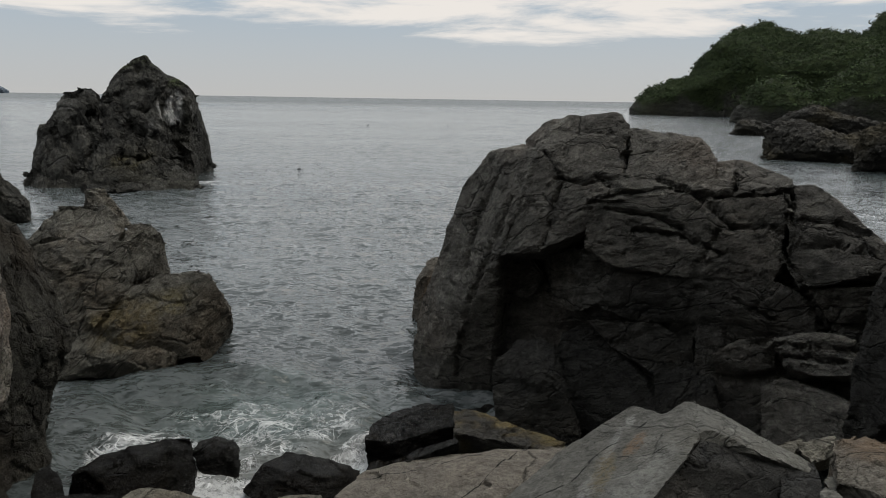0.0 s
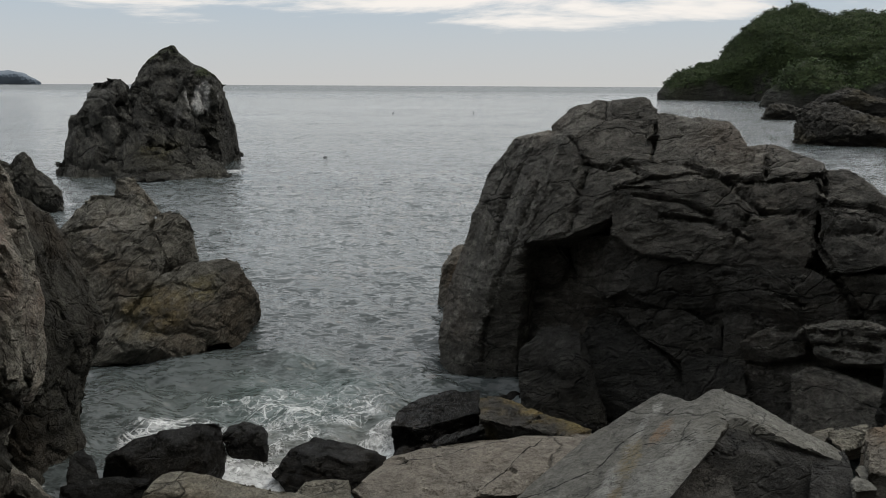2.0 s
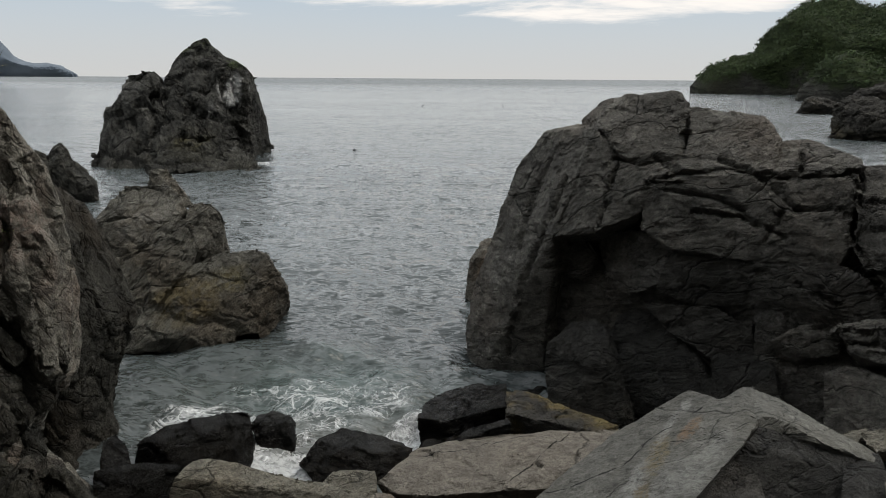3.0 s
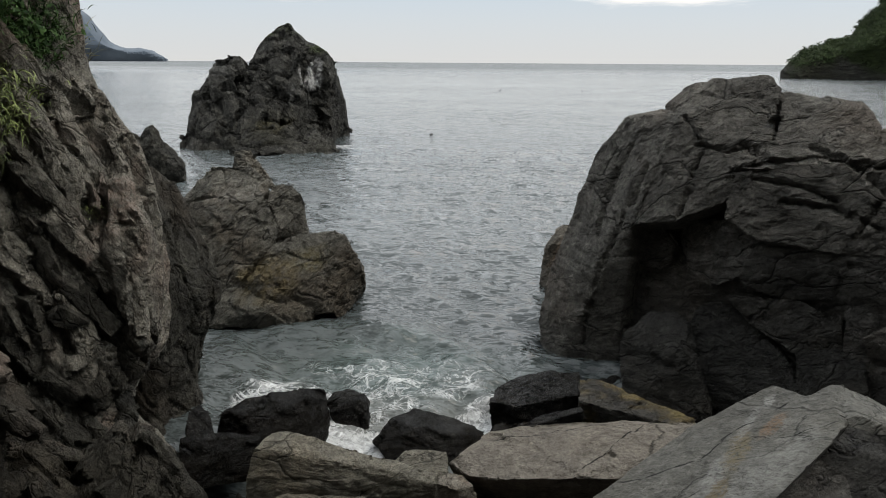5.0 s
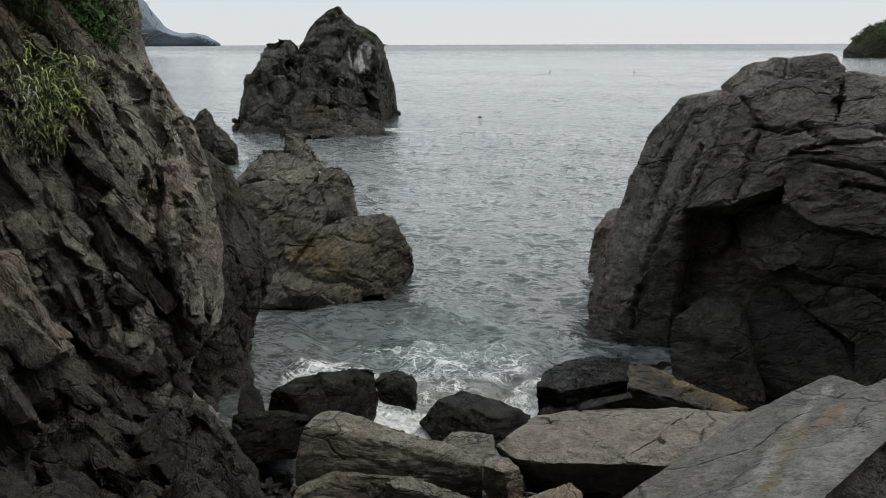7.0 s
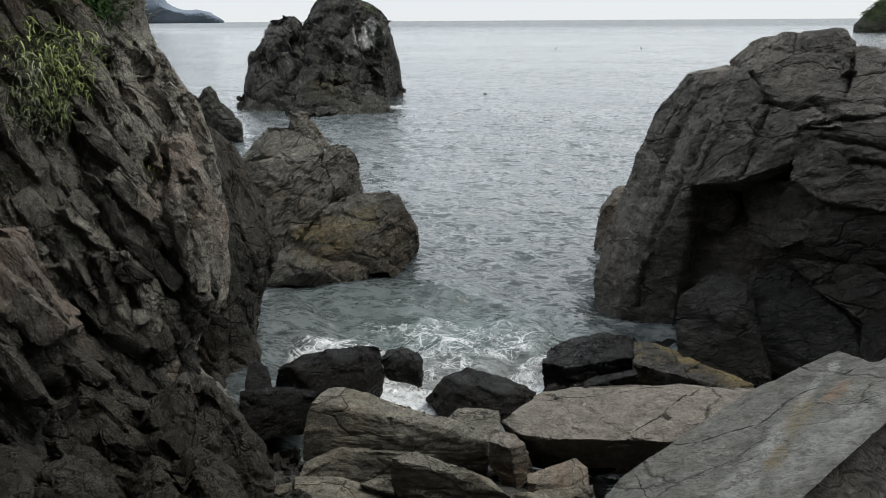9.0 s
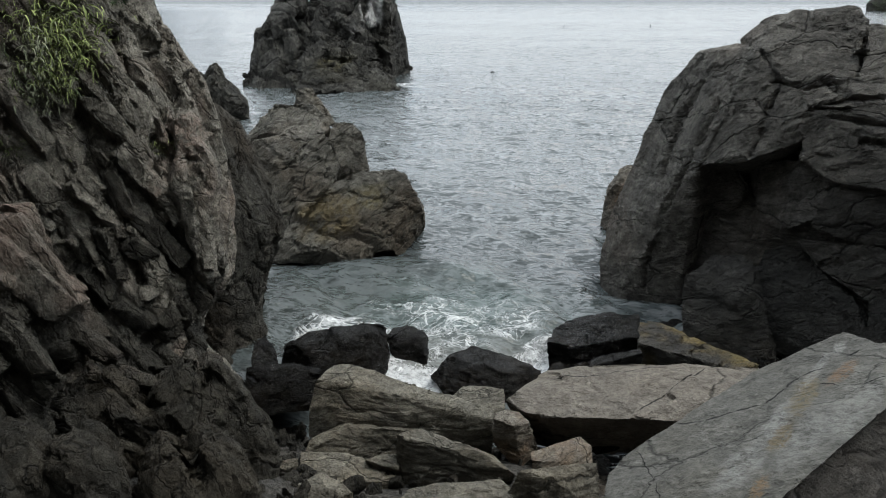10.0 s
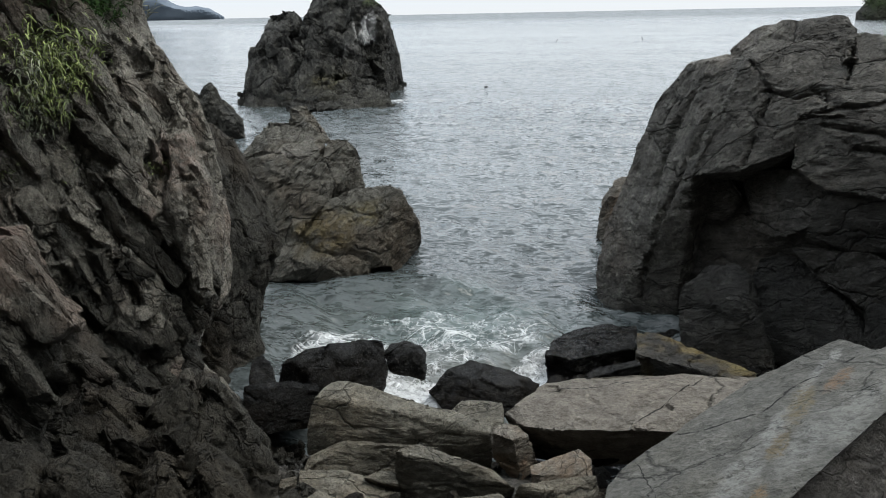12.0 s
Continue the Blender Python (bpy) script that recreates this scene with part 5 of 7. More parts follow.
part_rock("cliff", [
    ("far_buttress", lobe((-5.56, 9.26), -31, 10, [(-1.42, -1.36), (-0.91, 3.43), (-0.55, 3.58), (-0.14, 3.29), (0.07, 2.89), (0.34, 2.19), (0.43, 1.79), (0.29, 1.41), (0.11, 0.80), (-0.02, 0.28), (0.13, -0.29), (0.23, -0.58), (0.01, -1.59)], 0.9, 3.0, 0.6)),
    ("main_face", lobe((-4.49, 5.75), -30, 15, [(-2.57, 0.13), (-2.18, 6.19), (-0.59, 6.78), (-0.03, 5.80), (-0.01, 5.12), (0.04, 4.95), (0.20, 4.78), (0.26, 4.54), (0.42, 4.36), (0.51, 4.00), (0.58, 3.34), (0.59, 2.61), (0.58, 2.24), (0.34, 1.90), (0.19, 1.54), (0.42, 1.20), (0.74, 0.71), (0.97, 0.16), (0.97, -0.49)], 0.6, 3.0, 0.6)),
    ("rib", lobe((-4.37, 5.59), -34, 17, [(-0.61, 4.16), (-0.35, 4.32), (0.02, 4.25), (0.02, 3.66), (-0.05, 3.02), (-0.22, 2.62), (-0.41, 2.62), (-0.56, 3.18), (-0.58, 3.70)], 0.5, 0.8, 0.35)),
    ("rib", lobe((-3.81, 5.87), -28, 15, [(-0.60, 4.22), (-0.28, 4.04), (-0.10, 3.39), (-0.09, 2.68), (-0.06, 2.32), (-0.33, 2.10), (-0.56, 2.72), (-0.66, 3.25)], 0.55, 0.8, 0.35)),
    ("near_buttress", lobe((-4.46, 4.31), -38, 2, [(-1.33, 0.87), (-0.73, 3.90), (-0.50, 3.67), (-0.18, 3.39), (-0.02, 3.45), (0.06, 3.12), (0.17, 2.82), (0.28, 2.51), (0.30, 2.09), (0.12, 1.71), (0.10, 1.28), (0.02, 0.43)], 0.6, 1.5, 0.4)),
    ("foot", lobe((-3.76, 4.81), -30, 2, [(-2.41, -0.19), (-1.95, 1.70), (-1.34, 1.92), (-1.06, 2.03), (-0.67, 2.03), (-0.44, 1.79), (-0.17, 1.75), (0.14, 1.95), (0.36, 1.84), (0.61, 1.37), (0.77, 0.96), (0.77, 0.47), (0.68, -0.98)], 0.4, 1.2, 0.4)),
    ("foot_boulder", lobe((-3.48, 3.73), -43, -4, [(-1.32, 1.03), (-0.97, 2.31), (-0.70, 2.33), (-0.47, 2.14), (-0.43, 1.84), (-0.59, 0.65)], 0.4, 0.8, 0.3)),
    ("foot_boulder", lobe((-3.01, 3.99), -37, -4, [(-1.18, 0.69), (-0.90, 2.13), (-0.81, 2.20), (-0.59, 2.00), (-0.47, 1.72), (-0.60, 0.44)], 0.4, 0.8, 0.3)),
    ("foot_boulder", lobe((-2.89, 4.44), -33, -4, [(-1.08, 0.11), (-0.79, 1.61), (-0.53, 1.72), (-0.25, 1.70), (-0.06, 1.44), (-0.00, 1.03), (-0.15, -0.20)], 0.4, 0.8, 0.3)),
], 0.07, 51, [("scoop", (0.55, 0.45, 1.6), 0.12, (0, -33, 0)), ("cut", CLIFF_CRACKS, 0.16, 0.05), ("scoop", (0.28, 0.24, 0.8), 0.07, (0, -35, 0)), ("cleft", (0.5, 0.45, 1.6), 0.07, (0, -34, 0)), ("plane", (0.2, 0.18, 0.5), 0.6, (0, -32, 0)), ("ridge", (0.10, 0.10, 0.4), 0.014, (0, -30, 0))],
    # Lower masses and the far buttress get their shade from the darkened copies.
    rock_cliff, "steep fractured grey-brown cliff rising beside the inlet", "cliff", floor=-0.4, tidal=rock_tidal_shaded, special={"foot": rock_base_shaded, "foot_boulder": rock_base_shaded, "far_buttress": rock_foot_shaded, "near_buttress": rock_mid_shaded})

def cliff_ribs(cliff, count, seed):
    """Long broken ribs of rock that stand out of the cliff and follow its layers."""
    rng = np.random.default_rng(seed)
    spots, ways = [], []
    for face in [o.data for o in cliff.children if o.name.split(".")[0] in ("main_face", "near_buttress", "foot")]:
        co, no = np.empty(len(face.vertices) * 3, np.float32), np.empty(len(face.vertices) * 3, np.float32)
        face.vertices.foreach_get("co", co)
        face.vertices.foreach_get("normal", no)
        spots.append(co.reshape(-1, 3)), ways.append(no.reshape(-1, 3))
    co, no = np.concatenate(spots), np.concatenate(ways)
    keep = co[(no @ np.array((0.6, -0.75, 0.1)) > 0.35) & (co[:, 2] > 0.5) & (co[:, 2] < 6.2) & (co[:, 0] > -6.6) & (co[:, 0] < -co[:, 1] * np.where(co[:, 2] > 3.2, 0.745, 0.66))]
    out = np.array((0.72, -0.62, 0.30))
    out /= np.linalg.norm(out)
    flat = np.cross((0, 0, 1), out)
    flat /= np.linalg.norm(flat)
    for n in range(count):
        at = keep[rng.integers(len(keep))].astype(float)
        lean = radians(rng.normal(24, 9))
        along = flat * math.sin(lean) - np.array((0, 0, 1)) * math.cos(lean)
        along -= out * (along @ out)
        along /= np.linalg.norm(along)
        face_way = out + 0.28 * rng.normal(size=3)
        face_way -= along * (face_way @ along)
        face_way /= np.linalg.norm(face_way)
        side = np.cross(face_way, along)
        low = 1.0 if at[2] > 2.2 else 0.6
        length, width, proud = rng.uniform(0.3, 1.0) * low, rng.uniform(0.09, 0.27), rng.uniform(0.02, 0.12)
        corners = []
        for u, w in ((-1, -1), (-1, 1), (1, -1), (1, 1), (0.1, -1.25), (-0.2, 1.2)):
            corners.append(at + along * u * length * 0.5 * rng.uniform(0.85, 1.15) + side * w * width * 0.5 * rng.uniform(0.8, 1.3) - face_way * 0.22)
        for u, w in ((-1, -1), (-1, 1), (1, -1), (1, 1), (0.2, 0.9), (-0.1, -0.9)):
            corners.append(at + along * u * length * 0.5 * rng.uniform(0.45, 0.95) + side * w * width * 0.5 * rng.uniform(0.35, 0.95) + face_way * proud * rng.uniform(0.5, 1.3))
        edge = [q[0] + q[1] * np.interp(q[2], [2.6, 3.4, 3.9, 4.45, 4.7, 6.0], [0.64, 0.665, 0.69, 0.73, 0.77, 0.86]) for q in corners]
        if max(edge) > 0:
            continue
        # Lower ribs take darker copies, so painted shade deepens down the cliff.
        rock_thing("rib", [block(corners, 0.01)], 0.085, 400 + n, [("plane", (0.2, 0.18, 0.5), 0.4, (0, -33, 0)), ("scoop", (0.12, 0.11, 0.3), 0.02, (0, -33, 0)), ("ridge", (0.08, 0.08, 0.25), 0.01, (0, -30, 0))], rock_cliff if at[2] > 2.9 else rock_mid_shaded if at[2] > 1.7 else rock_foot_shaded, "", split=1, parent=cliff)


cliff_ribs(bpy.data.objects["cliff"], 330, 77)

# ---------- wall of rock beyond the boulder's end ----------
rock_thing("shore_rock", [lobe((4.68, 7.21), 33, 12, [(-0.40, 1.30), (-0.40, 1.75), (-0.41, 2.26), (-0.34, 2.78), (-0.28, 3.29), (0.01, 3.82), (0.57, 4.00), (1.04, 1.69)], 0.6, 1.6, 0.6)], 0.07, 55,
    [("scoop", (0.6, 0.6, 1.6), 0.2, (0, 8, 0)), ("plane", (0.35, 0.35, 1.0), 0.8, (0, 8, 0)), ("ridge", (0.3, 0.3, 0.7), 0.06, (0, 8, 0))], rock_tidal_shaded, "upright brown rock beside the huge boulder", group="shore rocks", split=1)

# ---------- wet rocks at the water's edge ----------
WET = [("scoop", (0.5, 0.45, 0.4), 0.05, (0, 15, 20)), ("plane", (0.3, 0.26, 0.2), 0.5, (0, 15, 20)), ("scoop", (0.2, 0.18, 0.12), 0.025, (0, 15, 20)), ("cleft", (0.45, 0.4, 0.3), 0.025, (0, 12, 20)), ("ridge", (0.2, 0.2, 0.1), 0.015, (0, 15, 0))]
for n, corners in enumerate([
    [(-4.55, 8.02, 0.27), (-4.47, 8.01, 0.53), (-4.33, 8.14, 0.62), (-4.07, 8.38, 0.67), (-3.72, 8.65, 0.67), (-3.52, 8.79, 0.67), (-3.37, 8.90, 0.58), (-3.47, 8.43, 0.65), (-4.16, 7.95, 0.63), (-3.29, 8.24, 0.38), (-3.89, 7.86, 0.44), (-3.29, 8.77, 0.42), (-3.27, 8.51, 0.27), (-4.45, 7.85, -0.05), (-3.84, 7.71, 0.11), (-3.25, 8.09, -0.01), (-3.24, 8.63, -0.04), (-4.80, 9.02, 0.11), (-3.68, 9.64, 0.05), (-4.73, 8.83, -0.17), (-3.51, 9.38, -0.28)],
    [(-2.58, 8.58, 0.06), (-2.49, 8.66, 0.20), (-2.32, 8.81, 0.35), (-2.09, 8.92, 0.42), (-1.84, 8.92, 0.37), (-1.52, 8.83, 0.30), (-1.11, 8.69, 0.31), (-1.11, 8.54, 0.28), (-1.59, 8.41, 0.39), (-2.07, 8.51, 0.36), (-2.14, 8.19, 0.10), (-1.48, 8.23, 0.14), (-2.39, 8.38, 0.06), (-2.10, 8.04, -0.14), (-1.44, 8.08, -0.06), (-1.00, 8.45, 0.13), (-2.34, 9.63, -0.11), (-1.29, 9.42, -0.09), (-2.67, 9.24, -0.47)],
    [(-3.44, 9.14, 0.29), (-3.38, 9.32, 0.35), (-3.22, 9.48, 0.35), (-2.99, 9.51, 0.29), (-2.87, 9.39, 0.20), (-2.98, 9.14, 0.35), (-3.21, 9.06, 0.25), (-3.26, 8.94, -0.02), (-2.80, 9.09, -0.04), (-3.47, 9.82, -0.01), (-3.10, 9.94, -0.12)],
    [(-0.97, 8.71, 0.41), (-0.87, 8.77, 0.43), (-0.73, 8.68, 0.44), (-0.72, 8.48, 0.40), (-0.98, 8.50, 0.36), (-0.93, 8.46, 0.21), (-0.71, 8.43, 0.26), (-0.90, 9.16, 0.10)],
    [(-4.80, 7.88, 0.65), (-4.75, 8.02, 0.67), (-4.56, 7.90, 0.57), (-4.43, 7.74, 0.43), (-4.49, 7.59, 0.40), (-4.61, 7.52, 0.44), (-4.75, 7.67, 0.59), (-4.40, 7.53, 0.13), (-4.64, 7.39, 0.18), (-5.16, 8.47, 0.14), (-4.82, 8.32, -0.01)],
]):
    rock_thing("wet_rock", [block(corners, 0.02)], 0.045, 61 + n, WET, rock_wet, "wet black rock washed by the surf", group="wet rocks in the surf", split=1, floor=-0.5)
for n, spec in enumerate([
    ((-0.18, 10.60), -1, 30, [(0.43, -0.52), (0.73, 0.03), (1.21, 0.15), (2.02, 0.07), (2.57, -0.10), (2.73, -0.49)], 0.4, 0.8, 0.3),
    ((-1.19, 11.34), -6, 25, [(1.40, -0.29), (1.58, -0.05), (1.93, 0.02), (2.29, -0.18), (2.39, -0.40)], 0.3, 0.6, 0.25),
]):
    rock_thing("wet_rock", [lobe(*spec)], 0.05, 67 + n, WET, rock_wet, "wet black rock washed by the surf", group="wet rocks in the surf", split=1, floor=-0.5)

def dropped(tops, away):
    return [*tops, *[tuple(c + d for c, d in zip(t, away)) for t in tops]]


rock_ochre = rock("ochre_rock", (0.012, 0.011, 0.010), (0.05, 0.045, 0.035), (0.13, 0.095, 0.03), 0.5, (0, 15, 0), rough=0.55, wet=0.1,
                  stains=[((0.21, 0.155, 0.055), (0.59, 9.73, 0.61), (0.35, 0.35, 0.12), 0, 0.65), ((0.21, 0.155, 0.055), (0.90, 9.36, 0.68), (0.35, 0.35, 0.12), 0, 0.65), ((0.2, 0.155, 0.06), (1.19, 9.02, 0.71), (0.35, 0.35, 0.12), 0, 0.65), ((0.19, 0.15, 0.06), (1.40, 8.74, 0.75), (0.3, 0.3, 0.1), 0, 0.85)])
part_rock("wet_rock", [
    ("flat_block", block(dropped([(-1.08, 9.14, 0.51), (-1.05, 9.64, 0.49), (-0.87, 10.06, 0.48), (-0.41, 10.49, 0.46), (0.09, 10.40, 0.49), (0.17, 9.50, 0.60), (-0.69, 9.07, 0.52)], (0.0, 0.12, -0.95)), 0.02)),
    ("ochre_ridge", block(dropped([(0.10, 9.90, 0.62), (0.33, 9.99, 0.60), (0.71, 9.67, 0.60), (1.50, 8.57, 0.82), (1.23, 8.41, 0.78), (0.11, 9.10, 0.66)], (0.0, 0.15, -0.8)), 0.02)),
    ("lip", block(dropped([(-0.72, 8.72, 0.44), (0.12, 9.00, 0.63), (0.16, 8.85, 0.65), (-0.50, 8.59, 0.50)], (0.0, 0.1, -0.4)), 0.015)),
], 0.045, 64, WET, rock_wet, "wet black block of rock with an ochre weed ridge", "rock", "wet rocks in the surf", floor=-0.5, tidal=rock_ochre, second_parts=("ochre_ridge",))

# ---------- blocks on the shore ----------
BLOCK = [("soft", (0.5, 0.5, 0.3), 0.012, (12, 6, 20)), ("plane", (0.3, 0.26, 0.16), 0.4, (12, 6, 20)), ("scoop", (0.3, 0.26, 0.14), 0.012, (12, 6, 20)), ("strata", (1, 1, 0.11), 0.012, (12, 6, 0)), ("cleft", (0.7, 0.7, 0.25), 0.012, (12, 6, 0)), ("ridge", (0.2, 0.2, 0.06), 0.007, (10, 6, 0))]
rock_thing("rock_slab", [block(dropped([(-1.23, 6.79, 0.92), (-0.87, 7.45, 0.99), (-0.13, 7.70, 1.05), (1.33, 7.58, 1.27), (1.58, 6.82, 1.43), (0.53, 6.38, 1.20), (-0.50, 6.38, 1.08), (-0.97, 6.53, 0.96)], (0.1, 0.35, -0.6)), 0.02)],
    0.04, 71, [("soft", (0.6, 0.6, 0.6), 0.03, (0, 0, 0)), ("plane", (0.5, 0.5, 0.3), 0.4, (0, 8, 0)), ("ridge", (0.25, 0.25, 0.1), 0.012, (0, 8, 0))], rock_slab, "broad flat tan rock slab lying on the shore", group="shore rocks", split=1)
WEDGE = [("soft", (0.6, 0.6, 0.6), 0.018, (0, 0, 0)), ("ridge", (0.25, 0.25, 0.10), 0.009, (0, 20, 0)), ("soft", (0.06, 0.06, 0.06), 0.005, (0, 0, 0))]
part_rock("rock_wedge", [
    ("face_slab", joined(block([(0.37, 4.70, 2.20), (0.91, 5.37, 2.32), (1.21, 5.57, 2.41), (1.41, 5.69, 2.48), (1.50, 5.76, 2.50), (1.57, 5.76, 2.53), (1.67, 5.41, 2.63), (1.67, 5.33, 2.64), (-0.08, 3.69, 2.17), (-0.07, 4.06, 2.12), (0.05, 4.34, 2.12), (0.71, 3.50, 2.55), (0.57, 3.16, 2.55), (-0.06, 3.15, 2.27), (1.59, 4.46, 2.75), (1.40, 4.31, 2.70), (1.19, 4.13, 2.64), (0.08, 4.65, 1.52), (0.73, 5.65, 1.53), (1.40, 6.10, 1.86), (1.75, 6.00, 1.95), (0.09, 4.04, 1.64), (1.50, 5.00, 2.00)], 0.02), block([(1.67, 5.33, 2.64), (1.76, 5.36, 2.68), (1.88, 5.46, 2.71), (1.99, 5.53, 2.68), (1.68, 4.65, 2.76), (1.59, 4.46, 2.75), (1.42, 4.64, 2.65), (1.51, 5.19, 2.60), (1.87, 4.96, 2.72), (1.75, 6.00, 1.95), (1.90, 6.00, 2.00), (1.60, 5.00, 2.10)], 0.02))),
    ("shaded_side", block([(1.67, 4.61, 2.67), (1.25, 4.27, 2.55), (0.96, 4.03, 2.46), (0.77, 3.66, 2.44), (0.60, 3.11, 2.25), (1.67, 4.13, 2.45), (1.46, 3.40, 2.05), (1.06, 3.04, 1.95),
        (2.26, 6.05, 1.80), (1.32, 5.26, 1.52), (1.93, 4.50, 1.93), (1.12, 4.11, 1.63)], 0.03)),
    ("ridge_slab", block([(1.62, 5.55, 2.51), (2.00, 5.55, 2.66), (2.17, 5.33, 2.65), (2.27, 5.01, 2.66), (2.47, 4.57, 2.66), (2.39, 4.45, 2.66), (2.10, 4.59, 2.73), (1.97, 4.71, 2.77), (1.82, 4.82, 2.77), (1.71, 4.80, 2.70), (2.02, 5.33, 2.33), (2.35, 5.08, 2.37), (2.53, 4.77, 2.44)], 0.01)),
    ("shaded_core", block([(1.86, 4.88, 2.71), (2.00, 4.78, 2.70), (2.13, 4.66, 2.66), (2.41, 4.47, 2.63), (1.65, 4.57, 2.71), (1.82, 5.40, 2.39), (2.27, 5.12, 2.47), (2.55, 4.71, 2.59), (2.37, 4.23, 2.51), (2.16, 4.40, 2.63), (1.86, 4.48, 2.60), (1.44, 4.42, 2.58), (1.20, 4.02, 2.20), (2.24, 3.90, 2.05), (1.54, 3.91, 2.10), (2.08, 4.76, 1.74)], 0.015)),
    ("end_block", block([(2.28, 4.56, 2.64), (2.47, 4.57, 2.66), (2.41, 4.33, 2.62), (2.27, 4.00, 2.54), (2.02, 4.02, 2.52), (2.15, 4.29, 2.63), (2.37, 4.40, 2.08), (2.63, 4.83, 2.25)], 0.01)),
# Side, core and end block use darker rock, so their shade is painted in.
], 0.04, 73, WEDGE, rock_near, "pale grey wedge of schist with a white and rust-brown vein", "rock", "shore rocks", tidal=rock_tidal_shaded, second_parts=("shaded_core", "end_block"), special={"shaded_side": rock_shade})
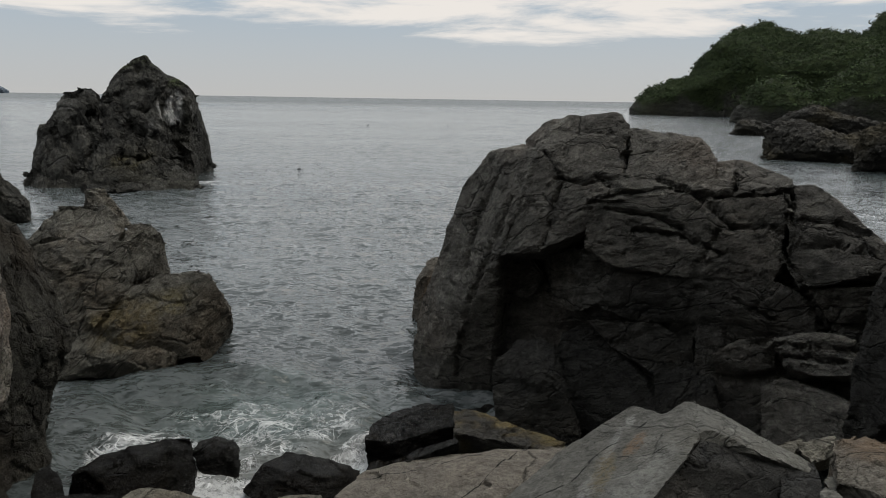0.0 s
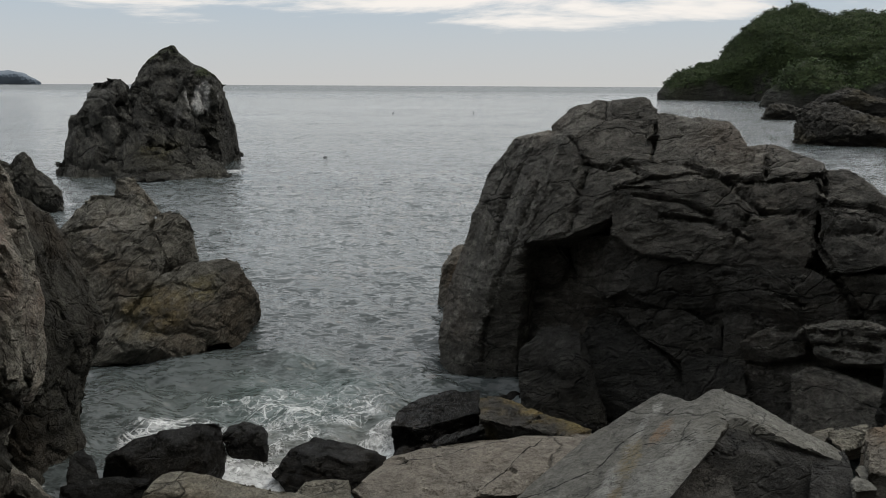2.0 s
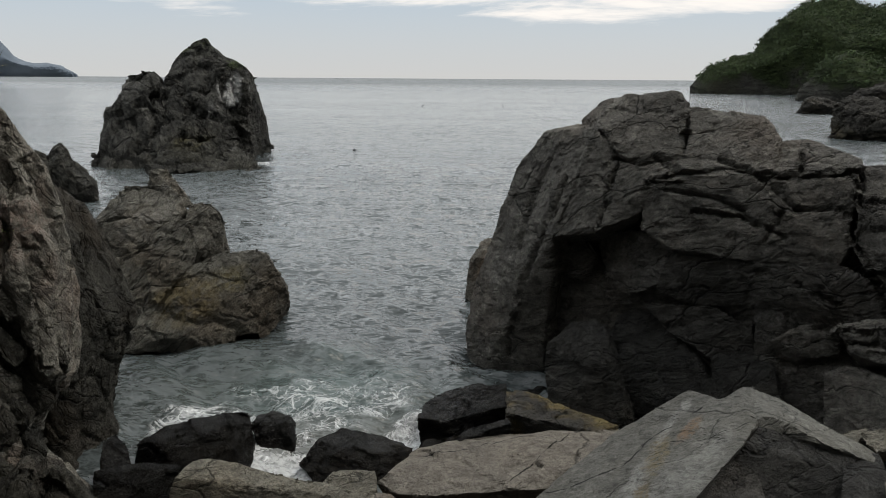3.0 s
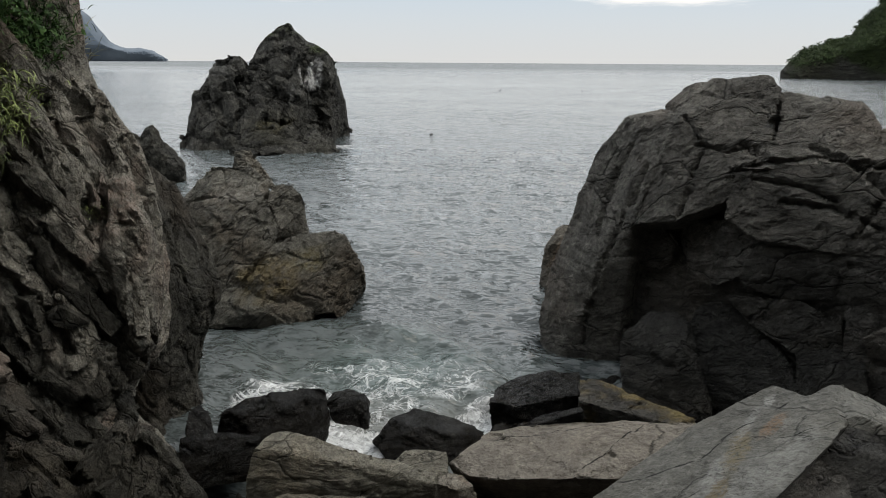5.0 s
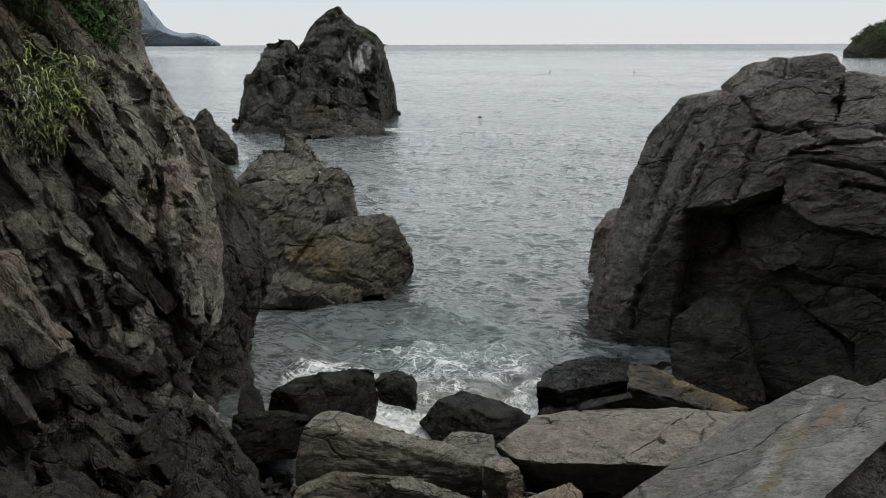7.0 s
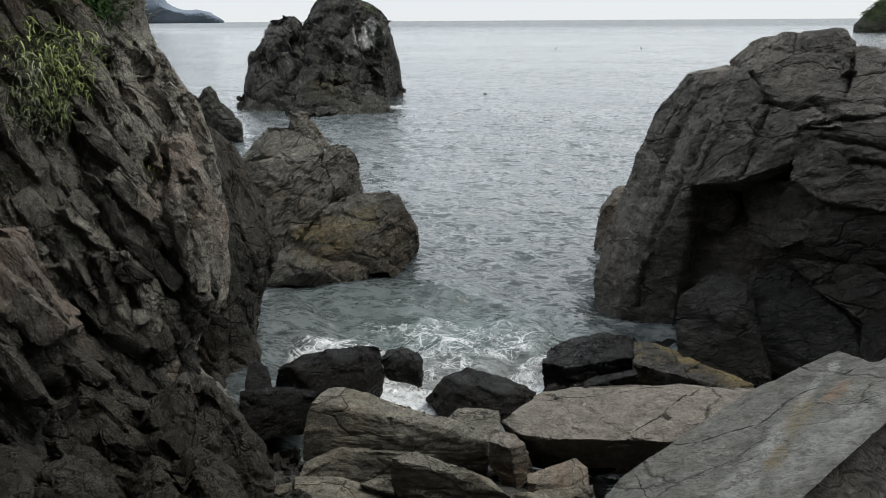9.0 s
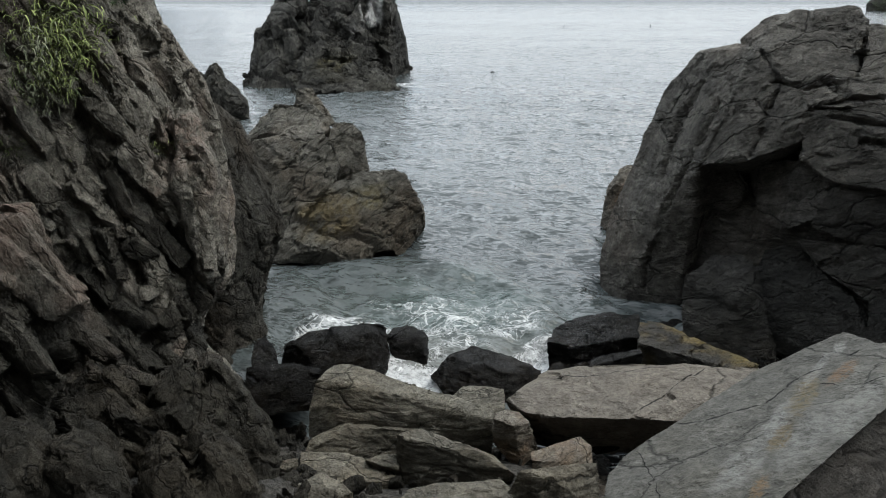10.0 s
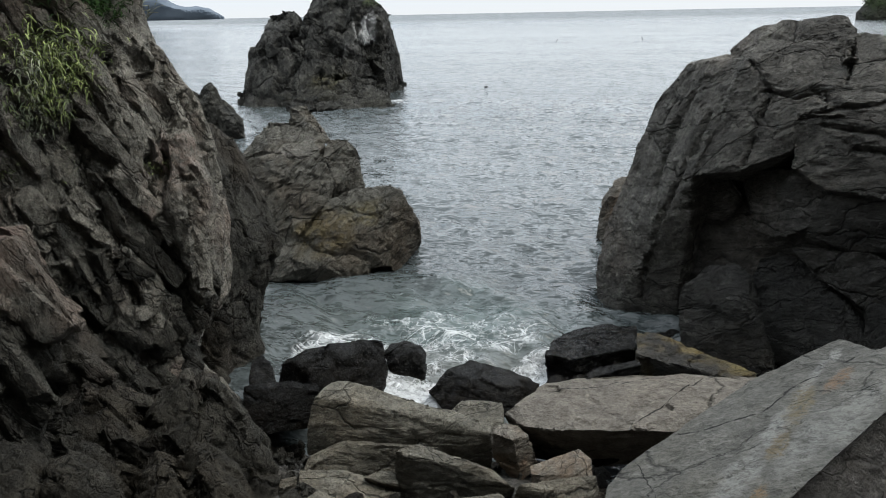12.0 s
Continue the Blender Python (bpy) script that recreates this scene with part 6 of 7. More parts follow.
PILE = [
    ([(-3.06, 6.52, 1.22), (-2.84, 6.62, 1.20), (-1.98, 6.58, 1.02), (-1.33, 6.69, 0.84), (-3.11, 6.19, 1.22), (-1.92, 6.49, 1.00), (-1.31, 6.55, 0.82), (-3.17, 6.09, 0.92), (-3.20, 6.08, 0.58), (-2.88, 6.29, 0.46), (-1.94, 6.66, 0.35), (-1.33, 6.60, 0.36), (-2.80, 7.84, 0.20), (-1.47, 7.44, 0.20)], rock_block, "large layered grey-brown block of rock on the shore"),
    ([(-2.84, 6.25, 0.73), (-2.58, 6.47, 0.65), (-1.90, 6.65, 0.58), (-3.08, 5.91, 0.69), (-2.71, 6.04, 0.81), (-2.28, 6.19, 0.74), (-1.85, 6.37, 0.66), (-3.12, 5.78, 0.58), (-2.74, 5.97, 0.42), (-2.28, 6.13, 0.35), (-1.86, 6.35, 0.36), (-2.82, 6.89, 0.20), (-2.06, 6.86, 0.20)], rock_block, "angular grey-brown block of rock on the shore"),
    ([(-2.06, 5.66, 1.06), (-1.88, 5.61, 1.06), (-1.29, 5.70, 1.00), (-1.89, 5.81, 1.06), (-1.57, 5.78, 1.02), (-1.14, 5.78, 0.92), (-0.93, 5.67, 0.84), (-2.10, 5.64, 0.49), (-1.88, 5.59, 0.49), (-1.64, 5.71, 0.31), (-1.27, 5.82, 0.30), (-0.99, 5.93, 0.49), (-1.96, 6.51, 0.30), (-1.14, 6.42, 0.30)], rock_block, "angular grey-brown block of rock on the shore"),
    ([(-3.03, 5.59, 0.76), (-2.69, 5.66, 0.76), (-2.36, 5.69, 0.70), (-2.04, 5.59, 0.66), (-2.98, 5.46, 0.72), (-2.54, 5.45, 0.68), (-2.06, 5.52, 0.63), (-2.88, 5.23, 0.68), (-2.52, 5.38, 0.49), (-2.07, 5.54, 0.35), (-2.89, 6.20, 0.20), (-2.26, 6.07, 0.20)], rock_block, "angular grey-brown block of rock on the shore"),
    ([(-1.70, 4.99, 1.02), (-1.41, 5.17, 1.02), (-1.00, 5.35, 1.00), (-0.75, 5.20, 0.94), (-0.55, 4.97, 0.88), (-1.76, 4.83, 1.00), (-1.78, 4.74, 0.97), (-1.27, 4.80, 1.00), (-1.78, 4.58, 0.64), (-0.61, 4.87, 0.60), (-1.49, 5.68, 0.30), (-0.73, 5.72, 0.30)], rock_block, "angular grey-brown block of rock on the shore"),
    ([(-1.27, 6.35, 1.02), (-1.16, 6.46, 1.02), (-1.03, 6.50, 1.00), (-0.90, 6.33, 0.97), (-1.02, 6.20, 1.00), (-1.23, 6.25, 1.01), (-1.26, 6.31, 0.70), (-1.05, 6.28, 0.49), (-0.95, 6.24, 0.50), (-0.81, 6.36, 0.66), (-1.21, 7.17, 0.30), (-0.93, 7.01, 0.30)], rock_rust, "upright angular grey-brown block with a pale top"),
    ([(-0.79, 5.67, 1.10), (-0.60, 5.83, 1.10), (-0.39, 6.06, 1.08), (-0.29, 5.96, 1.05), (-0.26, 5.84, 1.00), (-0.52, 5.65, 1.06), (-0.75, 5.57, 1.07), (-0.74, 5.58, 0.84), (-0.23, 5.65, 0.83), (-0.66, 6.86, 0.30), (-0.30, 6.85, 0.30)], rock_rust, "angular rust-stained block of rock on the shore"),
    ([(-0.81, 5.20, 1.20), (-0.56, 5.35, 1.20), (-0.22, 5.55, 1.18), (-0.19, 5.50, 1.14), (-0.54, 5.23, 1.17), (-0.85, 5.22, 0.87), (-0.54, 5.18, 0.85), (-0.13, 5.31, 0.84), (-0.97, 5.24, 0.81), (-0.75, 6.19, 0.40), (-0.21, 6.34, 0.40)], rock_block, "angular grey-brown block of rock on the shore"),
    ([(-1.89, 7.00, 0.74), (-1.81, 7.28, 0.74), (-1.51, 7.33, 0.74), (-1.36, 7.34, 0.72), (-1.28, 7.00, 0.70), (-1.58, 6.98, 0.70), (-1.89, 7.07, 0.61), (-1.26, 6.90, 0.64), (-1.89, 7.76, 0.30), (-1.41, 7.68, 0.30)], rock_block, "flat pale grey stone lying beside the surf"),
    ([(-3.25, 5.20, 0.84), (-2.98, 5.39, 0.84), (-2.94, 5.36, 0.82), (-3.01, 5.22, 0.80), (-2.95, 5.30, 0.58), (-3.11, 5.16, 0.60), (-3.26, 5.18, 0.68), (-3.47, 5.80, 0.30), (-3.24, 5.86, 0.30)], rock_block, "angular grey-brown block of rock on the shore"),
    ([(-2.73, 4.92, 0.92), (-2.59, 5.10, 0.94), (-2.36, 5.05, 0.92), (-2.23, 4.96, 0.88), (-2.52, 4.92, 0.90), (-2.22, 4.94, 0.57), (-2.66, 4.72, 0.65), (-2.90, 5.66, 0.30), (-2.56, 5.57, 0.30)], rock_block, "angular grey-brown block of rock on the shore"),
    ([(-2.36, 5.57, 0.78), (-2.25, 5.67, 0.80), (-2.08, 5.76, 0.78), (-2.02, 5.59, 0.74), (-2.33, 5.77, 0.50), (-2.12, 5.84, 0.39), (-2.46, 6.27, 0.30), (-2.25, 6.23, 0.30)], rock_block, "angular grey-brown block of rock on the shore"),
    # The wet rock's black stands in for the shade below the cliff.
    ([(-4.16, 6.58, 1.00), (-3.96, 6.71, 1.00), (-3.39, 6.85, 0.97), (-3.35, 6.81, 0.95), (-4.09, 6.55, 0.98), (-3.35, 6.64, 0.57), (-4.00, 6.31, 0.55), (-4.08, 6.32, 0.78), (-4.84, 7.75, 0.20), (-3.90, 7.85, 0.20)], rock_wet, "block of rock below the cliff, coloured black for its shade"),
    ([(-0.57, 6.90, 0.75), (0.01, 6.77, 0.85), (0.50, 6.74, 0.95), (0.47, 6.87, 0.70), (-0.24, 6.60, 0.55), (-0.62, 6.89, 0.50), (-0.50, 7.76, 0.20), (0.60, 7.81, 0.20)], rock_wet, "angular wet black block of rock on the shore"),
    ([(2.32, 4.17, 2.67), (2.40, 4.24, 2.68), (2.43, 4.16, 2.69), (2.35, 3.97, 2.74), (2.25, 3.98, 2.72), (2.27, 4.02, 2.60), (2.37, 3.96, 2.60), (2.51, 4.34, 2.45)], rock_near, "small broken stone beside the schist wedge"),
    ([(2.51, 4.46, 2.60), (2.59, 4.53, 2.59), (2.61, 4.46, 2.60), (2.54, 4.33, 2.61), (2.48, 4.36, 2.57), (2.70, 4.70, 2.33)], rock_near, "small broken stone beside the schist wedge"),
    ([(2.89, 5.62, 2.30), (3.19, 5.68, 2.35), (3.18, 5.58, 2.38), (3.08, 5.40, 2.31), (2.89, 5.39, 2.25), (2.87, 5.51, 2.27), (3.20, 5.79, 1.95), (3.37, 5.93, 1.94)], rock_block, "small broken stone beside the schist wedge"),
    ([(2.86, 5.97, 2.10), (3.12, 6.06, 2.13), (3.10, 5.96, 2.15), (2.91, 5.72, 2.14), (2.82, 5.76, 2.11), (3.07, 6.09, 1.79)], rock_block, "small broken stone beside the schist wedge"),
    ([(2.76, 4.87, 2.68), (2.98, 4.86, 2.73), (3.20, 4.59, 2.77), (2.68, 3.86, 2.78), (2.51, 4.32, 2.66), (2.76, 4.92, 2.08), (2.98, 4.91, 2.13), (3.20, 4.64, 2.17), (2.68, 3.91, 2.18), (2.51, 4.37, 2.06)], rock_rust, "angular rust-stained block of rock on the shore"),
]
for n, (corners, stone, says) in enumerate(PILE):
    rock_thing("shore_block", [block(corners, 0.012)], 0.036, 80 + n, BLOCK, stone, says, "rock", group="blocks on the shore", split=1, floor=-0.3)

# ---------- headlands ----------
# Aerial haze is put into the woods' base colour as blue-grey.
hazed_woods, far_nt, far_bsdf = material("distant_woods_hazed")
far_tone = put(far_nt, "ShaderNodeTexNoise", [("Vector", put(far_nt, "ShaderNodeTexCoord").outputs["Object"])], Scale=0.02, Detail=6.0)
far_mix = ramp(far_nt, far_tone.outputs["Fac"], [(0.35, (0.065, 0.082, 0.102)), (0.65, (0.095, 0.115, 0.138))])
far_nt.links.new(far_mix.outputs[0], far_bsdf.inputs["Base Color"])
far_bsdf.inputs["Roughness"].default_value = 1.0

headland_rock = rock("headland_rock", (0.03, 0.03, 0.026), (0.10, 0.097, 0.085), (0.05, 0.05, 0.03), 12.0)
hn = headland_rock.node_tree
hn_pos = put(hn, "ShaderNodeTexCoord").outputs["Object"]
hn_high = put(hn, "ShaderNodeSeparateXYZ", [(0, hn_pos)]).outputs["Z"]
hn_rag = put(hn, "ShaderNodeTexNoise", [("Vector", hn_pos)], Scale=0.09, Detail=6.0, Roughness=0.65)
hn_line = hn.nodes.new("ShaderNodeMath")
hn_line.operation = "MULTIPLY_ADD"
hn.links.new(hn_rag.outputs["Fac"], hn_line.inputs[0])
hn_line.inputs[1].default_value = 26.0
hn.links.new(hn_high, hn_line.inputs[2])
hn_leaf = put(hn, "ShaderNodeTexNoise", [("Vector", hn_pos)], Scale=0.5, Detail=7.0, Roughness=0.75)
hn_green = ramp(hn, hn_leaf.outputs["Fac"], [(0.35, (0.012, 0.018, 0.007)), (0.65, (0.04, 0.055, 0.02))]).outputs[0]
hn_bsdf = hn.nodes["Principled BSDF"]
hn.links.new(mixed(hn, fade(hn, hn_line.outputs[0], 15.0, 21.0), hn_bsdf.inputs["Base Color"].links[0].from_socket, hn_green), hn_bsdf.inputs["Base Color"])

headland = rock_thing("headland", [
    lobe((122.02, 274.06), 24, 20, [(-53.1, 0.3), (-49.9, 6.2), (-45.0, 10.4), (-38.9, 12.8), (-32.4, 20.1), (-26.1, 28.8), (-19.5, 33.7), (-11.8, 36.2), (-4.6, 31.9), (-1.3, 27.4), (6.1, 29.1), (13.5, 28.1), (22.4, 29.2), (27.2, 35.0), (40.5, 40.9), (66.0, 44.1), (83.2, -1.7), (-17.4, -6.0)], 30, 60, 30),
    lobe((95.34, 187.11), 27, 30, [(-25.0, 0.5), (-20.4, 7.9), (-15.5, 12.8), (-9.7, 9.7), (-5.2, 3.8), (1.6, 13.0), (8.4, 21.2), (24.8, 24.4), (36.7, -2.7), (-16.2, -4.2)], 15, 40, 20),
], 2.2, 91, [("ridge", (34, 34, 40), 4.0, (0, 0, 0)), ("scoop", (18, 18, 14), 4.0, (0, 20, 0)), ("crown", (7, 7, 6), 2.2, (0, 0, 0)), ("scoop", (4, 4, 7), 1.0, (0, 20, 0))], headland_rock, "wooded rocky headland across the bay", "headland", kind="structure", blend=4, floor=-3)
LOW = [("plane", (2.4, 2.2, 1.8), 0.7, (0, 20, 0)), ("scoop", (1.6, 1.4, 1.1), 0.5, (0, 20, 0)), ("cleft", (2.0, 1.8, 1.4), 0.35, (0, 20, 0)), ("plane", (1.0, 0.9, 0.8), 0.8, (0, -20, 0)), ("ridge", (0.9, 0.9, 0.6), 0.3, (0, 0, 0))]
rock_shelf = rock("shelf_rock", (0.025, 0.024, 0.022), (0.075, 0.07, 0.06), (0.06, 0.05, 0.028), 3.0, (0, 15, 0), stains=[((0.17, 0.12, 0.04), (35.34, 70.66, 0.70), (5.0, 6.0, 0.9), 0, 0.7)])
for n, spec in enumerate([
    ((31.52, 69.16), 24.5, 10, [(-2.29, -1.17), (-2.31, 2.94), (-1.29, 3.50), (0.63, 3.39), (2.12, 2.55), (4.43, 2.37), (5.74, 2.67), (7.67, 0.98), (9.11, -0.55)], 3, 6, 1.6),
    ((47.65, 120.95), 21.5, 10, [(-2.6, -0.1), (-1.6, 2.0), (-0.4, 2.6), (1.3, 2.2), (2.9, 1.7), (3.6, -0.1)], 3, 4, 1.6),
    ((30.99, 58.27), 28, 10, [(0.57, -0.16), (0.67, 2.54), (1.45, 3.44), (2.69, 4.13), (6.25, 4.64), (7.44, 0.08)], 3, 6, 1.6),
    ((65.76, 134.82), 26, 20, [(-8.2, -0.1), (-4.8, 3.7), (-1.2, 4.9), (2.6, 3.4), (8.0, 2.5), (13.3, -0.1)], 5, 8, 3),
]):
    rock_thing("sea_rock", [lobe(*spec)], 0.28 if n != 3 else 0.5, 95 + n, LOW, rock_shelf, "low dark rock with ochre weed at the foot of the headland", group="rocks in the sea", split=1, blend=0.5, floor=-1)
rock_thing("far_headland", [lobe((-1400.00, 2424.87), -30, 20, [(-46.6, 2.0), (-62.7, 12.1), (-84.1, 26.2), (-109.4, 36.1), (-133.1, 40.0), (-164.3, 39.7), (-196.4, 49.4), (-220.5, 69.2), (-255.7, 110.7), (-297.3, 159.8), (-364.5, 217.8), (-514.3, 311.1), (-775.5, 338.2), (-943.5, -5.6)], 60, 200, 40)], 8, 97,
    [("soft", (120, 120, 80), 12, (0, 0, 0))], hazed_woods, "hazy wooded headland on the horizon", "headland", kind="structure", blend=20, floor=-20)


# ---------- woods on the headland ----------
def foliage(name, deep, fresh, size=1.0):
    m, nt, bsdf = material(name)
    island = put(nt, "ShaderNodeNewGeometry").outputs["Random Per Island"]
    pos = put(nt, "ShaderNodeTexCoord").outputs["Object"]
    patch = put(nt, "ShaderNodeTexNoise", [("Vector", pos)], Scale=0.7 / size, Detail=3.0)
    base = ramp(nt, island, [(0.0, deep), (0.75, fresh), (1.0, tuple(1.5 * c for c in fresh))]).outputs[0]
    base = mixed(nt, times(nt, fade(nt, patch.outputs["Fac"], 0.45, 0.65), 0.6), base, deep)
    nt.links.new(base, bsdf.inputs["Base Color"])
    bsdf.inputs["Roughness"].default_value = 0.7
    bsdf.inputs["Specular IOR Level"].default_value = 0.1
    return m


def leaf_clumps(spots, radius, leaves, leaf, rng):
    """Tufts of small leaves round each spot: points and four-sided faces."""
    verts, quads = [], []
    n = len(spots)
    size = rng.uniform(0.6, 1.5, n)
    for k in range(leaves):
        way = rng.normal(size=(n, 3))
        way /= np.linalg.norm(way, axis=1)[:, None]
        way[:, 2] = np.abs(way[:, 2]) * 0.9 - 0.15
        at = spots + way * (radius * size * rng.uniform(0.55, 1.0, n))[:, None]
        a = rng.normal(size=(n, 3))
        a -= way * (a * way).sum(1)[:, None] * 0.7
        a /= np.linalg.norm(a, axis=1)[:, None]
        b = np.cross(a, way + 0.3 * rng.normal(size=(n, 3)))
        b /= np.linalg.norm(b, axis=1)[:, None]
        l = (leaf * size * rng.uniform(0.6, 1.3, n))[:, None]
        verts.append(np.stack([at - a * l, at - b * l * 0.5, at + a * l, at + b * l * 0.5], 1).reshape(-1, 3))
    verts = np.concatenate(verts)
    return verts, np.arange(len(verts)).reshape(-1, 4)


def surface_spots(ob, count, rng, steep, low_z):
    me = ob.data
    co, no = np.empty(len(me.vertices) * 3, np.float32), np.empty(len(me.vertices) * 3, np.float32)
    me.vertices.foreach_get("co", co)
    me.vertices.foreach_get("normal", no)
    co, no = co.reshape(-1, 3), no.reshape(-1, 3)
    keep = np.flatnonzero((no[:, 2] > steep) & (co[:, 2] > low_z + 4 * value_noise(co / 14, 3)) & (no[:, 1] < 0.6))
    return co[rng.choice(keep, count)] + rng.normal(0, 0.3, (count, 3))


rng = np.random.default_rng(12)
wood_verts, wood_quads = leaf_clumps(surface_spots(headland, 13000, rng, -0.3, 4.0), 1.1, 11, 0.27, rng)
tagged(new("woods", skin("woods", wood_verts, wood_quads, foliage("woodland_leaves", (0.014, 0.022, 0.009), (0.038, 0.054, 0.022), 8.0))), "dense dark green woods covering the headland", "woods", kind="stuff")

# ---------- floats on the water ----------
def float_buoy(at, radius):
    whole = tagged(new("fishing_float"), "small dark fishing float on the water", "buoy", "fishing floats")
    whole.location = at
    bm = bmesh.new()
    bmesh.ops.create_uvsphere(bm, u_segments=14, v_segments=9, radius=radius, matrix=Matrix.Diagonal((1.2, 1.2, 0.7, 1)))
    body = bpy.data.meshes.new("body")
    bm.to_mesh(body)
    bm.free()
    body.materials.append(float_mat)
    new("body", body).parent = whole
    bm = bmesh.new()
    bmesh.ops.create_cone(bm, segments=10, radius1=radius * 0.3, radius2=radius * 0.2, depth=radius * 0.2, cap_ends=True, matrix=Matrix.Translation((0, 0, radius * 0.72)))
    neck = bpy.data.meshes.new("neck")
    bm.to_mesh(neck)
    bm.free()
    neck.materials.append(float_mat)
    new("neck", neck).parent = whole


float_mat, float_nt, float_bsdf = material("float_plastic")
float_bsdf.inputs["Base Color"].default_value, float_bsdf.inputs["Roughness"].default_value = (0.02, 0.02, 0.022, 1), 0.5
for at, radius in [((-10.75, 51.48, 0.00), 0.13), ((-15.61, 134.72, -0.00), 0.12), ((-0.97, 138.01, 0.00), 0.12), ((3.82, 197.21, 0.00), 0.12), ((-16.05, 140.09, 0.00), 0.12), ((-1.12, 145.28, 0.00), 0.12), ((13.36, 156.74, 0.00), 0.12), ((-83.42, 122.54, 0.00), 0.12)]:
    float_buoy(at, radius)


# ---------- plants on the cliff ----------
def ribbon_plant(name, base, out, blades, length, width, droop, spread, mat, label, category, group, seed):
    """A tuft of long arching leaves that grows out of the rock."""
    rng = np.random.default_rng(seed)
    verts, quads = [], []
    out = np.array(out, float)
    for _ in range(blades):
        root = np.array(base) + rng.normal(0, spread, 3) * (1, 1, 0.8)
        way = 0.55 * out + np.array((0, 0, 0.75)) + rng.normal(0, 0.5, 3)
        way /= np.linalg.norm(way)
        side = np.cross(way, rng.normal(size=3))
        side /= np.linalg.norm(side)
        reach, w, at = length * rng.uniform(0.55, 1.25), width * rng.uniform(0.6, 1.3), root.copy()
        first = len(verts)
        for k in range(6):
            f = k / 5
            half = side * w * (0.55 + 0.9 * f) * (1 - f) ** 0.6
            verts += [at - half, at + half]
            way = way + np.array((0, 0, -droop * (0.4 + f))) / 5
            way /= np.linalg.norm(way)
            at = at + way * reach / 5
        quads += [(first + 2 * k, first + 2 * k + 1, first + 2 * k + 3, first + 2 * k + 2) for k in range(5)]
    return tagged(new(name, skin(name, np.array(verts), np.array(quads), mat)), label, category, group, "stuff")


fresh_grass = foliage("fresh_blades", (0.05, 0.07, 0.024), (0.2, 0.235, 0.09))
pale_grass = foliage("pale_blades", (0.05, 0.06, 0.035), (0.2, 0.215, 0.15))
dry_grass = foliage("dry_blades", (0.06, 0.06, 0.03), (0.20, 0.18, 0.09))
shrub_leaf = foliage("shrub_leaves", (0.012, 0.028, 0.010), (0.045, 0.085, 0.025))
CLUMPS = [
    ((-5.36, 5.95, 4.75), (0.7, -0.6, 0.2), 170, 0.34, 0.010, 1.3, 0.13), ((-5.48, 5.80, 4.50), (0.7, -0.6, 0.2), 150, 0.32, 0.010, 1.4, 0.13),
    ((-5.28, 5.92, 4.52), (0.7, -0.6, 0.2), 110, 0.30, 0.009, 1.5, 0.10), ((-5.62, 5.72, 4.25), (0.8, -0.5, 0.1), 90, 0.26, 0.008, 1.5, 0.10),
    ((-5.33, 5.90, 4.12), (0.6, -0.7, 0.1), 60, 0.16, 0.006, 1.0, 0.06), ((-5.70, 5.52, 3.62), (0.9, -0.3, 0.2), 110, 0.15, 0.006, 0.8, 0.07),
    ((-5.33, 5.78, 3.58), (0.6, -0.5, 0.3), 45, 0.10, 0.005, 0.8, 0.05), ((-4.63, 6.18, 3.59), (0.5, -0.4, 0.5), 45, 0.09, 0.004, 0.8, 0.05),
    ((-5.32, 5.74, 4.30), (0.7, -0.6, 0.1), 90, 0.26, 0.009, 1.5, 0.09), ((-5.42, 5.62, 4.15), (0.7, -0.6, 0.1), 80, 0.22, 0.008, 1.5, 0.09), ((-5.25, 6.00, 4.62), (0.8, -0.5, 0.1), 90, 0.24, 0.009, 1.5, 0.09),
    ((-5.78, 5.44, 3.28), (0.5, -0.8, 0.2), 60, 0.14, 0.005, 0.8, 0.06), ((-5.78, 5.80, 4.72), (0.6, -0.7, 0.2), 90, 0.24, 0.008, 1.3, 0.10),
]
for n, (at, out, blades, length, width, droop, spread) in enumerate(CLUMPS):
    ribbon_plant("grass_clump", at, out, round(1.9 * blades), 0.56 * length, 0.85 * width, 2.3 * droop, 1.35 * spread, pale_grass if n in (1, 9) else fresh_grass, "arching green grass tuft growing from the cliff", "grass", "plants on the cliff", 200 + n)
for n, at in enumerate([(-5.52, 7.38, 5.06), (-5.48, 7.15, 5.22), (-5.50, 6.95, 5.4)]):
    ribbon_plant("dry_grass_clump", at, (0.7, -0.3, 0.3), 90, 0.22, 0.005, 0.9, 0.10, dry_grass, "dry yellowish grass on the cliff edge", "grass", "plants on the cliff", 240 + n)


for n, at in enumerate([(-5.45, 6.15, 5.32), (-5.38, 6.44, 5.28), (-5.20, 6.60, 5.22), (-5.38, 6.20, 5.12), (-5.55, 6.25, 5.52), (-5.32, 6.85, 5.40), (-5.26, 6.42, 5.04), (-5.60, 6.05, 5.30), (-5.34, 6.62, 5.42)]):
    ribbon_plant("cliff_undergrowth", at, (0.8, -0.5, 0.2), 130, 0.17, 0.0065, 1.8, 0.11, shrub_leaf, "dark green narrow-leaved undergrowth hanging on the cliff", "plant", "plants on the cliff", 300 + n)


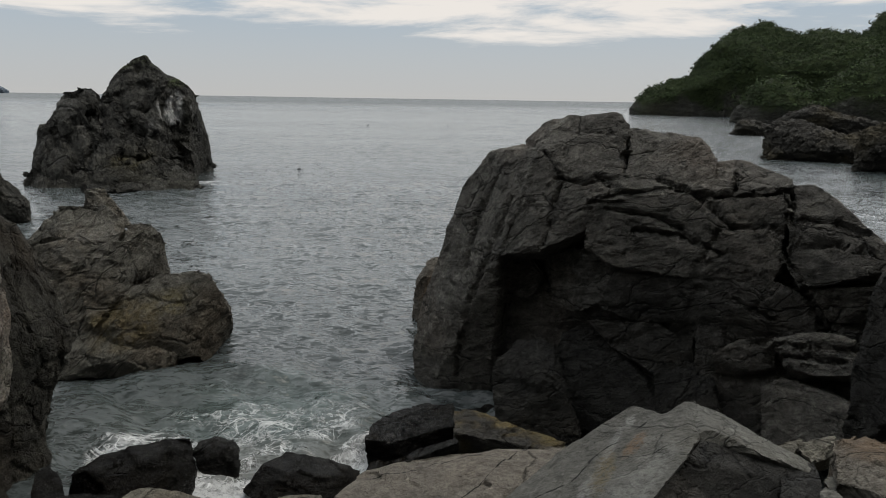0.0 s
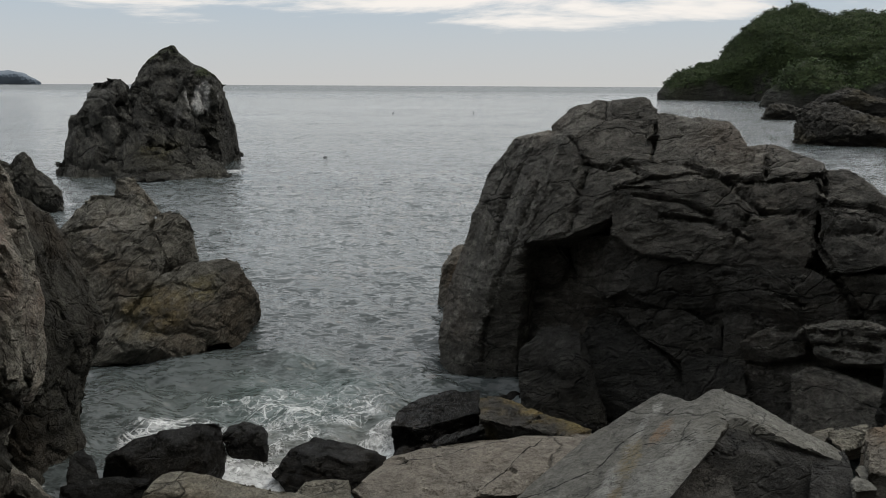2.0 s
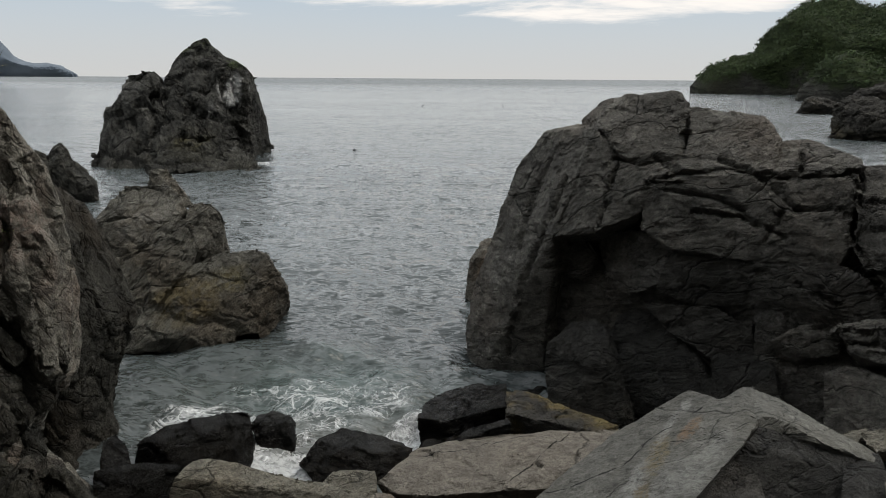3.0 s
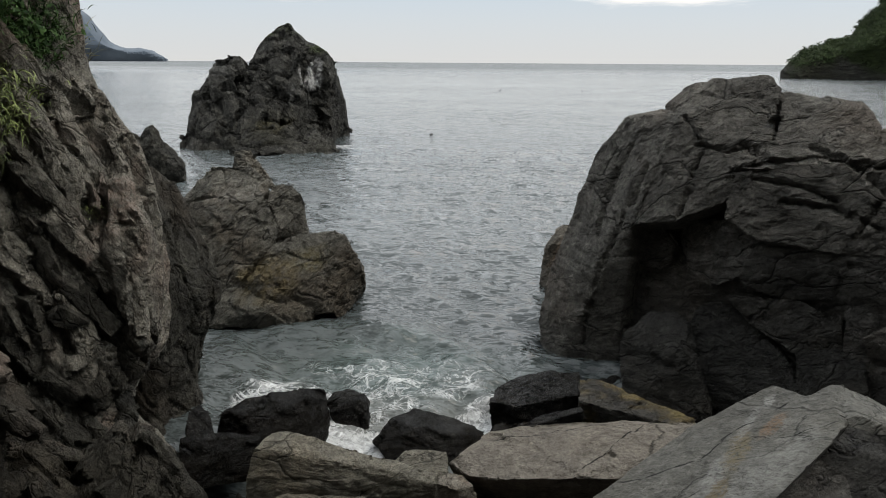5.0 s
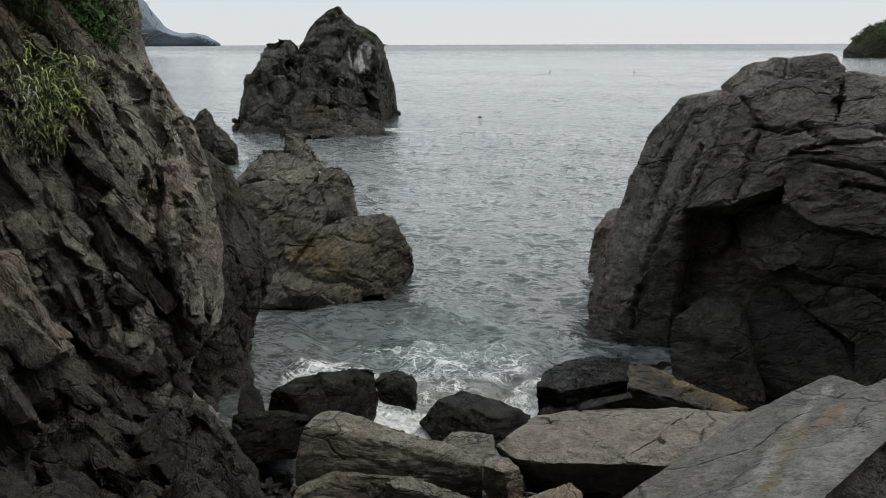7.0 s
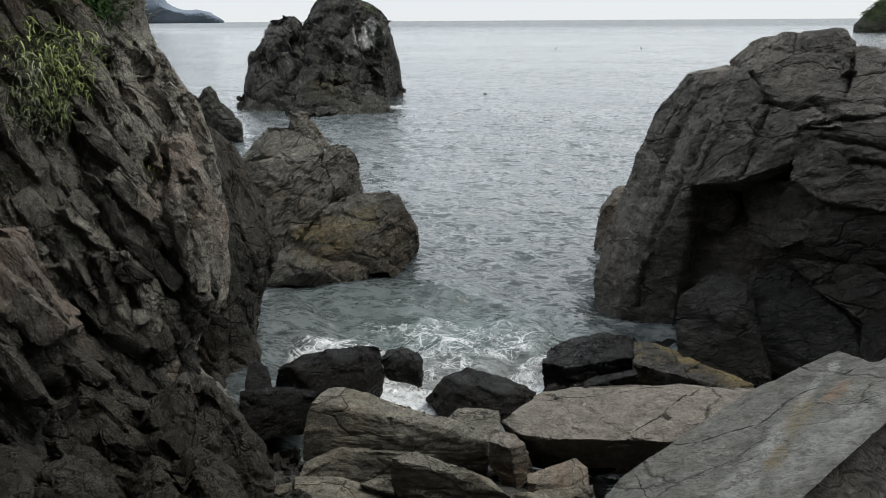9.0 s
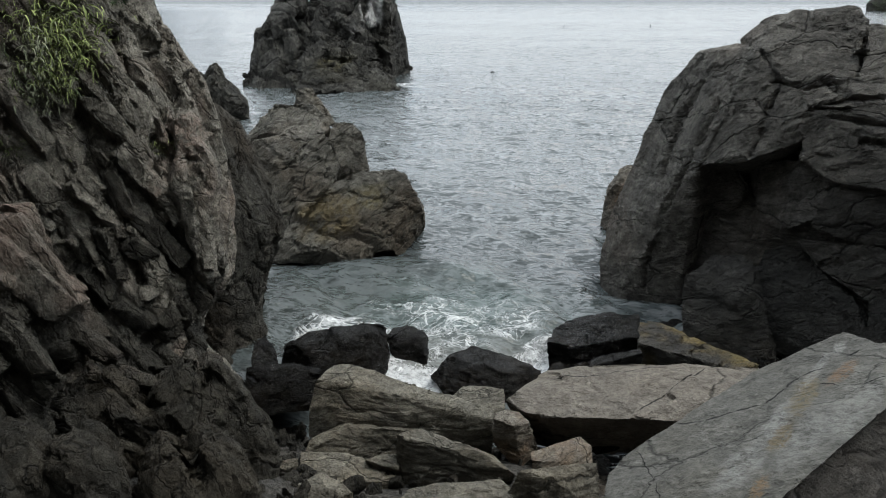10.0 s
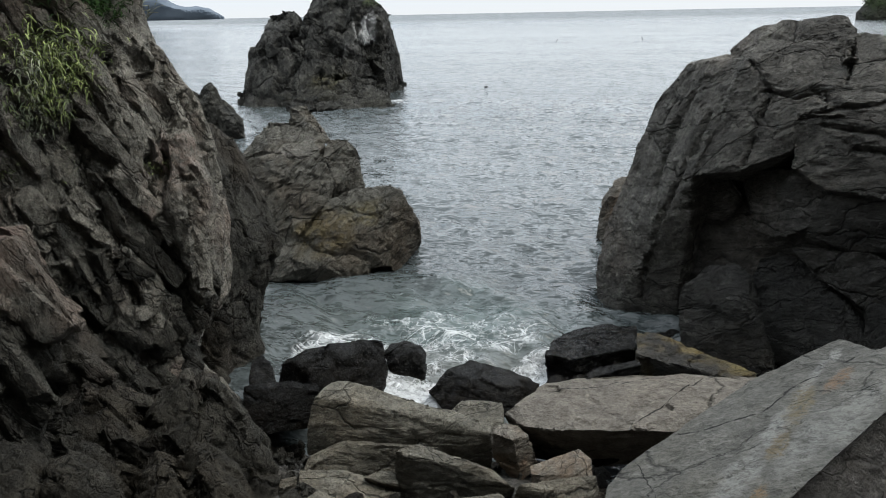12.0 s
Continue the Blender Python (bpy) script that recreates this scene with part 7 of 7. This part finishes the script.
def shrub(at, size, leaves, seed):
    whole = tagged(new("cliff_shrub"), "dark green leafy shrub rooted in the cliff", "shrub", "plants on the cliff")
    rng = np.random.default_rng(seed)
    spots = np.array(at) + rng.normal(0, 1.15 * size, (2 * leaves, 3)) * (1, 1, 0.8)
    verts, quads = leaf_clumps(spots, 0.08, 12, 0.026, rng)
    new("leaves", skin("leaves", verts, quads, shrub_leaf)).parent = whole
    stems, faces = [], []
    for spot in spots[::4]:
        way = spot - np.array(at)
        side = np.cross(way, (0.3, 0.2, 1.0))
        side = side / max(np.linalg.norm(side), 1e-6) * 0.006
        other = np.cross(side, way / max(np.linalg.norm(way), 1e-6))
        k = len(stems)
        ring = [side, other, -side, -other]
        stems += [np.array(at) + r for r in ring] + [spot + 0.4 * r for r in ring]
        faces += [(k + i, k + (i + 1) % 4, k + 4 + (i + 1) % 4, k + 4 + i) for i in range(4)]
    new("stems", skin("stems", np.array(stems), np.array(faces), dry_grass)).parent = whole


for n, (at, size, leaves) in enumerate([((-5.42, 6.40, 5.18), 0.10, 60), ((-5.45, 6.70, 5.30), 0.11, 70), ((-5.50, 6.30, 5.40), 0.11, 60), ((-5.40, 6.65, 5.08), 0.09, 45), ((-5.60, 6.70, 5.55), 0.14, 80), ((-5.6, 6.3, 5.65), 0.14, 70)]):
    shrub(at, size, leaves, 260 + n)

# ---------- loose stones ----------
def pebbles(spots, low_r, high_r, seed):
    rng = np.random.default_rng(seed)
    bm = bmesh.new()
    bmesh.ops.create_icosphere(bm, subdivisions=2, radius=1)
    ball = np.array([v.co for v in bm.verts])
    tris = np.array([[v.index for v in f.verts] for f in bm.faces])
    bm.free()
    verts, faces = [], []
    for at in spots:
        r = rng.uniform(low_r, high_r) * np.array((rng.uniform(0.8, 1.4), rng.uniform(0.8, 1.3), rng.uniform(0.5, 0.9)))
        cut = ball.copy()
        for _ in range(11):
            n = rng.normal(size=3)
            n /= np.linalg.norm(n)
            over = np.maximum(cut @ n - rng.uniform(0.3, 0.65), 0)
            cut = cut - over[:, None] * n
        faces.append(tris + len(verts) * len(ball))
        verts.append(cut * r @ turn_by(rng.uniform(0, 180, 3)).T + at)
    return np.concatenate(verts), np.concatenate(faces)


def ground_height(x, y):
    near = ((shore_verts[:, :2] - np.array((x, y))) ** 2).sum(1).argmin()
    return shore_verts[near, 2]


rng = np.random.default_rng(31)
spots = [(x, y, ground_height(x, y) + 0.03) for x, y in zip(rng.normal(-2.95, 0.45, 260), rng.normal(5.9, 0.75, 260))]
spots += [(x, y, ground_height(x, y) + 0.03) for x, y in zip(rng.uniform(-2.6, 2.8, 150), rng.uniform(4.0, 7.4, 150))]
stone_verts, stone_faces = pebbles(spots, 0.035, 0.12, 8)
tagged(new("loose_stones", skin("loose_stones", stone_verts, stone_faces, rock_foot_shaded, 25)), "loose broken stones between the shore blocks", "stones", kind="stuff")
